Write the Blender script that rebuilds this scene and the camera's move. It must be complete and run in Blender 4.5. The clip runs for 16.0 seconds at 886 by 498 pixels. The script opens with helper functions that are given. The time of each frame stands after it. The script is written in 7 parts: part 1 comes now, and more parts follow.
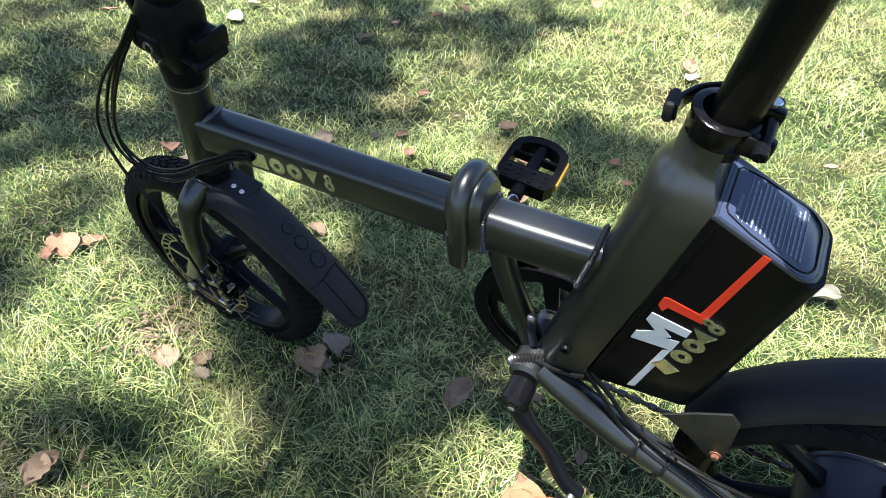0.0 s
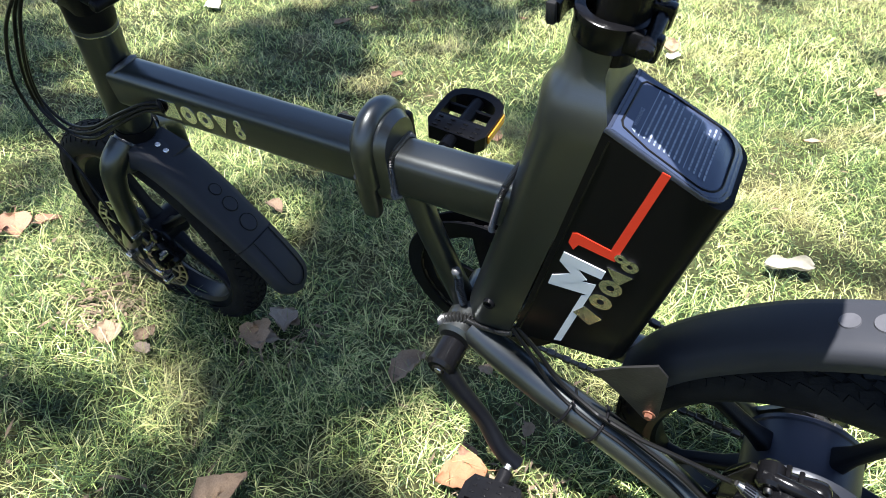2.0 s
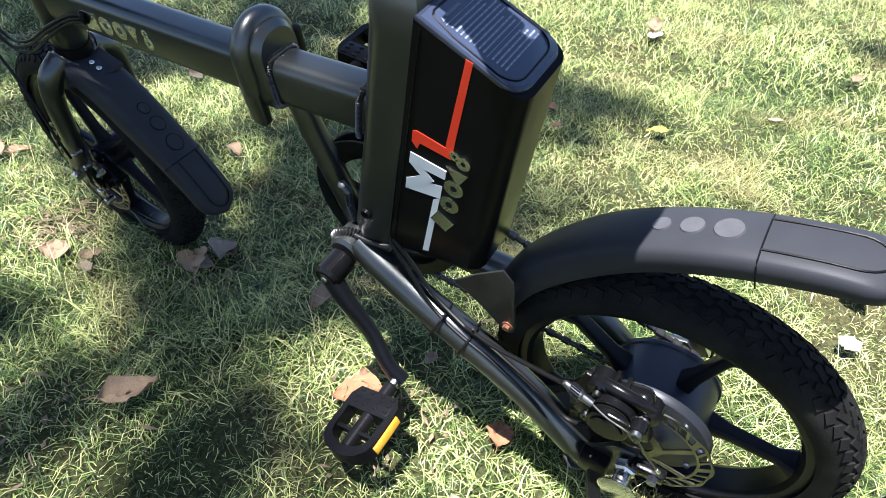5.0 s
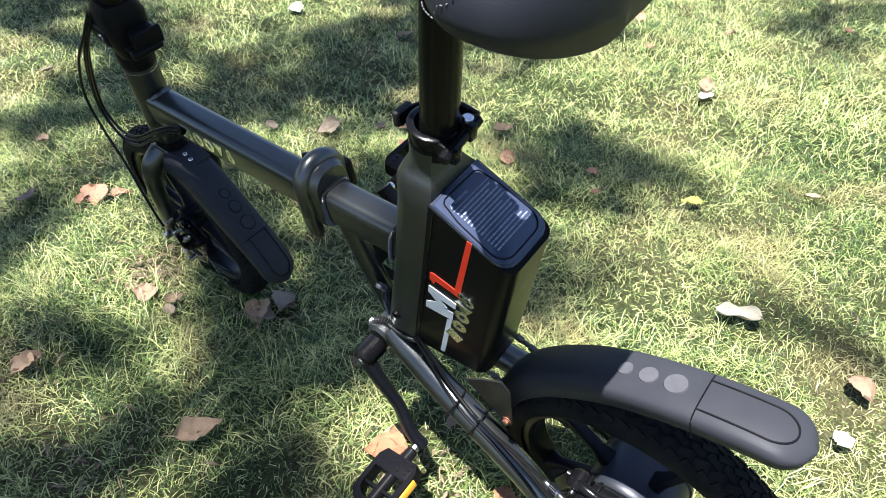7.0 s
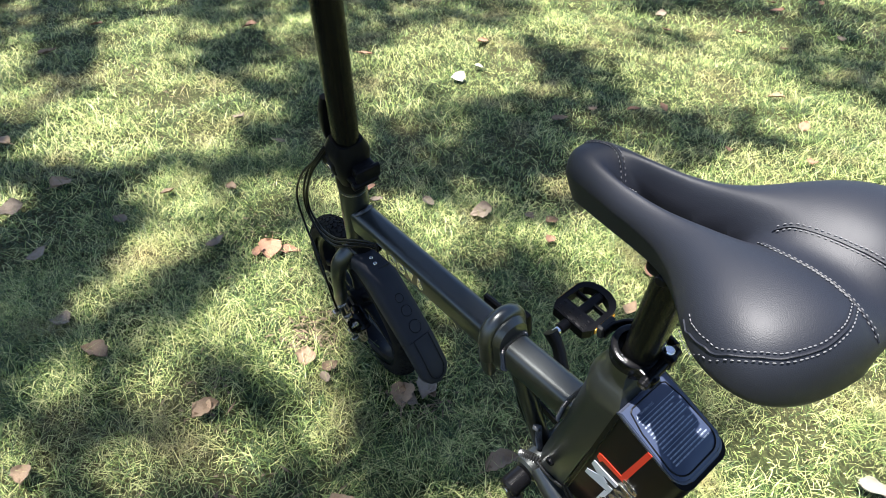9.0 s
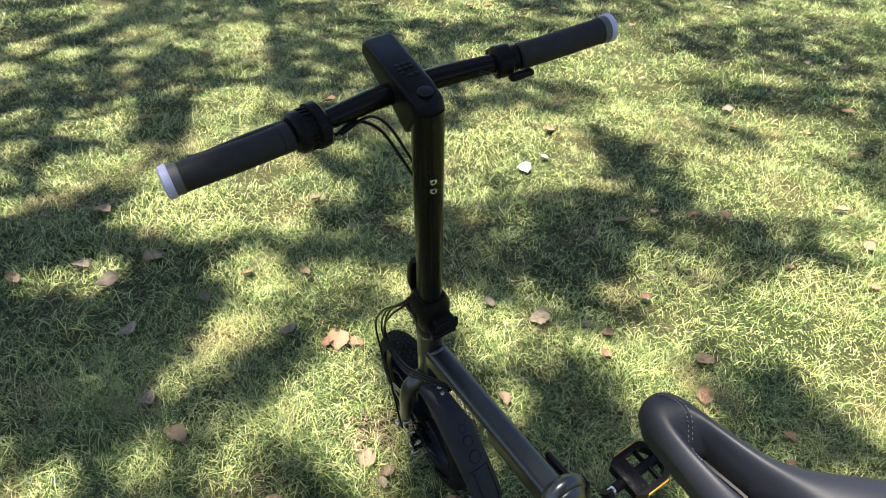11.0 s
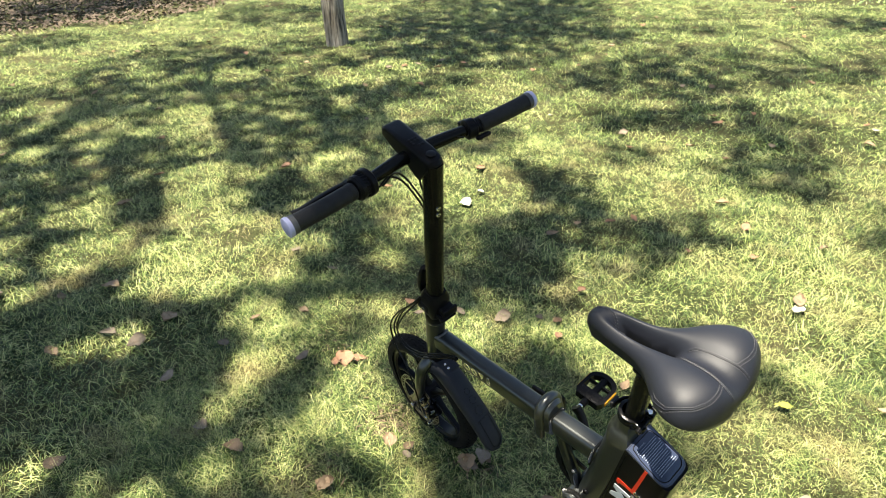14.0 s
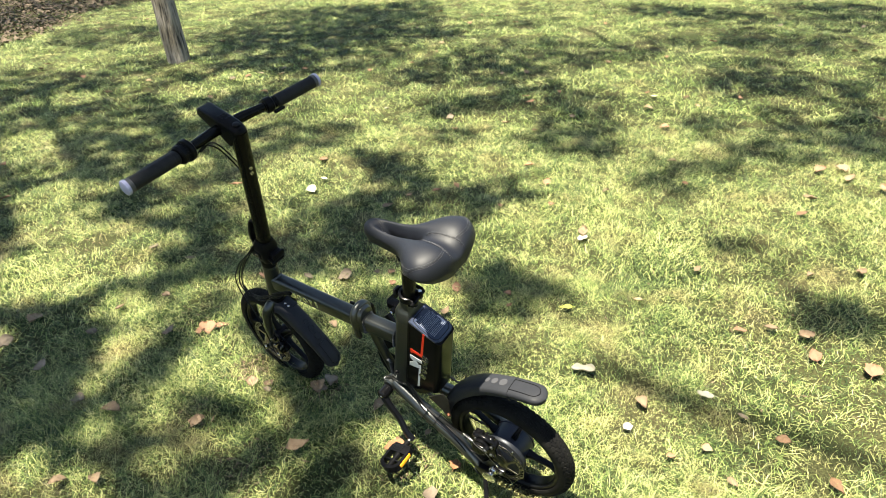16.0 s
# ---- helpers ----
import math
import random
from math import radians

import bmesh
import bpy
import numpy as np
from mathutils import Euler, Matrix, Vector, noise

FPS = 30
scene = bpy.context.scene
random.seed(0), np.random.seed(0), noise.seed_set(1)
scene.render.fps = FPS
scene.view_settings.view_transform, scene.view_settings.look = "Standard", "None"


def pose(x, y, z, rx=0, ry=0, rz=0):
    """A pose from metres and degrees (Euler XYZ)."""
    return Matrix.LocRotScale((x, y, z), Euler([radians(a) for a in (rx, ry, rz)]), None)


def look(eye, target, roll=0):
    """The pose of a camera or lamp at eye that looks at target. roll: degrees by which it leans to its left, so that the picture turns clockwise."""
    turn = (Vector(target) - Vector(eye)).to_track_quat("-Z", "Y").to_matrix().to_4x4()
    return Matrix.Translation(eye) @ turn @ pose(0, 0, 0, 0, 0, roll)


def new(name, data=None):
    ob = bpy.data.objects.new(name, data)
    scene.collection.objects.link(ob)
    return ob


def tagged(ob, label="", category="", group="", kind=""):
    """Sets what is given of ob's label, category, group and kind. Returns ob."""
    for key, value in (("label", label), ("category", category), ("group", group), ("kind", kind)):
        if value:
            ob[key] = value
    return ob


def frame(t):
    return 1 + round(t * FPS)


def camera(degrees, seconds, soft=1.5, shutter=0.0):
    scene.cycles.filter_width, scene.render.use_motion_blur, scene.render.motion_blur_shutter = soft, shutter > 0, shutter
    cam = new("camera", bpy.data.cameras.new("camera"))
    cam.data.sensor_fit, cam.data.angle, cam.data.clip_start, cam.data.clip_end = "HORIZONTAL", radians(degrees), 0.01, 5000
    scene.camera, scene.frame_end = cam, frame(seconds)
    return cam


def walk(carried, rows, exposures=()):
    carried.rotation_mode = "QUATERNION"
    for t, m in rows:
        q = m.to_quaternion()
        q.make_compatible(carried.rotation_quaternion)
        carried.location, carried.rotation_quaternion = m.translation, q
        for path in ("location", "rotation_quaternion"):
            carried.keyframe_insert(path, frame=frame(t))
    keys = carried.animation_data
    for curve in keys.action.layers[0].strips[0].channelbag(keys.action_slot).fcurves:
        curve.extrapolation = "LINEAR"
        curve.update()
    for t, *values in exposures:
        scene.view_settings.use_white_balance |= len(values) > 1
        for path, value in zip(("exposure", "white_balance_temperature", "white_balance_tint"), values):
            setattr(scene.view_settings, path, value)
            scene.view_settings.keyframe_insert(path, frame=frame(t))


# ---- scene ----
cam = camera(69.6, 16.0, soft=0.6)
METRES, EYE, TILT, LEAN, TURN = 1.97, 0.783, -39.2, -0.78, 0.0
ROWS = [
    (0.0, 0.0, 0.0, 0.0, 0.0, 0.0, -0.0),
    (0.5, 0.0029, 0.0165, -0.004, 0.71, 0.3, -0.34),
    (1.0, 0.0162, 0.0163, -0.0105, 0.91, 0.42, -0.19),
    (1.5, 0.0344, 0.0188, -0.0187, 0.9, 0.49, 0.13),
    (2.0, 0.0468, 0.0208, -0.0286, 0.81, 0.45, 0.44),
    (2.5, 0.0583, 0.0238, -0.0424, 0.75, 0.32, 0.76),
    (3.0, 0.0659, 0.0272, -0.0567, 0.77, 0.24, 0.76),
    (3.5, 0.0767, 0.0309, -0.0658, 1.0, 0.12, 0.14),
    (4.0, 0.0937, 0.0285, -0.0734, 1.36, 0.02, -0.87),
    (6.5, 0.1454, -0.0448, -0.0247, 6.78, -0.65, -5.8),
    (7.0, 0.148, -0.0551, -0.0029, 8.53, -0.88, -6.51),
    (7.5, 0.1448, -0.0635, 0.0174, 10.02, -0.75, -7.98),
    (8.0, 0.1358, -0.0754, 0.037, 11.99, -0.68, -10.06),
    (8.5, 0.1187, -0.0934, 0.0532, 15.05, -0.7, -12.64),
    (9.0, 0.0935, -0.1068, 0.0693, 17.85, -0.38, -15.45),
    (9.5, 0.0741, -0.1189, 0.0922, 19.78, -0.03, -17.58),
    (10.0, 0.0611, -0.1326, 0.1145, 21.05, 0.35, -18.75),
    (12.5, 0.0649, -0.2323, 0.1629, 23.11, 3.9, -20.4),
    (13.0, 0.0921, -0.2733, 0.1425, 23.4, 4.47, -19.97),
    (13.5, 0.094, -0.3255, 0.117, 21.37, 5.7, -16.83),
    (14.0, 0.0916, -0.3891, 0.0826, 16.59, 7.32, -11.48),
    (14.5, 0.1122, -0.4373, 0.0578, 11.99, 8.28, -7.56),
    (15.0, 0.1683, -0.4736, 0.0315, 9.55, 8.8, -5.35),
    (15.5, 0.2177, -0.5164, -0.0013, 8.35, 9.03, -4.0),
    (16.0, 0.2445, -0.5544, -0.0216, 7.4, 9.07, -2.58),
]
walk(cam, [(t, pose(0, 0, EYE, TILT, LEAN, TURN) @ pose(METRES * x, METRES * y, METRES * z, 90 + pitch, roll, yaw)) for t, x, y, z, yaw, pitch, roll in ROWS],
     exposures=((0.0, 2.27, 6050, 14), (2.0, 2.32, 6000, 14), (4.0, 2.27, 5950, 15), (8.0, 2.21, 6050, 14), (10.0, 2.17, 6350, 12), (12.5, 2.18, 7050, 10), (16.0, 2.12, 7150, 6)))

# ---- world, sun ----
SUN = Vector((-0.185, -0.179, 1.0)).normalized()      # towards the sun
world = bpy.data.worlds.new("world")
scene.world = world
world.use_nodes = True
wn, wl = world.node_tree.nodes, world.node_tree.links
sky = wn.new("ShaderNodeTexSky")
sky.sky_type, sky.sun_disc = "NISHITA", False
sky.ozone_density, sky.dust_density = 2.0, 1.0
sky.sun_elevation = math.asin(SUN.z)
sky.sun_rotation = math.atan2(SUN.x, SUN.y)
wl.new(sky.outputs[0], wn["Background"].inputs[0])
wn["Background"].inputs[1].default_value = 0.064
sun = new("sun", bpy.data.lights.new("sun", "SUN"))
sun.data.energy, sun.data.angle, sun.data.color = 5.0, radians(0.53), (1.0, 0.955, 0.87)
sun.matrix_world = look(SUN * 30, (0, 0, 0))


# ---- materials ----
def material(name, base, rough=0.5, metal=0.0, second=None, scale=30.0, amount=0.5, bump=0.0, bump_scale=200.0,
             coat=0.0, spread=0.0, rough_var=0.0, specular=0.5):
    """A surface with two scales of variation: blotches between two colours, and a fine grain in relief and gloss."""
    m = bpy.data.materials.new(name)
    m.use_nodes = True
    n, l = m.node_tree.nodes, m.node_tree.links
    b = n["Principled BSDF"]
    b.inputs["Roughness"].default_value, b.inputs["Metallic"].default_value = rough, metal
    b.inputs["Coat Weight"].default_value = coat
    b.inputs["Coat Roughness"].default_value = 0.28
    b.inputs["Specular IOR Level"].default_value = specular
    tc = n.new("ShaderNodeTexCoord")
    noise_a = n.new("ShaderNodeTexNoise")
    noise_a.inputs["Scale"].default_value, noise_a.inputs["Detail"].default_value = scale, 6
    l.new(tc.outputs["Object"], noise_a.inputs["Vector"])
    ramp = n.new("ShaderNodeMapRange")
    ramp.inputs["From Min"].default_value, ramp.inputs["From Max"].default_value = 0.5 - amount / 2, 0.5 + amount / 2
    l.new(noise_a.outputs["Fac"], ramp.inputs["Value"])
    mix = n.new("ShaderNodeMix")
    mix.data_type = "RGBA"
    mix.inputs[6].default_value = (*base, 1)
    mix.inputs[7].default_value = (*(second or [c * 0.8 for c in base]), 1)
    l.new(ramp.outputs[0], mix.inputs[0])
    out = mix.outputs[2]
    if spread:
        info = n.new("ShaderNodeObjectInfo")
        hsv = n.new("ShaderNodeHueSaturation")
        mr = n.new("ShaderNodeMapRange")
        mr.inputs["To Min"].default_value, mr.inputs["To Max"].default_value = 1 - spread, 1 + spread
        l.new(info.outputs["Random"], mr.inputs["Value"])
        l.new(mr.outputs[0], hsv.inputs["Value"])
        l.new(out, hsv.inputs["Color"])
        out = hsv.outputs[0]
    l.new(out, b.inputs["Base Color"])
    fine = n.new("ShaderNodeTexNoise")
    fine.inputs["Scale"].default_value, fine.inputs["Detail"].default_value = bump_scale, 3
    l.new(tc.outputs["Object"], fine.inputs["Vector"])
    if bump:
        bp = n.new("ShaderNodeBump")
        bp.inputs["Strength"].default_value, bp.inputs["Distance"].default_value = bump, 0.001
        l.new(fine.outputs["Fac"], bp.inputs["Height"])
        l.new(bp.outputs[0], b.inputs["Normal"])
    if rough_var:
        rr = n.new("ShaderNodeMapRange")
        rr.inputs["To Min"].default_value, rr.inputs["To Max"].default_value = rough - rough_var, rough + rough_var
        l.new(noise_a.outputs["Fac"], rr.inputs["Value"])
        l.new(rr.outputs[0], b.inputs["Roughness"])
    return m


PAINT = material("gunmetal_paint", (0.060, 0.065, 0.063), 0.32, 0.85, (0.048, 0.052, 0.051), 14, 0.6, 0.08, 900, coat=0.22, rough_var=0.05)
WELD = material("weld_bead_paint", (0.085, 0.086, 0.084), 0.38, 0.85, (0.06, 0.06, 0.058), 60, 0.5, 0.2, 600)
STEM_BLACK = material("black_anodised_tube", (0.0055, 0.0053, 0.0046), 0.24, 0.1, (0.0042, 0.0042, 0.0037), 20, 0.6, 0.05, 900, rough_var=0.05, specular=0.11)
BLACK = material("black_moulded_plastic", (0.0040, 0.0040, 0.0045), 0.34, 0.0, (0.006, 0.006, 0.007), 50, 0.6, 0.15, 700, rough_var=0.08, specular=0.07)
# slight blue tint imitates sky reflected on the black guards
FENDER = material("mudguard_plastic", (0.0200, 0.0212, 0.0250), 0.44, 0.0, (0.0250, 0.0262, 0.0300), 25, 0.6, 0.10, 1100, rough_var=0.08, specular=0.06)
FENDER_DISC = material("mudguard_disc", (0.055, 0.055, 0.060), 0.55, 0.0, (0.040, 0.040, 0.044), 90, 0.6, 0.2, 500, specular=0.2)
BATTERY = material("battery_case_paint", (0.004, 0.004, 0.004), 0.3, 0.0, (0.006, 0.0057, 0.0054), 20, 0.6, 0.06, 800, rough_var=0.06, specular=0.05)
# lid and panel: the reflected sky's blue is put into the base colour
LID = material("battery_lid_plastic", (0.014, 0.018, 0.031), 0.27, 0.0, (0.019, 0.023, 0.037), 40, 0.6, 0.08, 700, specular=0.6)
PANEL = material("printed_panel", (0.022, 0.030, 0.055), 0.24, 0.0, (0.028, 0.036, 0.062), 40, 0.6, 0.05, 700, specular=0.5)
PRINT = material("pale_print", (0.20, 0.225, 0.27), 0.5, 0.0, (0.14, 0.16, 0.20), 300, 0.6)
RED = material("red_decal", (0.62, 0.035, 0.012), 0.35, 0.0, (0.56, 0.03, 0.01), 60, 0.6)
WHITE = material("white_decal", (0.48, 0.50, 0.52), 0.35, 0.0, (0.43, 0.45, 0.47), 60, 0.6)
GOLDISH = material("mirror_decal", (0.88, 0.88, 0.84), 0.17, 1.0, (0.66, 0.65, 0.60), 420, 0.3, 0.35, 520)
RUBBER = material("tyre_rubber", (0.0065, 0.0065, 0.0068), 0.65, 0.0, (0.015, 0.0147, 0.0138), 35, 0.5, 0.4, 500, specular=0.03)
ALLOY_BLACK = material("black_cast_alloy", (0.0040, 0.0045, 0.0062), 0.32, 0.1, (0.006, 0.0065, 0.0085), 30, 0.6, 0.12, 600, specular=0.09)
# navy cast of this colour stands in for the sky mirrored in the hub
MOTOR = material("hub_motor_paint", (0.011, 0.014, 0.024), 0.40, 0.0, (0.016, 0.019, 0.030), 30, 0.6, 0.12, 500, specular=0.3)
STEEL = material("bright_steel", (0.6, 0.6, 0.6), 0.26, 1.0, (0.45, 0.45, 0.45), 80, 0.5, 0.08, 500)
DISC = material("brake_disc_steel", (0.26, 0.25, 0.22), 0.3, 1.0, (0.16, 0.155, 0.14), 60, 0.5, 0.1, 900)
CHAIN = material("oiled_chain_steel", (0.09, 0.085, 0.08), 0.35, 0.9, (0.05, 0.048, 0.045), 200, 0.5)
CABLE = material("cable_sheath", (0.004, 0.004, 0.004), 0.34, 0.0, (0.006, 0.006, 0.006), 80, 0.5, specular=0.14)
LEATHER = material("black_leatherette", (0.0060, 0.0070, 0.0108), 0.53, 0.0, (0.0082, 0.0094, 0.0140), 12, 0.6, 0.20, 1300, rough_var=0.07, specular=0.32)
THREAD = material("grey_thread", (0.10, 0.10, 0.105), 0.7, 0.0, (0.07, 0.07, 0.073), 300, 0.5)
GRIP = material("grip_rubber", (0.013, 0.013, 0.0135), 0.6, 0.0, (0.020, 0.0195, 0.019), 70, 0.5, 0.5, 900, specular=0.14)
GRIP_CAP = material("pale_grip_cap", (0.36, 0.36, 0.50), 0.5, 0.0, (0.3, 0.3, 0.44), 90, 0.6, 0.1, 500)
GRIP_END = material("worn_grip_end", (0.06, 0.06, 0.06), 0.55, 0.0, (0.04, 0.04, 0.04), 60, 0.6, 0.3, 600)
AMBER = material("amber_reflector", (0.75, 0.36, 0.03), 0.2, 0.0, (0.65, 0.28, 0.02), 200, 0.5, 0.3, 500)
COPPER = material("rusty_bolt", (0.28, 0.12, 0.07), 0.45, 0.7, (0.18, 0.08, 0.05), 300, 0.5)
ROTOR = material("rear_disc_steel", (0.15, 0.145, 0.13), 0.34, 1.0, (0.08, 0.077, 0.07), 60, 0.5, 0.1, 900)
GLOSS = material("glossy_black_enamel", (0.0025, 0.0025, 0.0030), 0.20, 0.0, (0.004, 0.004, 0.0045), 60, 0.6, 0.12, 500, rough_var=0.07, specular=0.16)
DULL_STEEL = material("dull_zinc_steel", (0.20, 0.20, 0.20), 0.34, 1.0, (0.12, 0.12, 0.118), 80, 0.5, 0.12, 500)
BRACKET = material("worn_bracket_steel", (0.036, 0.035, 0.034), 0.48, 0.6, (0.022, 0.0215, 0.021), 40, 0.6, 0.3, 400, rough_var=0.1, specular=0.25)
MOTOR_RIM = material("hub_motor_cover", (0.022, 0.024, 0.030), 0.40, 0.4, (0.016, 0.018, 0.023), 30, 0.6, 0.12, 500, specular=0.3)


def bark_material():
    """Weathered bark: long pale ridges with dark cracks between them."""
    m = bpy.data.materials.new("weathered_bark")
    m.use_nodes = True
    n, l = m.node_tree.nodes, m.node_tree.links
    b = n["Principled BSDF"]
    b.inputs["Roughness"].default_value = 0.9
    tc, mp = n.new("ShaderNodeTexCoord"), n.new("ShaderNodeMapping")
    mp.inputs["Scale"].default_value = (1, 1, 0.13)
    l.new(tc.outputs["Object"], mp.inputs["Vector"])
    a, c = n.new("ShaderNodeTexNoise"), n.new("ShaderNodeTexNoise")
    a.inputs["Scale"].default_value, a.inputs["Detail"].default_value = 42, 6
    c.inputs["Scale"].default_value, c.inputs["Detail"].default_value = 5, 4
    l.new(mp.outputs[0], a.inputs["Vector"])
    l.new(tc.outputs["Object"], c.inputs["Vector"])
    ramp, tone = n.new("ShaderNodeValToRGB"), n.new("ShaderNodeValToRGB")
    e = ramp.color_ramp.elements
    e[0].position, e[0].color = 0.36, (0.05, 0.043, 0.035, 1)
    e[1].position, e[1].color = 0.62, (0.34, 0.30, 0.25, 1)
    ramp.color_ramp.elements.new(0.46).color = (0.20, 0.175, 0.145, 1)
    f = tone.color_ramp.elements
    f[0].position, f[0].color = 0.35, (0.55, 0.52, 0.46, 1)
    f[1].position, f[1].color = 0.65, (1, 1, 1, 1)
    l.new(a.outputs["Fac"], ramp.inputs[0])
    l.new(c.outputs["Fac"], tone.inputs[0])
    mul = n.new("ShaderNodeMix")
    mul.data_type, mul.blend_type = "RGBA", "MULTIPLY"
    mul.inputs[0].default_value = 1.0
    l.new(ramp.outputs[0], mul.inputs[6])
    l.new(tone.outputs[0], mul.inputs[7])
    l.new(mul.outputs[2], b.inputs["Base Color"])
    bp = n.new("ShaderNodeBump")
    bp.inputs["Strength"].default_value, bp.inputs["Distance"].default_value = 1.0, 0.012
    l.new(a.outputs["Fac"], bp.inputs["Height"])
    l.new(bp.outputs[0], b.inputs["Normal"])
    return m


BARK = bark_material()


def soil_material():
    m = bpy.data.materials.new("soil_and_thatch")
    m.use_nodes = True
    n, l = m.node_tree.nodes, m.node_tree.links
    b = n["Principled BSDF"]
    b.inputs["Roughness"].default_value = 0.95
    b.inputs["Specular IOR Level"].default_value = 0.1
    tc = n.new("ShaderNodeTexCoord")
    big, fine = n.new("ShaderNodeTexNoise"), n.new("ShaderNodeTexNoise")
    big.inputs["Scale"].default_value, big.inputs["Detail"].default_value = 2.2, 6
    fine.inputs["Scale"].default_value, fine.inputs["Detail"].default_value = 160, 4
    for x in (big, fine):
        l.new(tc.outputs["Object"], x.inputs["Vector"])
    ramp = n.new("ShaderNodeValToRGB")
    e = ramp.color_ramp.elements
    e[0].position, e[0].color = 0.35, (0.026, 0.036, 0.012, 1)
    e[1].position, e[1].color = 0.66, (0.068, 0.062, 0.029, 1)
    l.new(big.outputs["Fac"], ramp.inputs[0])
    mul = n.new("ShaderNodeMix")
    mul.data_type, mul.blend_type = "RGBA", "MULTIPLY"
    mul.inputs[0].default_value = 0.8
    r2 = n.new("ShaderNodeValToRGB")
    r2.color_ramp.elements[0].position, r2.color_ramp.elements[0].color = 0.35, (0.28, 0.28, 0.28, 1)
    r2.color_ramp.elements[1].position, r2.color_ramp.elements[1].color = 0.65, (1.3, 1.3, 1.25, 1)
    l.new(fine.outputs["Fac"], r2.inputs[0])
    l.new(ramp.outputs[0], mul.inputs[6])
    l.new(r2.outputs[0], mul.inputs[7])
    l.new(mul.outputs[2], b.inputs["Base Color"])
    bp = n.new("ShaderNodeBump")
    bp.inputs["Strength"].default_value, bp.inputs["Distance"].default_value = 0.8, 0.01
    l.new(fine.outputs["Fac"], bp.inputs["Height"])
    l.new(bp.outputs[0], b.inputs["Normal"])
    return m


def blade_material(name, spread_1, shift, contrast):
    """Grass: each blade between deep green, yellow-green and straw, with larger patches that are drier; light passes through it."""
    m = bpy.data.materials.new(name)
    m.use_nodes = True
    n, l = m.node_tree.nodes, m.node_tree.links
    b = n["Principled BSDF"]
    b.inputs["Roughness"].default_value = 0.40
    b.inputs["Specular IOR Level"].default_value = 0.45
    geo, tc = n.new("ShaderNodeNewGeometry"), n.new("ShaderNodeTexCoord")
    patch = n.new("ShaderNodeTexNoise")
    patch.inputs["Scale"].default_value, patch.inputs["Detail"].default_value = 2.6, 4
    l.new(tc.outputs["Object"], patch.inputs["Vector"])
    add = n.new("ShaderNodeMath")
    add.operation = "MULTIPLY_ADD"
    add.inputs[1].default_value, add.inputs[2].default_value = 1.5, -0.75
    l.new(patch.outputs["Fac"], add.inputs[0])
    s = n.new("ShaderNodeMath")
    s.operation = "ADD"
    l.new(add.outputs[0], s.inputs[0])
    wide = n.new("ShaderNodeMath")
    wide.operation = "MULTIPLY_ADD"
    wide.inputs[1].default_value, wide.inputs[2].default_value = spread_1, 0.52 - spread_1 / 2 + shift
    l.new(geo.outputs["Random Per Island"], wide.inputs[0])
    l.new(wide.outputs[0], s.inputs[1])
    ramp = n.new("ShaderNodeValToRGB")
    ramp.color_ramp.elements[0].position, ramp.color_ramp.elements[0].color = 0.12, GREEN_A
    ramp.color_ramp.elements[1].position, ramp.color_ramp.elements[1].color = 0.95, GREEN_D
    for at, col in ((0.45, GREEN_B), (0.75, GREEN_C)):
        ramp.color_ramp.elements.new(at).color = col
    tufts = n.new("ShaderNodeTexNoise")
    tufts.inputs["Scale"].default_value, tufts.inputs["Detail"].default_value = 21, 2
    l.new(tc.outputs["Object"], tufts.inputs["Vector"])
    spread = n.new("ShaderNodeMath")
    spread.operation = "MULTIPLY_ADD"
    spread.inputs[1].default_value, spread.inputs[2].default_value = 1.15, -0.575
    l.new(tufts.outputs["Fac"], spread.inputs[0])
    both = n.new("ShaderNodeMath")
    both.operation = "ADD"
    l.new(s.outputs[0], both.inputs[0])
    l.new(spread.outputs[0], both.inputs[1])
    l.new(both.outputs[0], ramp.inputs[0])
    dry, worn, straw = n.new("ShaderNodeTexNoise"), n.new("ShaderNodeMapRange"), n.new("ShaderNodeMix")
    dry.inputs["Scale"].default_value, dry.inputs["Detail"].default_value, dry.inputs["Roughness"].default_value = 4.2, 5, 0.62
    l.new(tc.outputs["Object"], dry.inputs["Vector"])
    worn.inputs["From Min"].default_value, worn.inputs["From Max"].default_value, worn.inputs["To Max"].default_value = 0.52, 0.70, 0.75
    l.new(dry.outputs["Fac"], worn.inputs["Value"])
    straw.data_type = "RGBA"
    straw.inputs[7].default_value = DRY_STRAW
    l.new(worn.outputs[0], straw.inputs[0])
    l.new(ramp.outputs[0], straw.inputs[6])
    # every blade lighter or darker by itself
    odd, part_of, tone = n.new("ShaderNodeMath"), n.new("ShaderNodeMath"), n.new("ShaderNodeHueSaturation")
    odd.operation, part_of.operation = "MULTIPLY", "FRACT"
    odd.inputs[1].default_value = 17.3
    l.new(geo.outputs["Random Per Island"], odd.inputs[0])
    l.new(odd.outputs[0], part_of.inputs[0])
    value = n.new("ShaderNodeMapRange")
    value.inputs["To Min"].default_value, value.inputs["To Max"].default_value = 1.03 - contrast, 1.03 + contrast
    l.new(part_of.outputs[0], value.inputs["Value"])
    l.new(value.outputs[0], tone.inputs["Value"])
    l.new(straw.outputs[2], tone.inputs["Color"])
    l.new(tone.outputs[0], b.inputs["Base Color"])
    tr = n.new("ShaderNodeBsdfTranslucent")
    l.new(tone.outputs[0], tr.inputs[0])
    mix = n.new("ShaderNodeMixShader")
    mix.inputs[0].default_value = 0.27
    l.new(b.outputs[0], mix.inputs[1])
    l.new(tr.outputs[0], mix.inputs[2])
    l.new(mix.outputs[0], n["Material Output"].inputs[0])
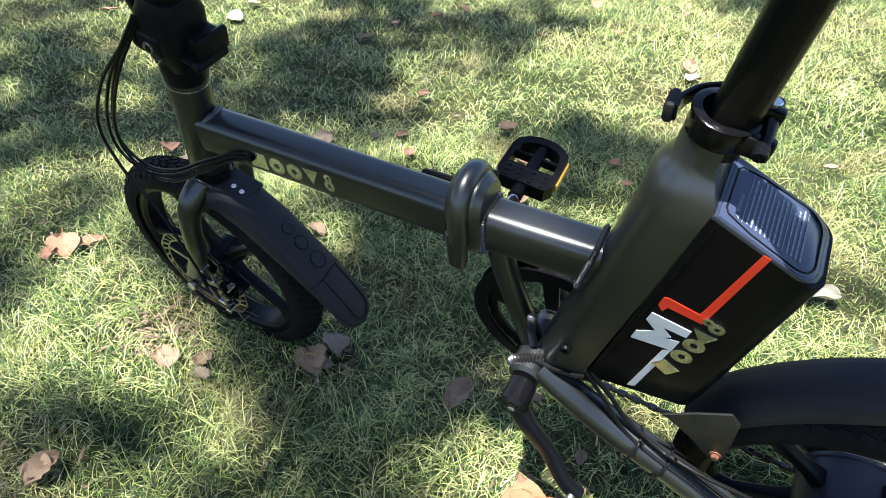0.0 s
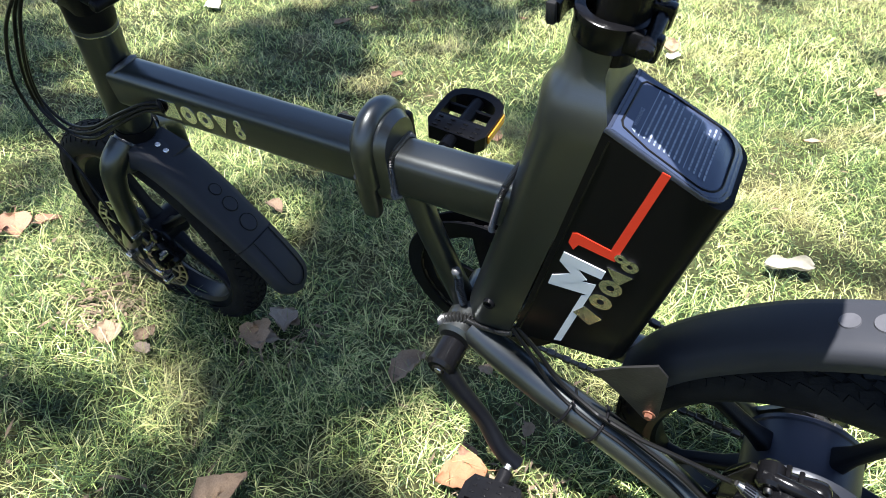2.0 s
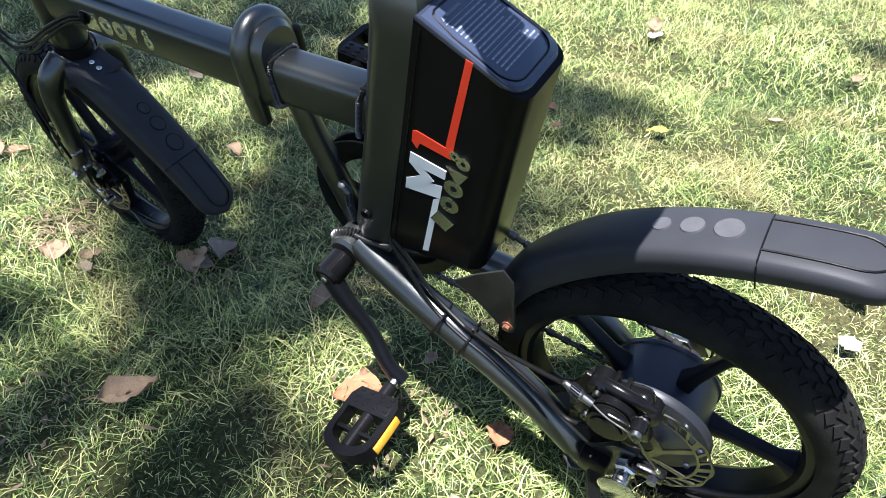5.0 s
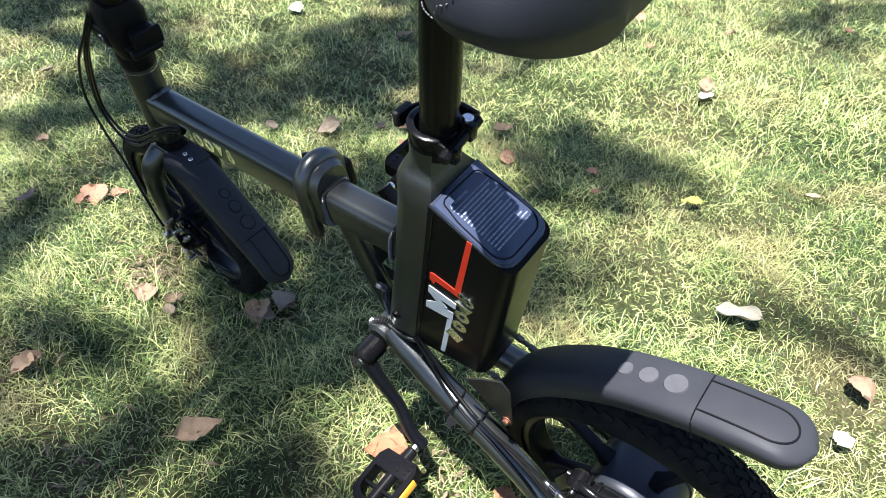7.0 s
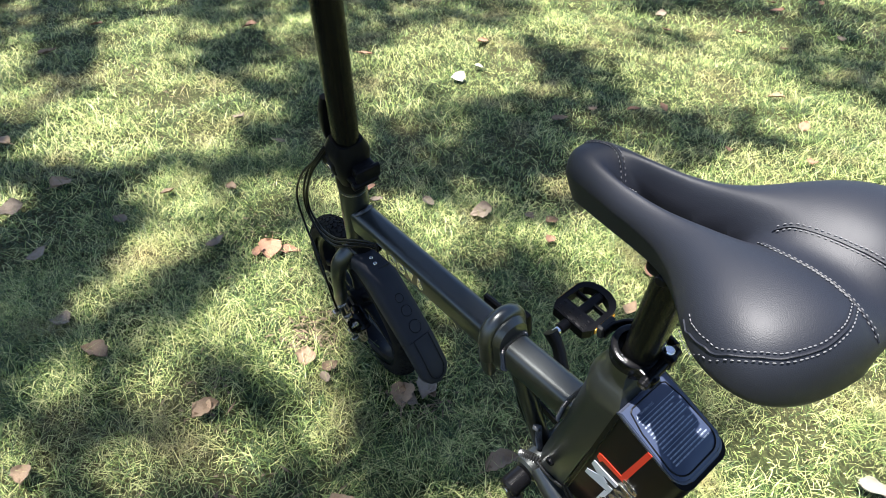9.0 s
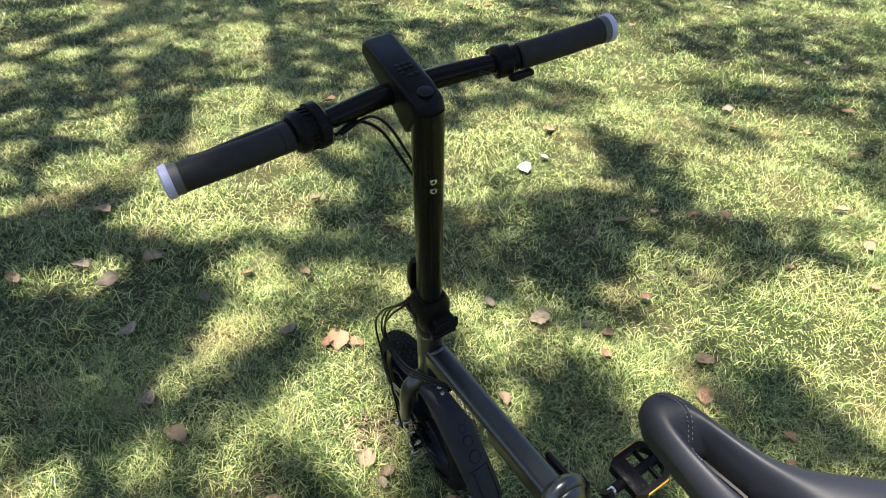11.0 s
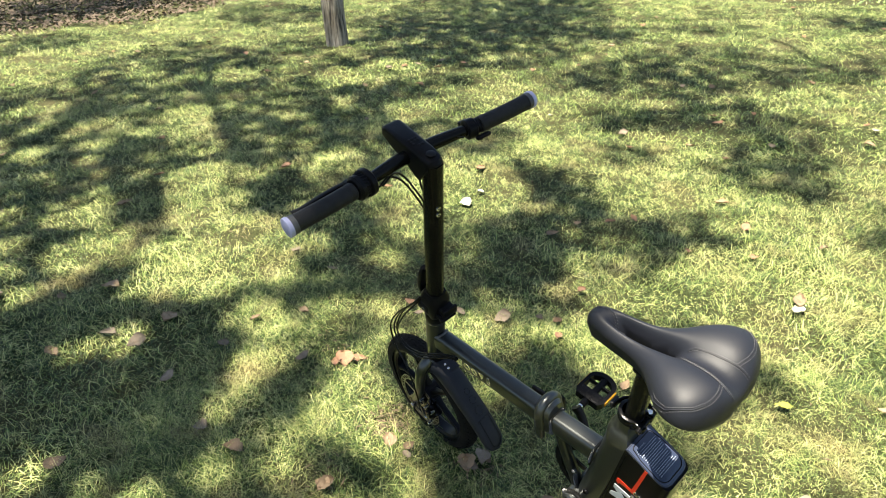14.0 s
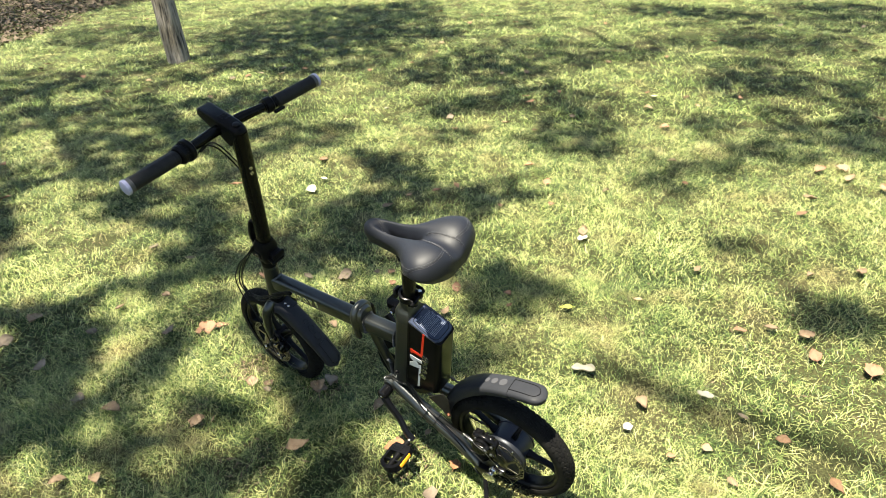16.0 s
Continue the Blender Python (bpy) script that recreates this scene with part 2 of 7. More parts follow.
    return m


DRY_STRAW = (0.31, 0.245, 0.115, 1)
GREEN_A, GREEN_B, GREEN_C, GREEN_D = (0.034, 0.064, 0.018, 1), (0.130, 0.195, 0.052, 1), (0.300, 0.395, 0.112, 1), (0.52, 0.525, 0.22, 1)
SOIL, BLADE, LAWN = soil_material(), blade_material("grass_blade", 1.5, 0.0, 0.40), blade_material("far_lawn_blade", 0.95, 0.02, 0.50)


def leaf_material(name, a, c):
    m = material(name, a, 0.75, 0.0, c, 35, 0.5, 0.6, 150, spread=0.25)
    return m


DRY = [leaf_material("dry_leaf_tan", (0.256, 0.179, 0.109), (0.160, 0.106, 0.061)),
       leaf_material("dry_leaf_pink", (0.264, 0.142, 0.082), (0.176, 0.091, 0.051)),
       leaf_material("dry_leaf_grey", (0.200, 0.157, 0.112), (0.132, 0.099, 0.068)),
       leaf_material("dry_leaf_brown", (0.160, 0.088, 0.044), (0.096, 0.055, 0.027))]
PALE = leaf_material("bleached_leaf", (0.58, 0.55, 0.45), (0.44, 0.40, 0.30))
ORANGE = leaf_material("orange_leaf", (0.34, 0.155, 0.07), (0.27, 0.115, 0.05))
YELLOW = leaf_material("yellow_leaf", (0.42, 0.42, 0.07), (0.34, 0.34, 0.06))
CROWN_LEAF = material("tree_leaf", (0.06, 0.11, 0.025), 0.5, 0.0, (0.045, 0.085, 0.02), 3, 0.5)
CRUMB = material("dry_crumbs", (0.20, 0.145, 0.09), 0.9, 0.0, (0.09, 0.065, 0.04), 45, 0.5, 0.4, 120)
MULCH = material("mulch_bits", (0.07, 0.05, 0.032), 0.9, 0.0, (0.13, 0.095, 0.065), 8, 0.5, 0.5, 80)


# ---- mesh helpers ----
def smooth(bm, angle=35):
    bm.normal_update()
    for f in bm.faces:
        f.smooth = True
    lim = radians(angle)
    for e in bm.edges:
        e.smooth = not (len(e.link_faces) == 2 and e.calc_face_angle(0) > lim)


def part(name, bm, mat, parent=None, label="", angle=35, turn=None):
    """Links a bmesh as one mesh object under a thing or a part."""
    if turn is not None:
        bmesh.ops.transform(bm, matrix=turn, verts=bm.verts)
    bmesh.ops.recalc_face_normals(bm, faces=bm.faces)
    smooth(bm, angle)
    me = bpy.data.meshes.new(name)
    bm.to_mesh(me)
    bm.free()
    me.materials.append(mat)
    ob = new(name, me)
    ob.parent = parent
    if label:
        tagged(ob, label)
    return ob


def merge(*bms):
    out = bms[0]
    for b in bms[1:]:
        me = bpy.data.meshes.new("t")
        b.to_mesh(me)
        out.from_mesh(me)
        bpy.data.meshes.remove(me)
        b.free()
    return out


def box(c, s, bevel=0.0, segs=2, m=None):
    bm = bmesh.new()
    bmesh.ops.create_cube(bm, size=1)
    bmesh.ops.scale(bm, vec=s, verts=bm.verts)
    if bevel:
        bmesh.ops.bevel(bm, geom=bm.edges[:], offset=bevel, segments=segs, profile=0.5, affect="EDGES")
    if m is not None:
        bmesh.ops.transform(bm, matrix=m, verts=bm.verts)
    bmesh.ops.translate(bm, vec=c, verts=bm.verts)
    return bm


def spline(pts, per=6):
    """Points along a smooth curve through pts."""
    p = [Vector(q) for q in pts]
    p = [2 * p[0] - p[1]] + p + [2 * p[-1] - p[-2]]
    out = []
    for i in range(1, len(p) - 2):
        for k in range(per):
            t = k / per
            a, b, c, d = p[i - 1], p[i], p[i + 1], p[i + 2]
            out.append(0.5 * (2 * b + (c - a) * t + (2 * a - 5 * b + 4 * c - d) * t * t + (3 * b - a - 3 * c + d) * t ** 3))
    return out + [p[-2]]


def tube(pts, r, segs=12, rib=None, up=(0, 1, 0), caps=True):
    """A swept tube. r: one radius or one for each point; rib: an outline of (a, b) factors instead of a circle."""
    bm = bmesh.new()
    pts = [Vector(p) for p in pts]
    n = len(pts)
    rs = r if isinstance(r, (list, tuple)) else [r] * n
    if len(rs) != n:
        rs = [rs[min(int(i / (n - 1) * (len(rs) - 1)), len(rs) - 2)] * (1 - f) + rs[min(int(i / (n - 1) * (len(rs) - 1)), len(rs) - 2) + 1] * f
              for i in range(n) for f in [i / (n - 1) * (len(rs) - 1) - min(int(i / (n - 1) * (len(rs) - 1)), len(rs) - 2)]]
    outline = rib or [(math.cos(2 * math.pi * k / segs), math.sin(2 * math.pi * k / segs)) for k in range(segs)]
    rings = []
    for i, p in enumerate(pts):
        d = (pts[min(i + 1, n - 1)] - pts[max(i - 1, 0)]).normalized()
        u = Vector(up)
        u = (u - d * u.dot(d))
        if u.length < 1e-4:
            u = Vector((1, 0, 0)) - d * d.x
        u.normalize()
        v = d.cross(u)
        rings.append([bm.verts.new(p + (u * a + v * b) * rs[i]) for a, b in outline])
    m = len(outline)
    for a, b in zip(rings, rings[1:]):
        for k in range(m):
            bm.faces.new((a[k], a[(k + 1) % m], b[(k + 1) % m], b[k]))
    if caps:
        bm.faces.new(rings[0][::-1])
        bm.faces.new(rings[-1])
    return bm


def rounded(w, h, r, n=4):
    """A rounded rectangle outline of half sizes w, h."""
    out = []
    for cx, cy, a0 in ((w - r, h - r, 0), (-w + r, h - r, 90), (-w + r, -h + r, 180), (w - r, -h + r, 270)):
        for k in range(n + 1):
            a = radians(a0 + 90 * k / n)
            out.append((cx + r * math.cos(a), cy + r * math.sin(a)))
    return out


def prism(profile, y0, y1, bevel=0.0, segs=2):
    """A plate: a side outline of (x, z) pushed from y0 to y1."""
    bm = bmesh.new()
    a = [bm.verts.new((x, y0, z)) for x, z in profile]
    b = [bm.verts.new((x, y1, z)) for x, z in profile]
    n = len(a)
    fa, fb = bm.faces.new(a), bm.faces.new(b[::-1])
    for k in range(n):
        bm.faces.new((a[k], b[k], b[(k + 1) % n], a[(k + 1) % n]))
    if bevel:
        edges = list({e for f in (fa, fb) for e in f.edges})
        bmesh.ops.bevel(bm, geom=edges, offset=bevel, segments=segs, profile=0.5, affect="EDGES")
    return bm


def lathe(profile, c, segs=48, axis="y"):
    """Turned about the y axis through c: profile of (radius, y)."""
    bm = bmesh.new()
    rings = []
    for r, y in profile:
        if r < 1e-6:
            rings.append([bm.verts.new((0, y, 0))])
        else:
            rings.append([bm.verts.new((r * math.cos(2 * math.pi * k / segs), y, r * math.sin(2 * math.pi * k / segs))) for k in range(segs)])
    for a, b in zip(rings, rings[1:]):
        for k in range(segs):
            j = (k + 1) % segs
            if len(a) == 1:
                bm.faces.new((a[0], b[j], b[k]))
            elif len(b) == 1:
                bm.faces.new((a[k], a[j], b[0]))
            else:
                bm.faces.new((a[k], a[j], b[j], b[k]))
    if axis == "z":
        bmesh.ops.rotate(bm, cent=(0, 0, 0), matrix=Matrix.Rotation(math.pi / 2, 3, "X"), verts=bm.verts)
    bmesh.ops.translate(bm, vec=c, verts=bm.verts)
    return bm


def rod(a, b, r, segs=16, bevel=0.0):
    """A straight cylinder from a to b with softened ends."""
    a, b = Vector(a), Vector(b)
    d = (b - a).normalized() * bevel
    if bevel:
        return tube([a, a + d, b - d, b], [r - bevel, r, r, r - bevel], segs, up=(0.3, 1, 0.2))
    return tube([a, b], r, segs, up=(0.3, 1, 0.2))


# ---- ground ----
def height(x, y):
    """The soil's height: a gentle roll and a hollow under each wheel."""
    h = -0.022 + 0.012 * noise.noise(Vector((x * 1.3, y * 1.3, 0.0))) + 0.014 * noise.noise(Vector((x * 4.6, y * 4.6, 3.0))) + 0.012 * noise.noise(Vector((x * 9.5, y * 9.5, 5.0)))
    h -= 0.02 * math.exp(-((x + 0.36) ** 2 + (y - 0.80) ** 2) / 0.06)
    h -= 0.02 * math.exp(-((x - 0.47) ** 2 + (y - 0.385) ** 2) / 0.02)
    return h


def sheet():
    """One sheet to the horizon, fine near the bicycle and coarse far off."""
    def steps():
        out, v, d = [0.0], 0.0, 0.035
        while v < 3000:
            v += d
            d = 0.035 if v < 2.6 else d * 1.18
            out.append(v)
        return [-a for a in out[:0:-1]] + out
    xs, ys = [a for a in steps()], [a + 0.8 for a in steps()]
    verts = [(x, y, height(x, y) if abs(x) < 40 and abs(y) < 40 else -0.022) for y in ys for x in xs]
    w = len(xs)
    faces = [(j * w + i, j * w + i + 1, (j + 1) * w + i + 1, (j + 1) * w + i) for j in range(len(ys) - 1) for i in range(w - 1)]
    me = bpy.data.meshes.new("ground")
    me.from_pydata(verts, [], faces)
    me.materials.append(SOIL)
    me.polygons.foreach_set("use_smooth", [True] * len(faces))
    return tagged(new("ground", me), "sunlit lawn soil with short thatch under the grass", "ground", kind="structure")


sheet()


# ---- the bicycle ----
bike = new("folding_bicycle")
bike.matrix_world = pose(0.1427, 0.5504, 0.0, 11.2, 0, -28)
tagged(bike, "dark grey folding electric bicycle leaning on its stand on grass", "bicycle")
STEER = Vector((-0.336, 0, 0.894))
AXIS = Vector((0.226, 0, 1)).normalized()
TURNED = Matrix.Translation(STEER) @ Matrix.Rotation(radians(-3.15), 4, AXIS) @ Matrix.Translation(-STEER)


def on_axis(z, ahead=0.0, y=0.0):
    """A point of the steering axis at that height, moved forwards square to it."""
    return Vector((-0.336 + (z - 0.894) * 0.226 - ahead * 0.975, y, z + ahead * 0.22))


def bead(pts, r, parent, name="weld_bead"):
    """A weld: a row of small overlapping scales along a line."""
    pts = [Vector(p) for p in pts]
    out = bmesh.new()
    total = sum((b - a).length for a, b in zip(pts, pts[1:]))
    n = max(4, int(total / (r * 0.42)))
    for k in range(n):
        d = total * k / (n - 1)
        for a, b in zip(pts, pts[1:]):
            if d <= (b - a).length + 1e-9:
                p = a + (b - a) * (d / max((b - a).length, 1e-9))
                break
            d -= (b - a).length
        t = (b - a).normalized()
        q = t.to_track_quat("Z", "Y").to_matrix().to_4x4()
        bmesh.ops.create_icosphere(out, subdivisions=1, radius=1, matrix=Matrix.Translation(p) @ q @ Matrix.Diagonal((r, r, r * 0.34, 1)))
    return part(name, out, WELD, parent, angle=60)


def ring_path(outline, x, cy, cz):
    return [Vector((x, cy + a, cz + b)) for a, b in outline + outline[:1]]


def mark(kind, x, z, w, h, turn, y0, y1):
    """One plain mirror mark as a thin plate: a block, a ring, a wedge or two small rings; turned in its plane."""
    def at(a, c):
        return x + a * math.cos(turn) - c * math.sin(turn), z + a * math.sin(turn) + c * math.cos(turn)
    if kind in ("block", "wedge"):
        o = [(-0.45, -0.5), (-0.45, 0.5), (0.45, 0.5), (0.45, -0.5)] if kind == "block" else [(-0.5, 0.5), (0.5, 0.5), (0.0, -0.5)]
        return prism([at(a * w, c * h) for a, c in o], y0, y1)
    out = None
    for cx, cz, k in (((0, 0, 1.0),) if kind == "ring" else ((0, -0.2, 0.7), (0, 0.3, 0.5))):
        ring = bmesh.new()
        n, loops = 28, []
        for r, y in ((0.5, y0), (0.17, y0), (0.17, y1), (0.5, y1)):
            loops.append([])
            for q in range(n):
                a = 2 * math.pi * q / n
                p = at(cx * w + r * k * w * math.cos(a), cz * h + r * k * h * math.sin(a))
                loops[-1].append(ring.verts.new((p[0], y, p[1])))
        for a, c in zip(loops, loops[1:] + loops[:1]):
            for q in range(n):
                ring.faces.new((a[q], a[(q + 1) % n], c[(q + 1) % n], c[q]))
        out = ring if out is None else merge(out, ring)
    return out


def frame_parts():
    tube_rib = rounded(0.0205, 0.0255, 0.0125, 5)
    main = tube([(-0.425, 0, 0.4200), (-0.36, 0, 0.4185), (-0.1, 0, 0.4110)], 1.0, rib=tube_rib)
    t = part("main_tube", main, PAINT, bike, "satin gunmetal rectangular tube")
    rear = part("rear_tube", tube([(-0.07, 0, 0.4110), (0.078, 0, 0.4110)], 1.0, rib=tube_rib), PAINT, bike)
    bead(ring_path(rounded(0.0208, 0.0258, 0.0095, 4), -0.058, 0, 0.411), 0.0032, rear)
    bead([(0.047 + 0.24 * (z - 0.418), y, z) for y, z in [(-0.0195, 0.384), (-0.0212, 0.392), (-0.0212, 0.428), (-0.016, 0.4365), (0.0, 0.437), (0.016, 0.4365), (0.0212, 0.428), (0.0212, 0.39)]], 0.0036, rear)
    # folding joint: two flanges held by a fat collar, with the jaw and pin on the near side and the lever on the far side
    hx = -0.079
    flange = tube([(hx - 0.017, 0, 0.421), (hx - 0.013, 0, 0.421), (hx + 0.013, 0, 0.421), (hx + 0.020, 0, 0.421)], [0.9, 1.0, 1.0, 0.86], rib=rounded(0.0285, 0.046, 0.026, 8))
    j = part("folding_joint", flange, PAINT, bike, "folding hinge with a fat clamp collar")
    arc = [(hx - 0.001, 0.0275 * math.cos(radians(a)), 0.437 + 0.0285 * math.sin(radians(a))) for a in range(0, 181, 10)]
    part("collar", tube([(hx - 0.001, 0.027, 0.395)] + arc + [(hx - 0.001, -0.0275, 0.405)], 0.0118, 14, up=(1, 0, 0)), PAINT, j)
    part("jaw", tube([(hx - 0.004, -0.0275, 0.414), (hx - 0.005, -0.0275, 0.39), (hx - 0.007, -0.0255, 0.365)], [0.0112, 0.0105, 0.0095], rib=rounded(0.75, 1.0, 0.5, 3), up=(0, 1, 0)), PAINT, j)
    part("hinge_pin", rod((hx - 0.004, -0.029, 0.41), (hx - 0.008, -0.026, 0.361), 0.0042, 12, 0.001), STEEL, j)
    part("folding_lever", merge(box((hx - 0.040, 0.034, 0.412), (0.075, 0.010, 0.02), 0.005), box((hx + 0.0, 0.037, 0.42), (0.022, 0.014, 0.045), 0.005)), BLACK, j, "black folding lever along the tube")
    bead(ring_path(rounded(0.0225, 0.0275, 0.0105, 4), hx + 0.0185, 0, 0.411), 0.003, j)
    # the broad seat mast, rounded in front, that carries the battery behind it
    mast = bmesh.new()
    rings = []
    levels = [(0.235, 0.004, 0.055, 0.030), (0.262, 0.0045, 0.0625, 0.0345), (0.40, 0.046, 0.0985, 0.0355), (0.515, 0.0745, 0.1310, 0.0355)]
    for z, x0, x1, w in levels:
        r = (x1 - x0) / 2
        cx = (x0 + x1) / 2
        out = [(x1, -w), (x1, w)]
        out += [(cx - 0.003 + (-r + 0.003) * math.sin(radians(a)), w * math.cos(radians(a))) for a in range(0, 181, 15)]
        rings.append([mast.verts.new((x, y, z)) for x, y in out])
    base = [v.co.copy() for v in rings[-1]]
    for keep, z, rise in ((1.0, 0.537, 0.16), (0.42, 0.5505, 0.22), (0.0, 0.560, 0.0), (0.0, 0.586, 0.0)):
        ring = []
        for p in base:          # the shoulder is cut slanting up to the round collar
            a = math.atan2(p.y, p.x - 0.108)
            cx = 0.1105 + 0.174 * (z - 0.545)
            ring.append(mast.verts.new((keep * (p.x + 0.174 * (z - 0.515)) + (1 - keep) * (cx + 0.0218 * math.cos(a)), keep * p.y + (1 - keep) * 0.0218 * math.sin(a), z + rise * (0.105 - p.x) * keep)))
        rings.append(ring)
    n = len(rings[0])
    for a, b in zip(rings, rings[1:]):
        for k in range(n):
            mast.faces.new((a[k], a[(k + 1) % n], b[(k + 1) % n], b[k]))
    mast.faces.new(rings[0][::-1])
    mast.faces.new(rings[-1])
    m = part("seat_mast", mast, PAINT, bike, "broad gunmetal mast, bevelled shoulder", angle=48)
    part("rivet_nut", lathe([(0.0, -0.001), (0.0028, -0.001), (0.003, -0.003), (0.0055, -0.0035), (0.0065, 0.0), (0.0, 0.001)], (0.040, -0.0345, 0.294), 16), BLACK, m)
    # strut, bottom bracket, stays
    part("down_strut", tube(spline([(-0.052, 0, 0.388), (-0.042, 0, 0.34), (-0.026, 0, 0.285), (-0.008, 0, 0.225)]), 0.0135, 14), PAINT, bike)
    shell = part("bottom_bracket", lathe([(0.0, -0.046), (0.017, -0.046), (0.0215, -0.042), (0.0215, 0.042), (0.017, 0.046), (0.0, 0.046)], (0.0, 0, 0.219), 28), PAINT, bike)
    bead([(0.0215 * math.cos(radians(a)), -0.030 + 0.004 * math.sin(radians(a * 2)), 0.219 + 0.0215 * math.sin(radians(a))) for a in range(20, 200, 10)], 0.0075, shell)
    bead([(-0.004, -0.012, 0.243), (-0.008, -0.010, 0.262), (-0.010, -0.006, 0.280), (-0.006, -0.016, 0.300)], 0.0055, shell)
    for s in (-1, 1):
        low = 0.0 if s < 0 else -0.040
        stay = spline([(0.012, s * 0.028, 0.229), (0.0414, s * 0.033, 0.2140), (0.103, s * 0.042, 0.1895), (0.154, s * 0.049, 0.1760), (0.1975, s * 0.055, 0.1605 - low * 0.2), (0.2445, s * 0.061, 0.1400 - low * 0.3), (0.2787, s * 0.066, 0.1180 - low * 0.2), (0.306, s * 0.070, 0.0970), (0.318, s * 0.0715, 0.0890)])
        st = part("chain_stay", tube(stay, [0.0165, 0.0180, 0.0195, 0.0195, 0.0190, 0.0185, 0.0175, 0.0160, 0.0150], 18), PAINT, bike)
        drop = [(0.300, 0.098), (0.312, 0.074), (0.342, 0.072), (0.370, 0.104), (0.384, 0.131), (0.368, 0.152), (0.344, 0.148), (0.331, 0.128), (0.318, 0.115)]
        part("dropout", prism(drop, s * 0.073 - 0.003, s * 0.073 + 0.003, 0.001), PAINT, st)
        if s < 0:
            bead([(0.300, -0.086, 0.093), (0.309, -0.088, 0.081), (0.318, -0.083, 0.075)], 0.003, st)
            for x, z, tip in ((0.165, 0.172, 1), (0.130, 0.182, 0)):
                loop = [(x + 0.0212 * math.cos(radians(a)) * 0.42, -0.051 - 0.0212 * math.sin(radians(a)), z + 0.0212 * math.cos(radians(a)) * 0.91 + 0.002) for a in range(-60, 190, 15)]
                part("cable_tie", merge(tube(loop, 0.0016, 6, up=(1, 0, 0)), tube([(x + 0.008, -0.056, z + 0.0225), (x + 0.013, -0.061, z + 0.029 + 0.012 * tip)], 0.0012, 6)), BLACK, st)
            part("cable", tube(spline([(0.072, -0.036, 0.268), (0.0945, -0.0385, 0.2440), (0.120, -0.0445, 0.2155), (0.160, -0.054, 0.2000), (0.2063, -0.0615, 0.1900), (0.2536, -0.068, 0.1720), (0.2895, -0.073, 0.1500), (0.316, -0.074, 0.1560)]), 0.0026, 8), CABLE, st)
            part("cable", tube(spline([(0.066, -0.038, 0.270), (0.090, -0.043, 0.2395), (0.118, -0.051, 0.2070), (0.155, -0.060, 0.1925), (0.200, -0.066, 0.1790), (0.246, -0.0725, 0.1560), (0.280, -0.077, 0.1290)]), 0.0021, 8), CABLE, st)
    bead([(0.010, -0.030, 0.240), (0.03, -0.034, 0.245), (0.05, -0.035, 0.249), (0.062, -0.035, 0.254)], 0.0035, shell)
    part("stand", merge(tube(spline([(0.330, -0.084, 0.10), (0.350, -0.115, 0.05), (0.372, -0.165, 0.016)]), 0.0065, 10), box((0.330, -0.082, 0.105), (0.03, 0.016, 0.03), 0.003)), BLACK, bike, "black side stand")
    # front tube's mirror mark: plain shapes in a row
    mx = -0.350
    for kind, w in (("block", 0.026), ("ring", 0.021), ("ring", 0.021), ("wedge", 0.020), ("pair", 0.019)):
        part("mark", mark(kind, mx + w / 2, 0.4165, w, 0.022, 0.0, -0.0212, -0.0205), GOLDISH, t, "mirror-finish mark")
        mx += w + 0.003


frame_parts()


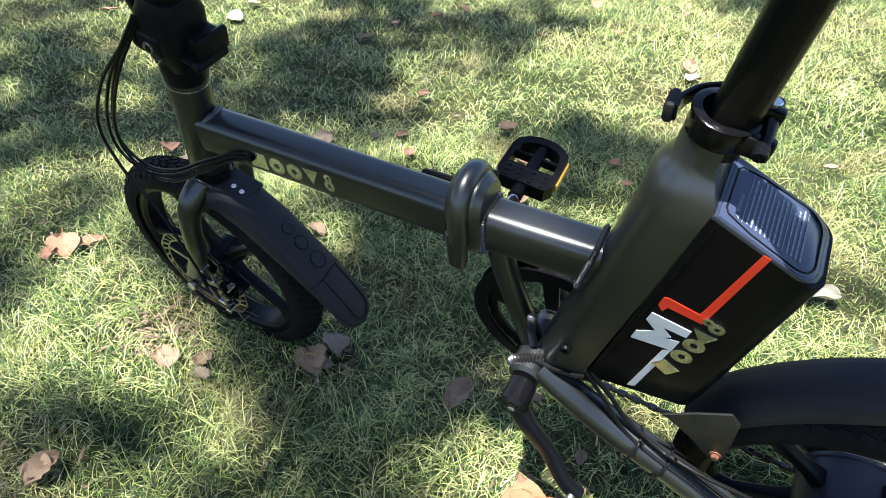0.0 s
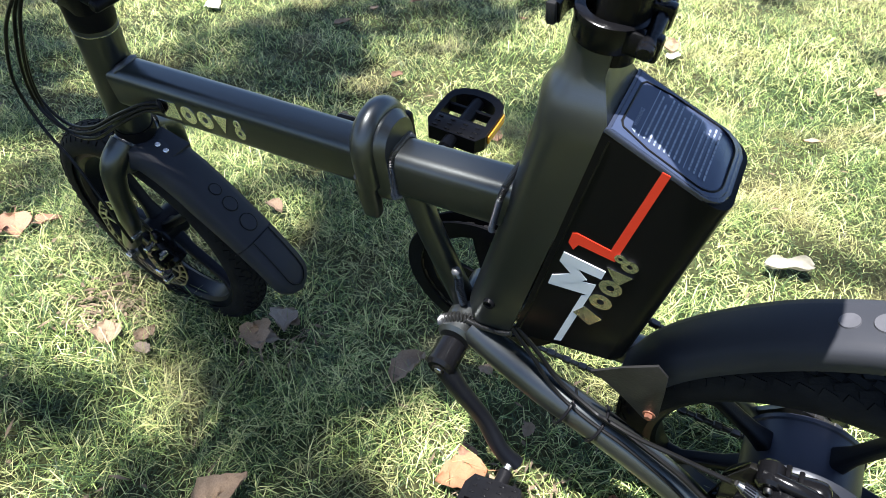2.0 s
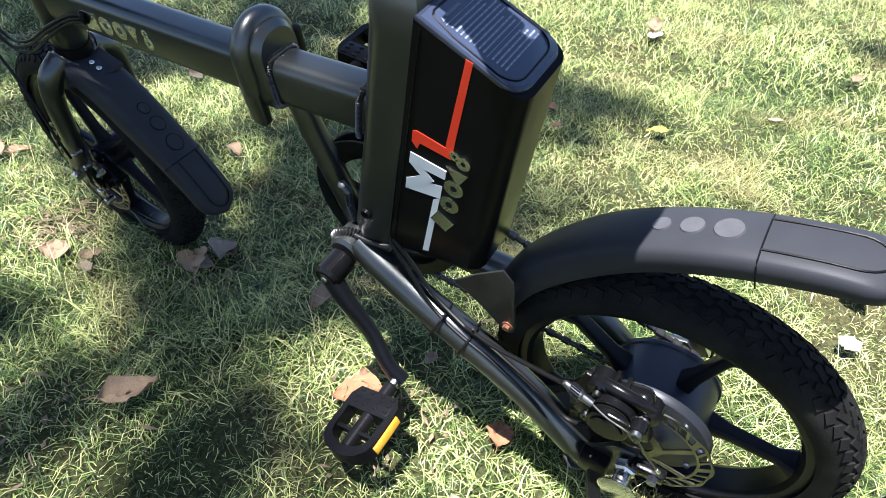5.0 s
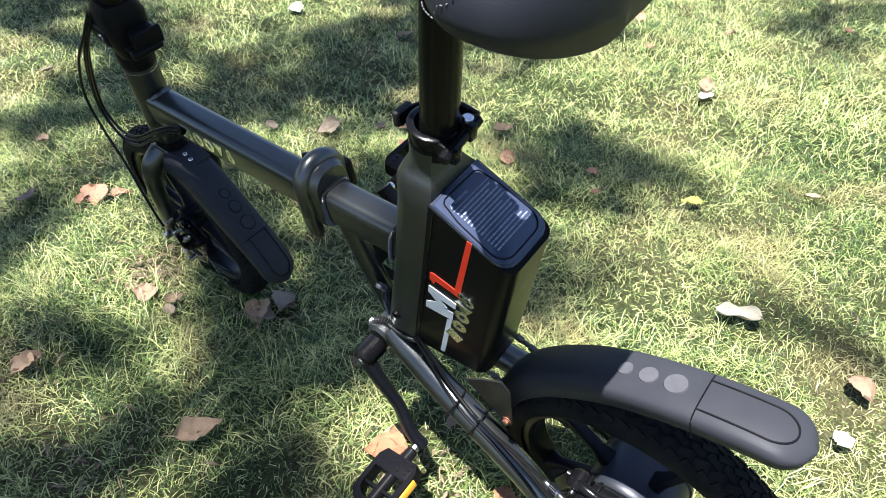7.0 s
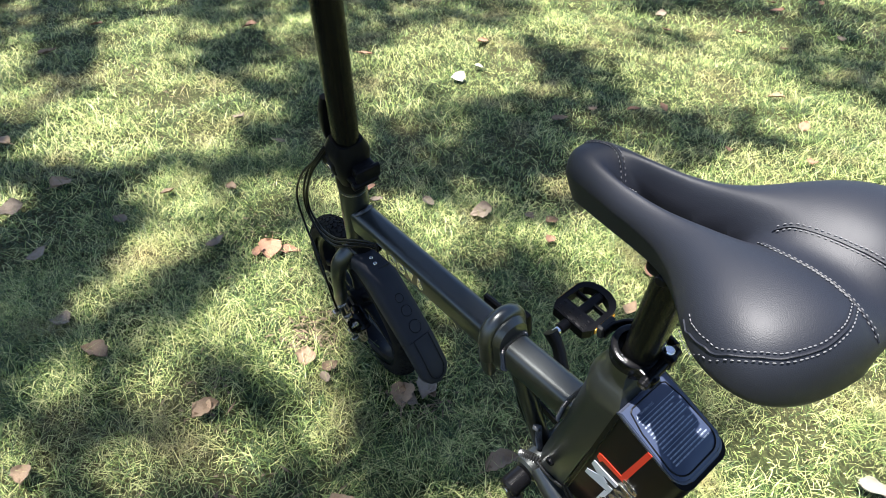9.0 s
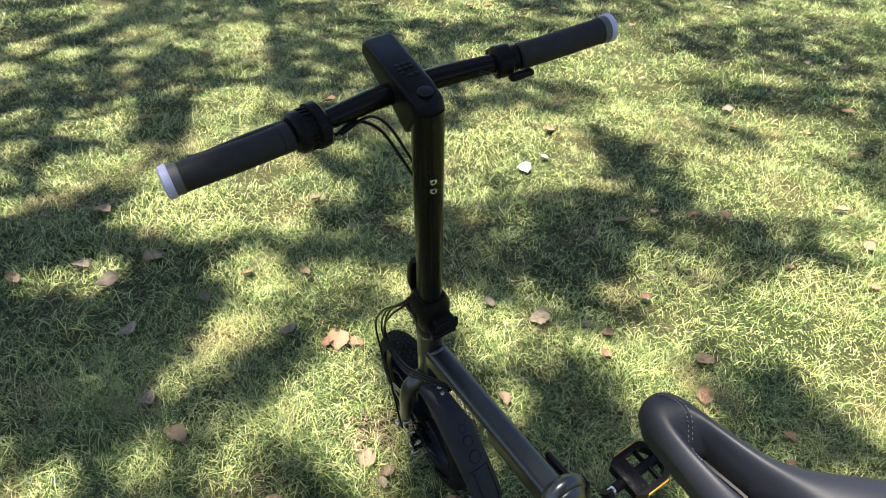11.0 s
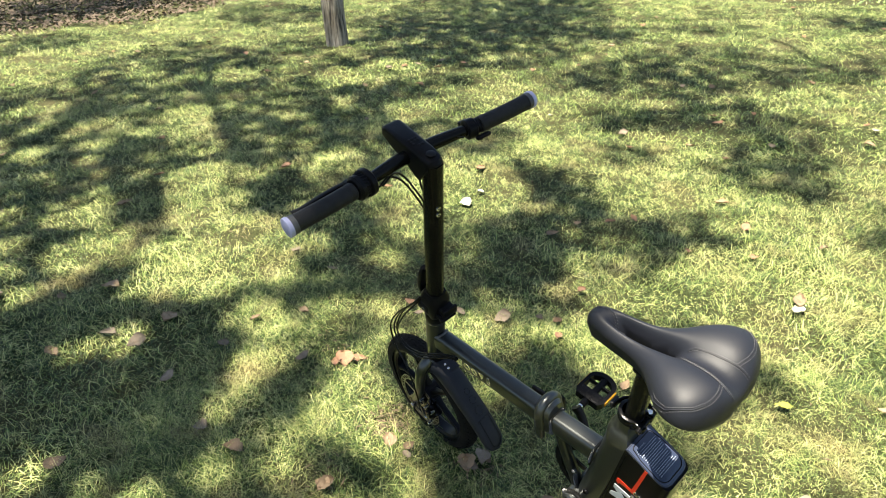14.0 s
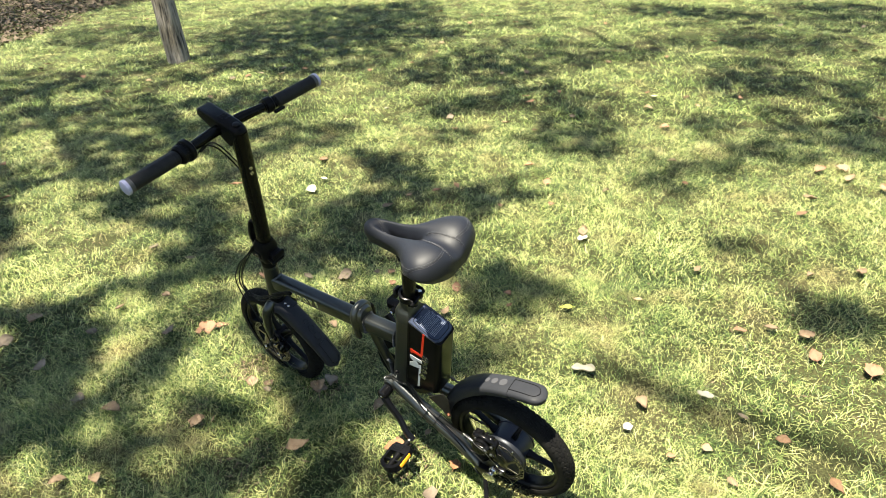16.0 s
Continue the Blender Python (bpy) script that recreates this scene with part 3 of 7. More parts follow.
def battery_parts():
    case, rings = bmesh.new(), []
    low0, low1, top0, top1 = Vector((0.0645, 0, 0.258)), Vector((0.174, 0, 0.272)), Vector((0.1325, 0, 0.534)), Vector((0.2205, 0, 0.4875))
    for s, inset in ((0.0, 0.006), (0.006, 0.002), (0.02, 0.0), (0.25, 0.0), (0.5, 0.0), (0.75, 0.0), (1.0, 0.0)):
        f, r = low0.lerp(top0, s), low1.lerp(top1, s)
        d, rad = (r - f).normalized(), 0.015
        long, half = (r - f).length - inset, 0.0365 - inset
        out = [(0.0, -half), (0.0, half)] + [(long - rad + rad * math.sin(radians(q)), half - rad + rad * math.cos(radians(q))) for q in range(0, 91, 10)] + [(long - rad + rad * math.cos(radians(q)), -half + rad - rad * math.sin(radians(q))) for q in range(0, 91, 10)]
        rings.append([case.verts.new(f + d * a + Vector((0, c, 0))) for a, c in out])
    for p, q in zip(rings, rings[1:]):
        for k in range(len(p)):
            case.faces.new((p[k], p[(k + 1) % len(p)], q[(k + 1) % len(p)], q[k]))
    case.faces.new(rings[0][::-1])
    case.faces.new(rings[-1])
    body = part("battery", case, BATTERY, bike, "black slab battery with red and white marks")
    # sloping lid with a raised rim and a printed panel
    u = Vector((0.213 - 0.1325, 0, 0.491 - 0.534)).normalized()
    w = Vector((-u.z, 0, u.x))
    org = Vector((0.1335, 0, 0.5355))

    def on_lid(a, b, h=0.0):
        return org + u * a + Vector((0, b, 0)) + w * h
    L = 0.094

    def plate(a0, a1, half, r, h0, h1):
        bm = bmesh.new()
        out = [(a0, -half), (a0, half)]
        out += [(a1 - r + r * math.sin(radians(q)), half - r + r * math.cos(radians(q))) for q in range(0, 91, 15)]
        out += [(a1 - r + r * math.cos(radians(q)), -half + r - r * math.sin(radians(q))) for q in range(0, 91, 15)]
        lo = [bm.verts.new(on_lid(a, b, h0)) for a, b in out]
        hi = [bm.verts.new(on_lid(a, b, h1)) for a, b in out]
        bm.faces.new(lo[::-1])
        top = bm.faces.new(hi)
        n = len(out)
        for k in range(n):
            bm.faces.new((lo[k], lo[(k + 1) % n], hi[(k + 1) % n], hi[k]))
        bmesh.ops.bevel(bm, geom=list(top.edges), offset=0.0015, segments=2, profile=0.5, affect="EDGES")
        return bm
    lid = part("battery_lid", plate(0.0, L, 0.0367, 0.017, -0.0025, 0.0012), LID, body, "dark sloping lid")
    rim = [(0.009, -0.0265), (0.0065, -0.022), (0.0065, 0.022), (0.009, 0.0265), (0.03, 0.031), (0.068, 0.0325)] + [(0.07 + 0.0165 * math.sin(radians(q)), 0.016 + 0.0165 * math.cos(radians(q))) for q in range(0, 91, 15)] \
        + [(0.07 + 0.0165 * math.cos(radians(q)), -0.016 - 0.0165 * math.sin(radians(q))) for q in range(0, 91, 15)] + [(0.068, -0.0325), (0.03, -0.031), (0.009, -0.0265)]
    part("lid_rim", tube([on_lid(a, b, 0.0018) for a, b in rim], 0.0009, 6, up=w), BLACK, body)
    part("printed_panel", plate(0.0025, 0.0905, 0.0352, 0.0155, 0.0012, 0.0018), PANEL, body, "dark panel of fine pale print")
    lines = bmesh.new()
    random.seed(4)
    for k in range(1, 15):
        a = 0.0165 + k * 0.0040
        if k in (1, 10):
            segs_ = [(-0.0265, 0.0275, 0.0003)]
        else:
            segs_, b = [], -0.025 + (0.002 if k == 0 else 0)
            end = random.choice((0.018, 0.024, 0.027, 0.0275)) if k else -0.006
            while b < end:
                ln = random.uniform(0.0015, 0.0055)
                segs_.append((b, min(b + ln, end), 0.00075))
                b += ln + 0.0009
        for b0, b1, hw in segs_:
            v = [lines.verts.new(on_lid(a + s * hw, b, 0.00235)) for s, b in ((-1, b0), (1, b0), (1, b1), (-1, b1))]
            lines.faces.new(v)
    part("fine_print", lines, PRINT, body)
    word = bpy.data.curves.new("warning_word", "FONT")
    word.body, word.size, word.align_x, word.align_y = "WARNING", 0.0041, "LEFT", "CENTER"
    holder = bpy.data.objects.new("warning_word", word)
    bpy.context.scene.collection.objects.link(holder)
    bpy.context.view_layer.update()
    flat = bpy.data.meshes.new_from_object(holder.evaluated_get(bpy.context.evaluated_depsgraph_get()))
    bpy.data.objects.remove(holder)
    axes = Matrix((Vector((0, 1, 0)), -u, w)).transposed().to_4x4()
    axes.translation = on_lid(0.0155, -0.0195, 0.0024)
    flat.transform(axes)
    flat.materials.clear()
    flat.materials.append(PRINT)
    letters = new("warning_word", flat)
    letters.parent = body
    tri = bmesh.new()
    tri.faces.new([tri.verts.new(on_lid(a, b, 0.0024)) for a, b in ((0.0175, -0.0255), (0.0175, -0.0215), (0.0140, -0.0235))])
    part("warning_sign", tri, PRINT, body)
    for s in (-1, 1):
        edge = [low0.lerp(top0, q) + (low1 - low0).lerp(top1 - top0, q).normalized() * w for q, w in ((0.03, 0.0045), (0.03, 0.0060), (0.985, 0.0070), (0.985, 0.0055))]
        part("edge_rib", prism([(p.x, p.z) for p in edge], s * 0.0364, s * 0.0373), GLOSS, body)
    # marks on both sides: a white zigzag with a tail, and a red hook with a long stroke
    for s in (-1, 1):
        y0, y1 = s * 0.0366, s * 0.0371
        white = merge(prism([(0.1301, 0.3568), (0.1377, 0.3620), (0.1158, 0.2781), (0.1085, 0.2755)], y0, y1),
                      prism([(0.1033, 0.3731), (0.1415, 0.3776), (0.1377, 0.3610), (0.1002, 0.3592)], y0, y1 + s * 0.0001),
                      prism([(0.1033, 0.3725), (0.1002, 0.3600), (0.1275, 0.3745), (0.1335, 0.3810), (0.1250, 0.3850)], y0, y1 + s * 0.0002),
                      prism([(0.1123, 0.4060), (0.1092, 0.3940), (0.1235, 0.3775), (0.1335, 0.3800)], y0, y1 + s * 0.0003),
                      prism([(0.1123, 0.4063), (0.1477, 0.3978), (0.1453, 0.3873), (0.1092, 0.3934)], y0, y1 + s * 0.0004))
        part("white_mark", white, WHITE, body, "white zigzag decal")
        red = prism([(0.1739, 0.5124), (0.1796, 0.5106), (0.1535, 0.4125), (0.1235, 0.4195), (0.1197, 0.4121), (0.1153, 0.4193), (0.1179, 0.4308), (0.1217, 0.4323), (0.1490, 0.4240)], y0, y1)
        part("red_mark", red, RED, body, "red hooked decal")
        for kind, px, pz in (("block", 0.1375, 0.3325), ("ring", 0.1472, 0.3579), ("ring", 0.1535, 0.3800), ("wedge", 0.1560, 0.3985), ("pair", 0.1622, 0.4148)):
            part("mark", mark(kind, px, pz, 0.0195, 0.0195, -2.2 if kind == "wedge" else 0.95, min(y0, y1 + s * 0.0006), max(y0, y1 + s * 0.0006)), GOLDISH, body, "crinkled mirror mark")


battery_parts()


def seat_parts():
    top = Vector((0.1275, 0, 0.607))
    ax = Vector((0.175, 0, 1)).normalized()
    post = part("seat_post", tube([top - ax * 0.04, top + ax * 0.115], 0.0172, 24), STEM_BLACK, bike, "black round seat post")
    part("post_head", merge(box(tuple(top + ax * 0.125), (0.045, 0.036, 0.022), 0.006), rod((0.15, -0.03, 0.735), (0.15, 0.03, 0.735), 0.005, 10, 0.001)), BLACK, post)
    for s in (-1, 1):
        part("saddle_rail", tube(spline([(0.08, 0.010 + s * 0.008, 0.742), (0.12, 0.008 + s * 0.014, 0.738), (0.17, 0.006 + s * 0.020, 0.738), (0.235, 0.008 + s * 0.03, 0.756)]), 0.0035, 8), STEM_BLACK, post)
    clamp = part("seat_clamp", lathe([(0.0180, -0.010), (0.0225, -0.010), (0.0232, -0.009), (0.0232, 0.0055), (0.0245, 0.006), (0.0245, 0.009), (0.023, 0.010), (0.0180, 0.010)], (0, 0, 0), 32, "z"), GLOSS, bike, "black seat clamp with a cam lever")
    clamp.data.transform(Matrix.Translation((0.1235, 0, 0.596)) @ Matrix.Rotation(0.173, 4, "Y"))
    for z, y in ((0.600, 0.011), (0.592, -0.013)):
        part("clamp_ear", box((0.1475, y, z), (0.024, 0.011, 0.017), 0.003, m=Matrix.Rotation(0.173, 4, "Y")), GLOSS, clamp)
    part("clamp_bolt", rod((0.152, -0.022, 0.594), (0.152, 0.026, 0.602), 0.0058, 16, 0.001), GLOSS, clamp)
    part("bolt_head", rod((0.152, -0.026, 0.5928), (0.152, -0.018, 0.594), 0.0056, 18, 0.0012), GLOSS, clamp)
    part("bolt_head", rod((0.1500, 0.014, 0.606), (0.1512, 0.014, 0.6115), 0.0050, 16, 0.001), STEEL, clamp)
    lever = spline([(0.150, 0.028, 0.600), (0.126, 0.031, 0.601), (0.104, 0.022, 0.601), (0.093, 0.006, 0.601), (0.091, -0.008, 0.600)])
    lv = part("clamp_lever", tube(lever, [0.0056, 0.0052, 0.0050, 0.0060], rib=rounded(1.2, 0.42, 0.3, 3), up=(0, 0, 1)), GLOSS, clamp)
    part("lever_pad", box((0.0880, -0.0005, 0.6000), (0.0065, 0.022, 0.0155), 0.002), GRIP, lv)
    for k in range(6):
        part("lever_rib", box((0.0845, -0.0085 + 0.0032 * k, 0.6000), (0.0012, 0.0014, 0.0135), 0.0004), GRIP, lv)
    for ob in [clamp, *clamp.children, *lv.children]:
        ob.data.transform(Matrix.Translation((-0.004, 0, -0.007)))


seat_parts()


def saddle():
    """A broad cushioned saddle: two swelling lobes with a long slot between them that opens right through, closed below."""
    xs = [0.026, 0.0285, 0.033, 0.040, 0.050, 0.062, 0.076, 0.092, 0.108, 0.122, 0.136, 0.150, 0.164, 0.178, 0.192, 0.206, 0.220, 0.234, 0.248, 0.260, 0.270, 0.278, 0.284, 0.2875]
    hw = [0.004, 0.0115, 0.0175, 0.0218, 0.0245, 0.0265, 0.0285, 0.0305, 0.0325, 0.0350, 0.0385, 0.0445, 0.0540, 0.0670, 0.0810, 0.0930, 0.1005, 0.1040, 0.1030, 0.0965, 0.0850, 0.0690, 0.0480, 0.0200]
    tz = [0.7620, 0.7700, 0.7765, 0.7805, 0.7825, 0.7830, 0.7825, 0.7820, 0.7820, 0.7825, 0.7835, 0.7855, 0.7885, 0.7920, 0.7955, 0.7985, 0.8005, 0.8010, 0.7995, 0.7960, 0.7905, 0.7835, 0.7755, 0.7680]
    yc, M = 0.014, 48

    def gate(x, a, b, s):
        return 1 / (1 + math.exp(-(x - a) / s)) / (1 + math.exp((x - b) / s))

    def top_at(x, y):
        """Height of the cover at a point, y from the saddle's own middle."""
        h, z = np.interp(x, xs, hw), np.interp(x, xs, tz)
        c = max(-1.0, min(1.0, y / h))
        drop = 1 - max(1 - abs(c) ** (2.6 + 2.2 * min(1.0, max(0.0, (h - 0.035) / 0.05))), 0.0) ** 0.5
        depth = min(0.044, 0.015 + h * 0.30)
        slot = 0.034 * gate(x, 0.080, 0.186, 0.006)
        w = 0.0115 + 0.004 * gate(x, 0.11, 0.18, 0.014)
        vale = 0.016 * gate(x, 0.175, 0.31, 0.012)
        return z - depth * drop - slot * math.exp(-abs(y / w) ** 3.2) - vale * math.exp(-(y / 0.026) ** 2)
    bm = bmesh.new()
    top, low = [], []
    for x, h in zip(xs, hw):
        ra, rb = [], []
        for k in range(M + 1):
            s = -1 + 2 * k / M
            y = h * math.sin(s * math.pi / 2 * 0.999)
            z = top_at(x, y)
            ra.append(bm.verts.new((x, y + yc, z)))
            rb.append(bm.verts.new((x * 0.95 + 0.0085, y * 0.90 + yc, min(z - 0.004, np.interp(x, xs, tz) - 0.044 - 0.012 * min(1.0, h / 0.09)))))
        top.append(ra)
        low.append(rb)
    keep = {(i, k) for i in range(len(xs) - 1) for k in range(M) if not (0.090 < (xs[i] + xs[i + 1]) / 2 < 0.178 and abs(top[i][k].co.y + top[i][k + 1].co.y - 2 * yc) / 2 < 0.0085)}
    for i, k in keep:
        bm.faces.new((top[i][k], top[i][k + 1], top[i + 1][k + 1], top[i + 1][k]))
        bm.faces.new((low[i][k], low[i + 1][k], low[i + 1][k + 1], low[i][k + 1]))
        for (di, dk), a, b in (((-1, 0), (i, k), (i, k + 1)), ((1, 0), (i + 1, k), (i + 1, k + 1)), ((0, -1), (i, k), (i + 1, k)), ((0, 1), (i, k + 1), (i + 1, k + 1))):
            if (i + di, k + dk) not in keep:
                bm.faces.new((top[a[0]][a[1]], top[b[0]][b[1]], low[b[0]][b[1]], low[a[0]][a[1]]))
    s = part("saddle", bm, LEATHER, bike, "black cushioned saddle, grey double stitching", angle=60)
    mod = s.modifiers.new("soft", "SUBSURF")
    mod.levels = mod.render_levels = 1
    seams = []
    for g in (-1, 1):
        seams.append([(0.1965, g * 0.0838), (0.2060, g * 0.0915), (0.2254, g * 0.0985), (0.2404, g * 0.0947), (0.2528, g * 0.0868), (0.2604, g * 0.0783), (0.268, g * 0.0622), (0.2700, g * 0.0470), (0.2689, g * 0.0367), (0.2645, g * 0.0225)])
        seams.append([(0.2835, g * 0.0220), (0.272, g * 0.0215), (0.258, g * 0.0195), (0.240, g * 0.0170), (0.222, g * 0.0155), (0.206, g * 0.0135), (0.196, g * 0.0085)])
    seams.append([(0.034, 0.004), (0.044, 0.0085), (0.055, 0.0105), (0.066, 0.0080), (0.075, 0.0030), (0.084, -0.0050), (0.094, -0.0115), (0.104, -0.0145)])
    for line in seams:
        p = spline([(x, y, 0) for x, y in line], 18)
        at = [Vector((v.x, v.y + yc, top_at(v.x, v.y) + 0.0001)) for v in p]
        part("seam", tube(at, 0.0008, 6, up=(0, 0, 1)), LEATHER, s)
        for off in (-0.0019, 0.0019):
            st, acc = bmesh.new(), 0.0
            for a, b in zip(p, p[1:]):
                acc += (b - a).length
                if acc > 0.0030:
                    acc = 0.0
                    d = (b - a).normalized()
                    e = a + Vector((-d.y, d.x, 0)) * off
                    c = Vector((e.x, e.y + yc, top_at(e.x, e.y) + 0.0005))
                    f = e + d * 0.001
                    d3 = (Vector((f.x, f.y + yc, top_at(f.x, f.y) + 0.0005)) - c).normalized()
                    bmesh.ops.create_icosphere(st, subdivisions=1, radius=1, matrix=Matrix.Translation(c) @ d3.to_track_quat("Z", "Y").to_matrix().to_4x4() @ Matrix.Diagonal((0.00052, 0.00052, 0.0012, 1)))
            part("stitching", st, THREAD, s)
    fit = Matrix.Translation((0.16, yc, 0.0035)) @ Matrix.Diagonal((1.03, 1.03, 1.0, 1)) @ Matrix.Translation((-0.16, -yc, 0))
    for ob in [s, *s.children]:
        ob.data.transform(fit)


saddle()


def wheel(c, turn, spoke_angles, motor):
    """A wheel with a cast five-spoke rim: tyre with tread blocks, rim, hub, disc."""
    cx, cz = c
    name = "rear_wheel" if motor else "front_wheel"
    R, rim_r, y0 = 0.1855, 0.153, (0.005 if motor else 0.0)
    rim_p = [(rim_r + 0.004, -0.019), (rim_r + 0.004, -0.0155), (rim_r - 0.006, -0.0145), (rim_r - 0.0105, -0.010), (rim_r - 0.0105, 0.010), (rim_r - 0.006, 0.0145), (rim_r + 0.004, 0.0155), (rim_r + 0.004, 0.019),
             (rim_r - 0.001, 0.0205), (rim_r - 0.009, 0.0195), (rim_r - 0.0135, 0.014), (rim_r - 0.0145, 0.0), (rim_r - 0.0135, -0.014), (rim_r - 0.009, -0.0195), (rim_r - 0.001, -0.0205), (rim_r + 0.004, -0.019)]
    w = part(name, lathe(rim_p, (cx, y0, cz), 72), ALLOY_BLACK, bike, "black five-spoke cast wheel", turn=turn)
    tyre_p = [(rim_r + 0.002, -0.0185)]
    for k in range(0, 19):
        a = radians(-22 + 224 * k / 18)
        tyre_p.append((R - 0.0240 + 0.0240 * math.sin(a), -0.0262 * math.cos(a)))
    tyre_p.append((rim_r + 0.002, 0.0185))
    ty = part("tyre", lathe(tyre_p, (cx, y0, cz), 90), RUBBER, w, "black treaded tyre", turn=turn)
    tread = bmesh.new()
    N = 64
    for k in range(N):
        for row, (lat, off, long, broad) in enumerate(((-0.0205, 0.5, 0.0125, 0.0075), (-0.0125, 0.0, 0.0145, 0.0062), (-0.0042, 0.5, 0.0155, 0.0068), (0.0042, 0.0, 0.0155, 0.0068), (0.0125, 0.5, 0.0145, 0.0062), (0.0205, 0.0, 0.0125, 0.0075))):
            a = 2 * math.pi * (k + off) / N
            rr = (R - 0.0240) + math.sqrt(max(0.0240 ** 2 * (1 - (lat / 0.0262) ** 2), 0)) + 0.0003
            m = Matrix.Translation((cx, y0, cz)) @ Matrix.Rotation(-a, 4, "Y") @ Matrix.Translation((rr, lat, 0)) @ Matrix.Rotation(math.asin(lat / 0.0270), 4, "Z") @ Matrix.Rotation(0.35 if row % 2 else -0.35, 4, "X") @ Matrix.Diagonal((0.0026, broad, long, 1))
            bmesh.ops.create_cube(tread, size=1, matrix=m)
    tagged(part("tread", tread, RUBBER, ty, turn=turn, angle=20), kind="stuff")
    hub_r = 0.054 if motor else 0.026
    for a in spoke_angles:
        ca, sa = math.cos(radians(a)), math.sin(radians(a))
        lat = Vector((-sa, 0, ca))
        rad = Vector((ca, 0, sa))
        c0 = Vector((cx, y0, cz))
        bm = tube([c0 + rad * (hub_r - 0.006), c0 + rad * (hub_r + 0.02), c0 + rad * (rim_r - 0.030), c0 + rad * (rim_r - 0.0095)], [0.0105, 0.0068, 0.0062, 0.0125], rib=rounded(1.25, 0.9, 0.5, 3), up=(0, 1, 0))
        part("spoke", bm, ALLOY_BLACK, w, turn=turn)
    if motor:
        hp = [(0, -0.048), (0.02, -0.048), (0.04, -0.046), (0.056, -0.043), (0.0635, -0.040), (0.0655, -0.036), (0.0655, -0.0325), (0.055, -0.030), (0.055, 0.026), (0.057, 0.0275), (0.057, 0.032), (0.048, 0.036), (0.02, 0.038), (0, 0.038)]
        hub = part("hub_motor", lathe(hp, (cx, y0, cz), 56), MOTOR, w, "dark grey hub motor", turn=turn)
        part("cover_rim", lathe([(0.0560, -0.0432), (0.0638, -0.0405), (0.0663, -0.0365), (0.0663, -0.0315), (0.0600, -0.0300)], (cx, y0, cz), 56), MOTOR_RIM, hub, "grey cover rim", turn=turn)
        for k in range(9):
            a = radians(40 * k + 12)
            p = Vector((cx + 0.0575 * math.cos(a), y0 - 0.0425, cz + 0.0575 * math.sin(a)))
            part("cover_screw", rod(p, p + Vector((0, -0.0035, 0)), 0.0032, 10, 0.0006), STEEL if k == 1 else MOTOR, hub)
    else:
        part("hub", lathe([(0, -0.04), (0.012, -0.04), (0.014, -0.03), (0.026, -0.024), (0.026, 0.024), (0.014, 0.03), (0.012, 0.045), (0, 0.045)], (cx, y0, cz), 32), ALLOY_BLACK, w, turn=turn)
    # brake disc with windows
    yd = -0.0515 if motor else -0.043
    rd = 0.074 if motor else 0.084
    steel = ROTOR if motor else DISC

    def flat_ring(r0, r1, wave=0.0):
        ring, loops, n = bmesh.new(), [], 72
        for r, y, k in ((r0, yd - 0.0009, 0), (r1, yd - 0.0009, 1), (r1, yd + 0.0009, 1), (r0, yd + 0.0009, 0)):
            loops.append([ring.verts.new((cx + (r + k * wave * math.sin(12 * q * 2 * math.pi / n)) * math.cos(2 * math.pi * q / n), y, cz + (r + k * wave * math.sin(12 * q * 2 * math.pi / n)) * math.sin(2 * math.pi * q / n))) for q in range(n)])
        for p, q in zip(loops, loops[1:] + loops[:1]):
            for k in range(n):
                ring.faces.new((p[k], p[(k + 1) % n], q[(k + 1) % n], q[k]))
        return ring

    def arm(r0, a0, r1, a1, half):
        p = Vector((cx + r0 * math.cos(a0), 0, cz + r0 * math.sin(a0)))
        q = Vector((cx + r1 * math.cos(a1), 0, cz + r1 * math.sin(a1)))
        side = Vector((-(q - p).z, 0, (q - p).x)).normalized() * half
        return prism([(v.x, v.z) for v in (p - side, q - side, q + side, p + side)], yd - 0.0008, yd + 0.0008)
    br = part("brake_disc", flat_ring(rd - 0.0026, rd, 0.0012), steel, w, "pierced steel brake disc", turn=turn)
    part("inner_ring", flat_ring(rd - 0.0155, rd - 0.0128), steel, br, turn=turn)
    for k in range(30):
        a = 2 * math.pi * k / 30
        part("disc_rib", arm(rd - 0.014, a, rd - 0.0015, a + 0.16, 0.0014 if k % 3 else 0.0028), steel, br, turn=turn)
    part("disc_carrier", flat_ring(0.016, 0.025), steel, br, turn=turn)
    for k in range(6):
        a = math.pi * k / 3
        part("disc_arm", arm(0.023, a, rd - 0.014, a + 0.55, 0.0030), steel, br, turn=turn)
    return w


REAR, FRONT = (0.3615, 0.131), (-0.533, 0.132)
wheel(REAR, None, (140, 68, -4, -76, -148), True)
wheel(FRONT, TURNED, (36, 108, 180, -108, -36), False)


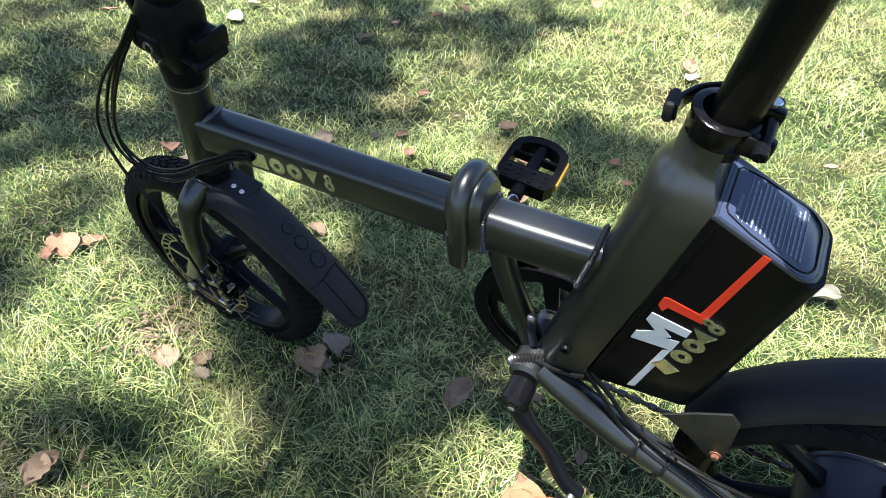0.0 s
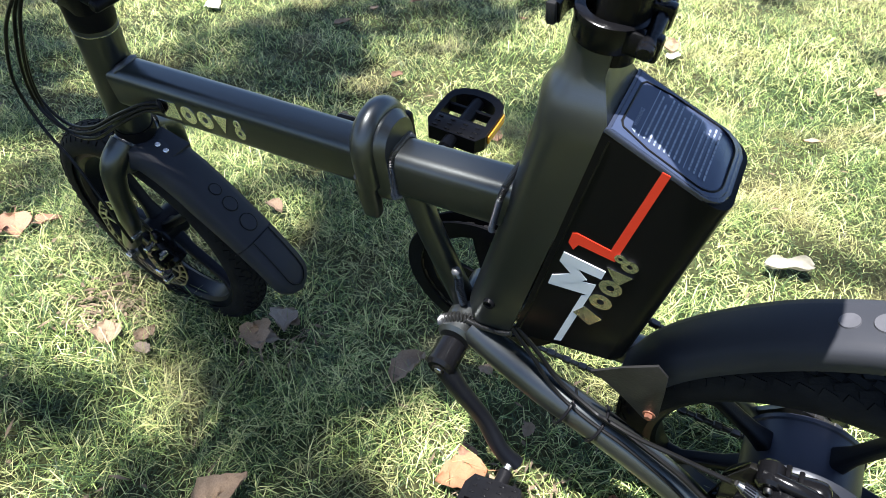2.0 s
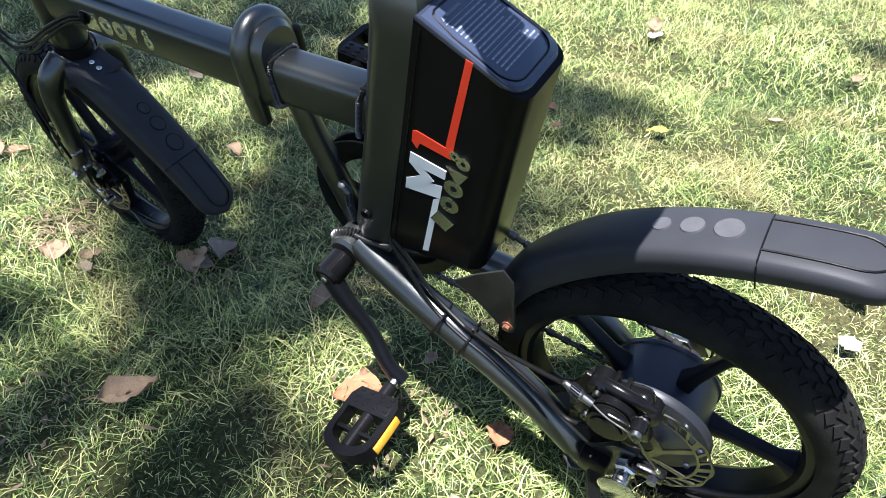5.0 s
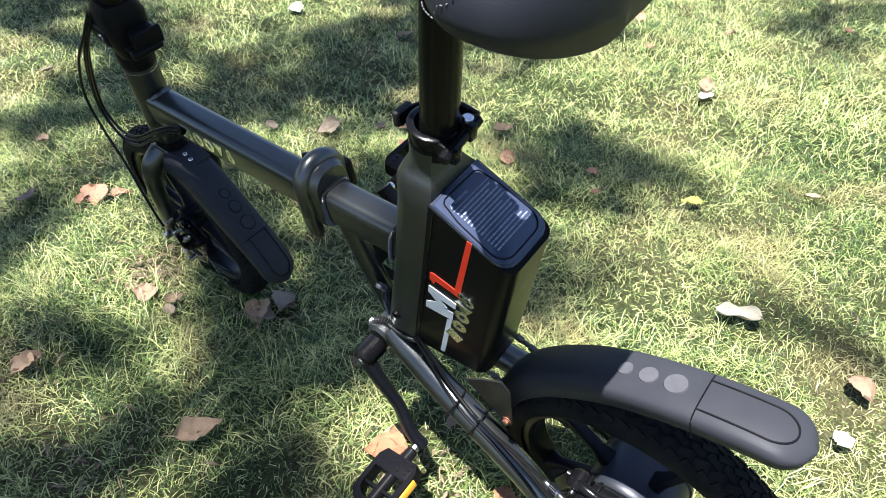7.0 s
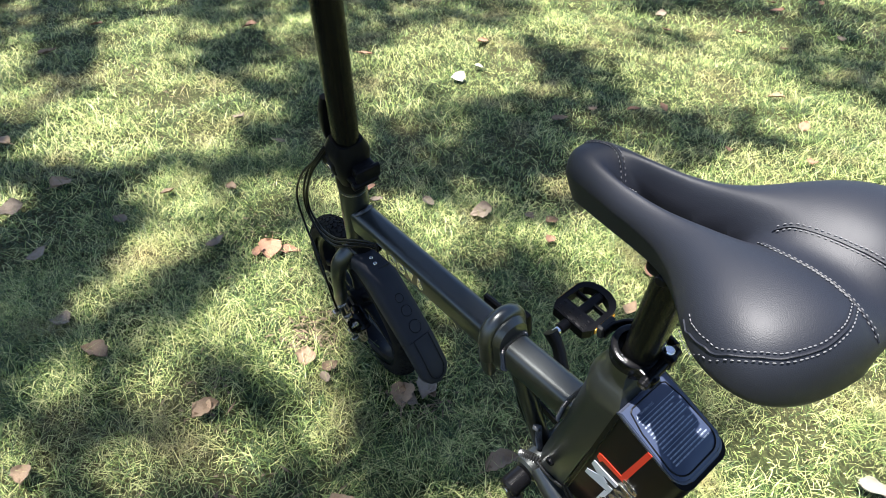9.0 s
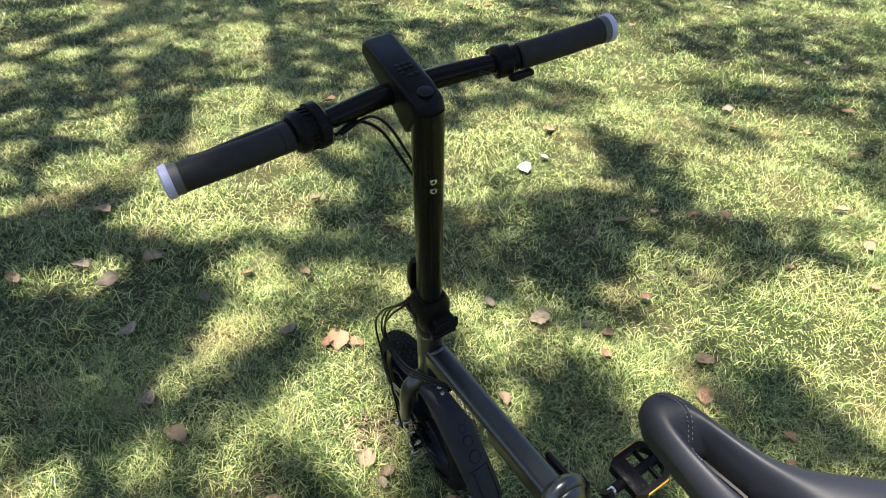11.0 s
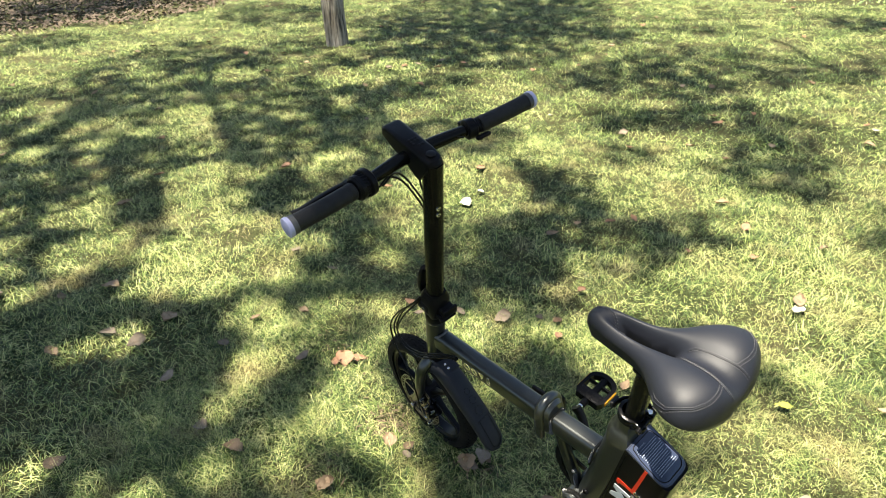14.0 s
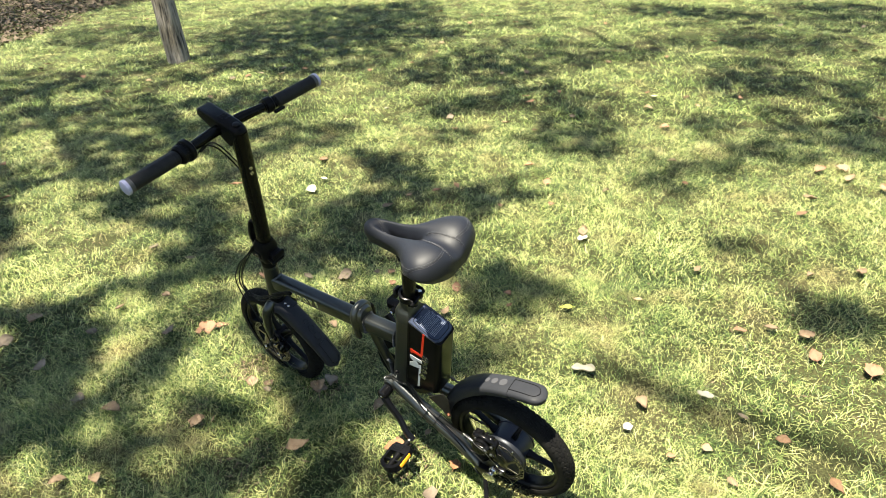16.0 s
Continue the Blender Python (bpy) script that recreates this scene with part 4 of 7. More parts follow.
def mudguard(name, line, half, skirt, turn, discs, inset, thick=0.003, roll=0.0):
    """A guard swept along a side line: flat crown, soft ridges, side walls; a thickness of its own and a rounded tip."""
    pts = spline([(x, 0, z) for x, z in line], 6)
    n = len(pts)
    bm = bmesh.new()
    prof = [(-1.0, -1.0), (-1.0, -0.55), (-0.98, -0.22), (-0.86, -0.05), (-0.66, 0.0), (-0.60, 0.03), (0.0, 0.05), (0.60, 0.03), (0.66, 0.0), (0.86, -0.05), (0.98, -0.22), (1.0, -0.55), (1.0, -1.0)]
    rows_o, rows_i = [], []
    L = [0.0]
    for a, b in zip(pts, pts[1:]):
        L.append(L[-1] + (b - a).length)

    def frame_at(i):
        d = (pts[min(i + 1, n - 1)] - pts[max(i - 1, 0)]).normalized()
        return Vector((d.z, 0, -d.x)) * (1 if d.x < 0 else -1), d
    across, lean_n = Vector((0, math.cos(roll), 0)), math.sin(roll)

    def rolled(nrm):
        """The crown's sideways and outward axes once rolled about its length."""
        return across - nrm * lean_n, nrm * math.cos(roll) + Vector((0, lean_n, 0))
    for i, p in enumerate(pts):
        nrm, d = frame_at(i)
        if nrm.z < 0:
            nrm = -nrm
        side, nrm = rolled(nrm)
        end = L[-1] - L[i]
        tip = 1.0 if end > half else max(0.12, math.sqrt(max(0.0, 1 - (1 - end / half) ** 2)))
        for rows, k in ((rows_o, 0.0), (rows_i, thick)):
            rows.append([bm.verts.new(p + side * (y * (half - k) * tip) + nrm * (z * skirt * (1 - 0.42 * min(1.0, max(0.0, (L[i] / L[-1] - 0.45) / 0.5))) * (0.35 + 0.65 * tip) - k - (1 - tip) * 0.006)) for y, z in prof])
    m = len(prof)
    for rows in (rows_o, rows_i):
        for a, b in zip(rows, rows[1:]):
            for k in range(m - 1):
                bm.faces.new((a[k], a[k + 1], b[k + 1], b[k]))
    for a, b, c, d in zip(rows_o, rows_o[1:], rows_i, rows_i[1:]):
        bm.faces.new((a[0], b[0], d[0], c[0]))
        bm.faces.new((a[-1], b[-1], d[-1], c[-1]))
    for r, s in ((rows_o[0], rows_i[0]), (rows_o[-1], rows_i[-1])):
        for k in range(m - 1):
            bm.faces.new((r[k], r[k + 1], s[k + 1], s[k]))
    g = part(name, bm, FENDER, bike, "satin black plastic mudguard", angle=50, turn=turn)

    def place(s):
        """The crown's place and axes at a length s along it."""
        i = max(1, min(n - 2, next((k for k in range(n) if L[k] >= s), n - 2)))
        f = (s - L[i - 1]) / max(L[i] - L[i - 1], 1e-9)
        nrm, d = frame_at(i)
        if nrm.z < 0:
            nrm = -nrm
        return pts[i - 1] + (pts[i] - pts[i - 1]) * f, rolled(nrm)[1], d
    def along(x):
        return np.interp(x, [q.x for q in pts], L)
    for x, r in discs:
        p, nrm, d = place(along(x))
        b = bmesh.new()
        side = nrm.cross(d)
        rm = Matrix((d, side, nrm)).transposed().to_4x4()
        rm.translation = p + nrm * (0.05 * skirt + 0.0002)
        bmesh.ops.create_cone(b, cap_ends=True, segments=28, radius1=r, radius2=r * 0.93, depth=0.0016, matrix=rm)
        part("disc", b, FENDER_DISC if turn is None else FENDER, g, turn=turn)
        if turn is not None:
            q = [rm @ Vector((r * math.cos(2 * math.pi * k / 24), r * math.sin(2 * math.pi * k / 24), 0.0006)) for k in range(25)]
            part("disc_edge", tube(q, 0.0006, 5, up=nrm), BLACK, g, turn=turn)
    s0, s1 = along(inset[0]), along(inset[1])
    ring = []
    for k in range(13):
        ring.append((s0 + (s1 - 0.02 - s0) * k / 12, -0.58 * half))
    for k in range(1, 12):
        a = math.pi * k / 12
        ring.append((s1 - 0.02 + 0.02 * math.sin(a), -0.58 * half * math.cos(a)))
    for k in range(13):
        ring.append((s1 - 0.02 - (s1 - 0.02 - s0) * k / 12, 0.58 * half))
    line3 = []
    for s, y in ring:
        p, nrm, d = place(s)
        line3.append(p + (nrm.cross(d) * (1 if nrm.cross(d).y > 0 else -1)) * y + nrm * (0.035 * skirt + 0.0002))
    part("edge_line", tube(line3, 0.0009, 6, up=(0, 0, 1)), BLACK, g, turn=turn)
    p, nrm, d = place(s0)
    side = nrm.cross(d) * (1 if nrm.cross(d).y > 0 else -1)
    joint = [p + side * (y * half * 1.006) + nrm * (z * skirt + 0.0003) for y, z in prof]
    part("joint_line", tube(joint, 0.0007, 5, up=d), BLACK, g, turn=turn)
    return g, place


rear_guard, _ = mudguard("rear_mudguard", [(0.172, 0.215), (0.186, 0.250), (0.207, 0.285), (0.240, 0.323), (0.280, 0.358), (0.323, 0.383), (0.37, 0.401), (0.415, 0.4125), (0.455, 0.4185), (0.487, 0.417)], 0.0285, 0.027, None,
                         ((0.323, 0.0078), (0.345, 0.0095), (0.370, 0.0112)), (0.394, 0.470))
part("guard_bracket", prism([(0.150, 0.262), (0.178, 0.287), (0.206, 0.309), (0.2165, 0.296), (0.2180, 0.262), (0.2185, 0.224), (0.2165, 0.216), (0.2115, 0.212), (0.2060, 0.213), (0.200, 0.220), (0.183, 0.238), (0.166, 0.253)], -0.0470, -0.0445, 0.0006), BRACKET, rear_guard, "dark folded metal bracket")
part("bracket_bolt", merge(rod((0.2105, -0.0465, 0.2245), (0.2105, -0.0480, 0.2245), 0.0062, 20, 0.0004), rod((0.2105, -0.0475, 0.2245), (0.2105, -0.0520, 0.2245), 0.0040, 6, 0.0006)), COPPER, rear_guard, "rusty flanged bolt")
front_guard, _ = mudguard("front_mudguard", [(-0.470, 0.322), (-0.445, 0.329), (-0.422, 0.327), (-0.385, 0.308), (-0.348, 0.277), (-0.305, 0.232), (-0.270, 0.187), (-0.247, 0.145)], 0.0298, 0.028, TURNED,
                          ((-0.352, 0.0080), (-0.334, 0.0100), (-0.3125, 0.0118)), (-0.298, -0.252), roll=0.24)


def front_parts():
    T = TURNED
    # the head tube stays with the main tube, the rest turns with the bars
    head = part("head_tube", tube([on_axis(0.352), on_axis(0.36), on_axis(0.50), on_axis(0.506)], [0.0215, 0.0235, 0.0235, 0.0225], 32), PAINT, bike, "gunmetal head tube")
    part("head_ring", tube([on_axis(0.487), on_axis(0.4885)], 0.0240, 32), STEEL, head)
    part("headset_cup", tube([on_axis(0.4935), on_axis(0.497), on_axis(0.514), on_axis(0.526)], [0.0238, 0.0246, 0.0250, 0.0235], 32), BLACK, head)
    part("headset_cup", tube([on_axis(0.334), on_axis(0.338), on_axis(0.352)], [0.022, 0.0245, 0.0235], 32), BLACK, head)
    part("head_weld", tube([(-0.413, -0.016, 0.4425), (-0.4095, -0.008, 0.4448), (-0.4085, 0.0, 0.4450), (-0.4095, 0.008, 0.4448), (-0.413, 0.016, 0.4425)], [0.003, 0.0046, 0.0046, 0.0046, 0.003], 10, up=(0, 0, 1)), WELD, head)
    # fork
    fork = part("fork", merge(tube([on_axis(0.300, y=-0.03), on_axis(0.327, y=-0.022), on_axis(0.334), on_axis(0.327, y=0.022), on_axis(0.300, y=0.03)], [0.017, 0.0195, 0.020, 0.0195, 0.017], 18, up=(1, 0, 0)),
                              tube([on_axis(0.318), on_axis(0.345)], 0.020, 24)), PAINT, bike, "gunmetal rigid fork", turn=T)
    for s in (-1, 1):
        leg = spline([tuple(on_axis(0.334, y=s * 0.020)), tuple(on_axis(0.316, y=s * 0.044)), tuple(on_axis(0.28, 0.002, s * 0.053)), tuple(on_axis(0.21, 0.006, s * 0.055)), (FRONT[0] + 0.004, s * 0.055, FRONT[1] + 0.022)])
        part("fork_leg", tube(leg, [0.017, 0.0160, 0.0140, 0.0132, 0.0128], 18), PAINT, fork, turn=T)
        part("fork_end", prism([(FRONT[0] - 0.012, FRONT[1] + 0.03), (FRONT[0] + 0.016, FRONT[1] + 0.03), (FRONT[0] + 0.014, FRONT[1] - 0.012), (FRONT[0] - 0.012, FRONT[1] - 0.012)], s * 0.055 - 0.004, s * 0.055 + 0.004, 0.002), PAINT, fork, turn=T)
        part("axle_nut", rod((FRONT[0], s * 0.058, FRONT[1]), (FRONT[0], s * 0.072, FRONT[1]), 0.0085, 6, 0.001), STEEL, fork, turn=T)
    # guard bolts
    for dx, dz in ((0.0, 0.0), (0.012, -0.005)):
        part("guard_bolt", rod((-0.424 + dx, -0.004, 0.327 + dz), (-0.421 + dx, -0.004, 0.333 + dz), 0.0034, 12, 0.0007), STEEL, front_guard, turn=T)
    part("guard_seat", box((-0.425, 0, 0.324), (0.05, 0.05, 0.006), 0.002, m=Matrix.Rotation(0.25, 4, "Y")), FENDER, front_guard, turn=T)
    # front caliper behind the leg
    cx, cz = FRONT[0] + 0.076, FRONT[1] + 0.024
    cal = part("front_brake_caliper", merge(box((cx - 0.008, -0.044, cz), (0.050, 0.026, 0.036), 0.006, m=Matrix.Rotation(0.7, 4, "Y")), rod((cx, -0.066, cz - 0.002), (cx, -0.048, cz - 0.002), 0.0165, 22, 0.003),
                                            box((cx - 0.014, -0.048, cz + 0.020), (0.014, 0.012, 0.05), 0.004, m=Matrix.Rotation(0.5, 4, "Y"))), GLOSS, bike, "black cable disc-brake caliper", turn=T)
    part("caliper_ring", rod((cx, -0.0655, cz - 0.002), (cx, -0.0695, cz - 0.002), 0.0125, 20, 0.001), GLOSS, cal, turn=T)
    for dx, dz, r in ((-0.004, 0.028, 0.0040), (0.018, 0.022, 0.0052), (0.004, -0.004, 0.0045), (-0.004, -0.040, 0.0052), (-0.020, 0.044, 0.0034)):
        part("caliper_bolt", rod((cx + dx, -0.073, cz + dz), (cx + dx, -0.058, cz + dz), r, 12, 0.0008), STEEL, cal, turn=T)
        part("bolt_socket", rod((cx + dx, -0.0734, cz + dz), (cx + dx, -0.0728, cz + dz), r * 0.55, 6), GLOSS, cal, turn=T)
    part("caliper_arm", tube(spline([(cx, -0.070, cz - 0.002), (cx + 0.018, -0.072, cz + 0.010), (cx + 0.016, -0.072, cz + 0.034)]), 0.0045, 8), GLOSS, cal, turn=T)
    part("pinch_plate", box((cx - 0.012, -0.068, cz - 0.026), (0.014, 0.006, 0.008), 0.0015), STEEL, cal, turn=T)
    # folding stem: hinge block, latch, tube
    up22 = Matrix.Rotation(0.222, 4, "Y")
    st = part("stem_hinge", tube([on_axis(0.515), on_axis(0.528), on_axis(0.545), on_axis(0.575), on_axis(0.592)], [0.0225, 0.0260, 0.0285, 0.0285, 0.0215], rib=rounded(1.0, 1.0, 0.55, 4)), BLACK, bike, "black folding stem latch", turn=T)
    part("hinge_cheek", box(tuple(on_axis(0.545, 0.012, 0.0)), (0.046, 0.062, 0.030), 0.008, 3, m=up22), BLACK, st, turn=T)
    part("latch_block", box(tuple(on_axis(0.5505, -0.025, 0.006)), (0.046, 0.036, 0.022), 0.006, 3, m=up22), BLACK, st, turn=T)
    part("latch_plate", box(tuple(on_axis(0.5515, -0.0450, 0.006)), (0.008, 0.042, 0.026), 0.0035, 2, m=up22), BLACK, st, turn=T)
    part("latch_tongue", merge(box(tuple(on_axis(0.5375, -0.029, 0.0)), (0.040, 0.040, 0.011), 0.0045, 2, m=up22), rod(on_axis(0.5375, -0.045, -0.022), on_axis(0.5375, -0.045, 0.022), 0.0062, 14, 0.002)), BLACK, st, turn=T)
    for z, a, r in ((0.5435, 0.006, 0.0066), (0.532, -0.002, 0.0032)):
        part("hinge_bolt", tube([on_axis(z, a, -0.030), on_axis(z, a, -0.0325)], r, 20), STEEL, st, turn=T)
        part("bolt_socket", tube([on_axis(z, a, -0.0325), on_axis(z, a, -0.0328)], r * 0.58, 12), BLACK, st, turn=T)
    part("latch_lever", tube(spline([tuple(on_axis(0.553, 0.036, 0.0)), tuple(on_axis(0.585, 0.040, -0.006)), tuple(on_axis(0.628, 0.032, -0.010)), tuple(on_axis(0.655, 0.026, -0.010))]), [0.010, 0.0095, 0.0085, 0.006], rib=rounded(1.2, 0.8, 0.5, 3)), BLACK, st, turn=T)
    col = part("stem_tube", tube([on_axis(0.58), on_axis(0.93), on_axis(0.958)], 1.0, rib=rounded(0.0185, 0.0205, 0.0165, 6)), STEM_BLACK, bike, "tall black handlebar stem", turn=T)
    for z in (0.858, 0.842):
        part("stem_bolt", tube([on_axis(z, -0.0190, -0.004), on_axis(z, -0.0222, -0.004)], 0.0048, 16), STEEL, col, turn=T)
        part("bolt_socket", tube([on_axis(z, -0.0222, -0.004), on_axis(z, -0.0226, -0.004)], 0.0024, 8), BLACK, col, turn=T)
    # the display housing: a wedge reaching forwards over the bar, rounded behind
    prof = [(-0.452, 0.990), (-0.448, 1.001), (-0.436, 1.005), (-0.330, 0.978), (-0.306, 0.967), (-0.302, 0.958), (-0.306, 0.945), (-0.345, 0.918), (-0.358, 0.922), (-0.385, 0.946), (-0.425, 0.970)]
    shell, rings = bmesh.new(), []
    half = 0.0200
    for c in (-1.0, -0.985, -0.93, -0.8, -0.6, -0.3, 0.0, 0.3, 0.6, 0.8, 0.93, 0.985, 1.0):
        tuck = 1 - math.sqrt(max(0.0, 1 - c * c))
        edge = 0.0035 * max(0.0, (abs(c) - 0.8) / 0.2) ** 2
        ring = []
        for x, z in prof:
            back = min(1.0, max(0.0, (x + 0.36) / 0.05))
            ring.append(shell.verts.new((x - 0.019 * tuck * back + edge * (1 if x < -0.40 else 0), c * half, z - edge * (1 if z > 0.95 else -0.3))))
        rings.append(ring)
    for p, q in zip(rings, rings[1:]):
        for k in range(len(prof)):
            shell.faces.new((p[k], p[(k + 1) % len(prof)], q[(k + 1) % len(prof)], q[k]))
    shell.faces.new(rings[0][::-1])
    shell.faces.new(rings[-1])
    con = part("display_housing", shell, BLACK, bike, "black wedge-shaped display housing", turn=T)
    part("display_mark", merge(*[box((-0.375 + 0.007 * (k % 4), -0.008 + 0.008 * (k // 4), 0.9903 - 0.0018 * (k % 4)), (0.005, 0.005, 0.0008), 0.0003, m=Matrix.Rotation(0.25, 4, "Y")) for k in (0, 1, 2, 4, 5, 7, 8, 9, 11)]), CABLE, con, turn=T)
    part("button", lathe([(0.0095, -0.001), (0.0095, 0.001), (0.008, 0.0016), (0.0, 0.0016)], (0, 0, 0), 24, "z"), CABLE, con).data.transform(TURNED @ Matrix.Translation((-0.322, 0, 0.9755)) @ Matrix.Rotation(0.25, 4, "Y"))
    # handlebar and what is clamped to it
    B = Vector((-0.381, 0, 0.958))

    def on_bar(y, dx=0.0, dz=0.0):
        sweep = 0.027 * (1 - math.exp(-(y / 0.13) ** 2))
        return (B.x + dx + sweep, y, B.z + dz)
    bar = part("handlebar", tube([on_bar(y) for y in (-0.285, -0.24, -0.2, -0.16, -0.12, -0.085, -0.05, 0.0, 0.05, 0.085, 0.12, 0.16, 0.2, 0.24, 0.285)], [0.011, 0.011, 0.011, 0.011, 0.0115, 0.0125, 0.0135, 0.0135, 0.0135, 0.0125, 0.0115, 0.011, 0.011, 0.011, 0.011], 20, up=(0, 0, 1)), STEM_BLACK, bike, "straight black handlebar", turn=T)
    for s in (-1, 1):
        g0, g1 = 0.166, 0.276
        prof_r = []
        n = 34
        for k in range(n):
            y = s * (g0 + (g1 - g0) * k / (n - 1))
            prof_r.append((on_bar(y), 0.0162 + (0.0006 if k % 2 else 0.0)))
        g = part("grip", tube([p for p, r in prof_r], [r for p, r in prof_r], 22, up=(0, 0, 1)), GRIP, bar, "ribbed black rubber grip", turn=T, angle=60)
        part("grip_collar", tube([on_bar(s * 0.276), on_bar(s * 0.2765), on_bar(s * 0.286)], [0.0160, 0.0176, 0.0172], 24, up=(0, 0, 1)), GRIP_END, g, "scuffed grey collar", turn=T)
        part("grip_cap", tube([on_bar(s * 0.286), on_bar(s * 0.288), on_bar(s * 0.294), on_bar(s * 0.296)], [0.0178, 0.0188, 0.0182, 0.014], 24, up=(0, 0, 1)), GRIP_CAP, g, "pale lilac end cap", turn=T)
        part("grip_collar", tube([on_bar(s * 0.152), on_bar(s * 0.154), on_bar(s * 0.166)], [0.0150, 0.0168, 0.0168], 24, up=(0, 0, 1)), GRIP, g, turn=T)
        # brake lever ahead of and below the grip
        lv = part("brake_lever", merge(rod(on_bar(s * 0.136), on_bar(s * 0.150), 0.0165, 20, 0.002), box(on_bar(s * 0.140, -0.024, -0.004), (0.034, 0.022, 0.016), 0.004)), BLACK, bar, "black brake lever", turn=T)
        low = -0.008 if s < 0 else -0.030
        blade = spline([on_bar(s * 0.138, -0.036, -0.006 if s < 0 else -0.014), on_bar(s * 0.16, -0.046, low), on_bar(s * 0.20, -0.047, low), on_bar(s * 0.245, -0.042, low), on_bar(s * 0.262, -0.045, low)])
        part("lever_blade", tube(blade, [0.0075, 0.0065, 0.0062, 0.006, 0.0065], 10, rib=rounded(0.75, 1.0, 0.5, 3), up=(0, 0, 1)), BLACK, lv, turn=T)
    # round twist shifter on the near side, a small throttle switch on the far side
    tw = part("twist_shifter", tube([on_bar(y) for y in (-0.150, -0.146, -0.138, -0.136, -0.128, -0.126, -0.116, -0.112)], [0.0205, 0.0245, 0.0245, 0.0230, 0.0230, 0.0275, 0.0275, 0.023], 26, up=(0, 0, 1)), BLACK, bar, "round black twist shifter", turn=T)
    part("shifter_ribs", merge(*[box((B.x + 0.0173 + 0.0238 * math.cos(a), -0.132, B.z + 0.0238 * math.sin(a)), (0.002, 0.012, 0.002), 0.0005) for a in [2 * math.pi * k / 22 for k in range(22)]]), BLACK, tw, turn=T)
    sw = part("thumb_throttle", tube([on_bar(y) for y in (0.118, 0.121, 0.138, 0.141)], [0.016, 0.0205, 0.0205, 0.017], 22, up=(0, 0, 1)), BLACK, bar, "black thumb throttle", turn=T)
    part("thumb_lever", box(on_bar(0.143, 0.022, -0.014), (0.012, 0.034, 0.008), 0.003), BLACK, sw, turn=T)
    # cables: from the bars along the stem, in loops ahead of the head tube, then into the main tube and the front brake
    cables = (
        # bar to stem
        ((-0.352, -0.105, 0.950), (-0.372, -0.070, 0.945), (-0.372, -0.042, 0.922), (-0.360, -0.026, 0.880), (-0.362, -0.012, 0.845), (-0.358, 0.0, 0.83)),
        ((-0.352, -0.098, 0.948), (-0.380, -0.050, 0.940), (-0.388, -0.024, 0.915), (-0.376, -0.010, 0.875), (-0.366, 0.0, 0.84)),
        ((-0.345, 0.105, 0.953), (-0.376, 0.070, 0.962), (-0.392, 0.030, 0.945), (-0.385, 0.008, 0.890), (-0.368, 0.004, 0.85)),
        # from the hinge to the main tube, in loops ahead of the head tube
        ((-0.425, -0.026, 0.578), (-0.452, -0.033, 0.548), (-0.506, -0.035, 0.498), (-0.560, -0.035, 0.426), (-0.578, -0.036, 0.372), (-0.540, -0.042, 0.350), (-0.480, -0.044, 0.362), (-0.420, -0.038, 0.392), (-0.375, -0.028, 0.413), (-0.350, -0.022, 0.418)),
        ((-0.425, -0.018, 0.580), (-0.450, -0.027, 0.552), (-0.495, -0.030, 0.508), (-0.545, -0.031, 0.440), (-0.566, -0.034, 0.384), (-0.532, -0.038, 0.357), (-0.474, -0.040, 0.369), (-0.418, -0.035, 0.398), (-0.375, -0.026, 0.417), (-0.350, -0.021, 0.422)),
        ((-0.425, -0.022, 0.576), (-0.450, -0.034, 0.544), (-0.488, -0.040, 0.500), (-0.536, -0.042, 0.432), (-0.553, -0.042, 0.380), (-0.520, -0.046, 0.352), (-0.470, -0.046, 0.358), (-0.418, -0.040, 0.387), (-0.375, -0.029, 0.409), (-0.350, -0.022, 0.414)),
        ((-0.428, -0.028, 0.578), (-0.460, -0.037, 0.542), (-0.518, -0.044, 0.488), (-0.568, -0.048, 0.415), (-0.560, -0.054, 0.355), (-0.520, -0.064, 0.320), (-0.490, -0.074, 0.285), (-0.474, -0.080, 0.240), (-0.472, -0.080, 0.205)),
    )
    for c in cables:
        part("brake_cable", tube(spline(c, 8), 0.0021, 8), CABLE, bike, "thin black cable")
    part("frame_grommet", rod((-0.349, -0.0195, 0.418), (-0.352, -0.0235, 0.418), 0.0085, 14, 0.002), BLACK, bike)


front_parts()


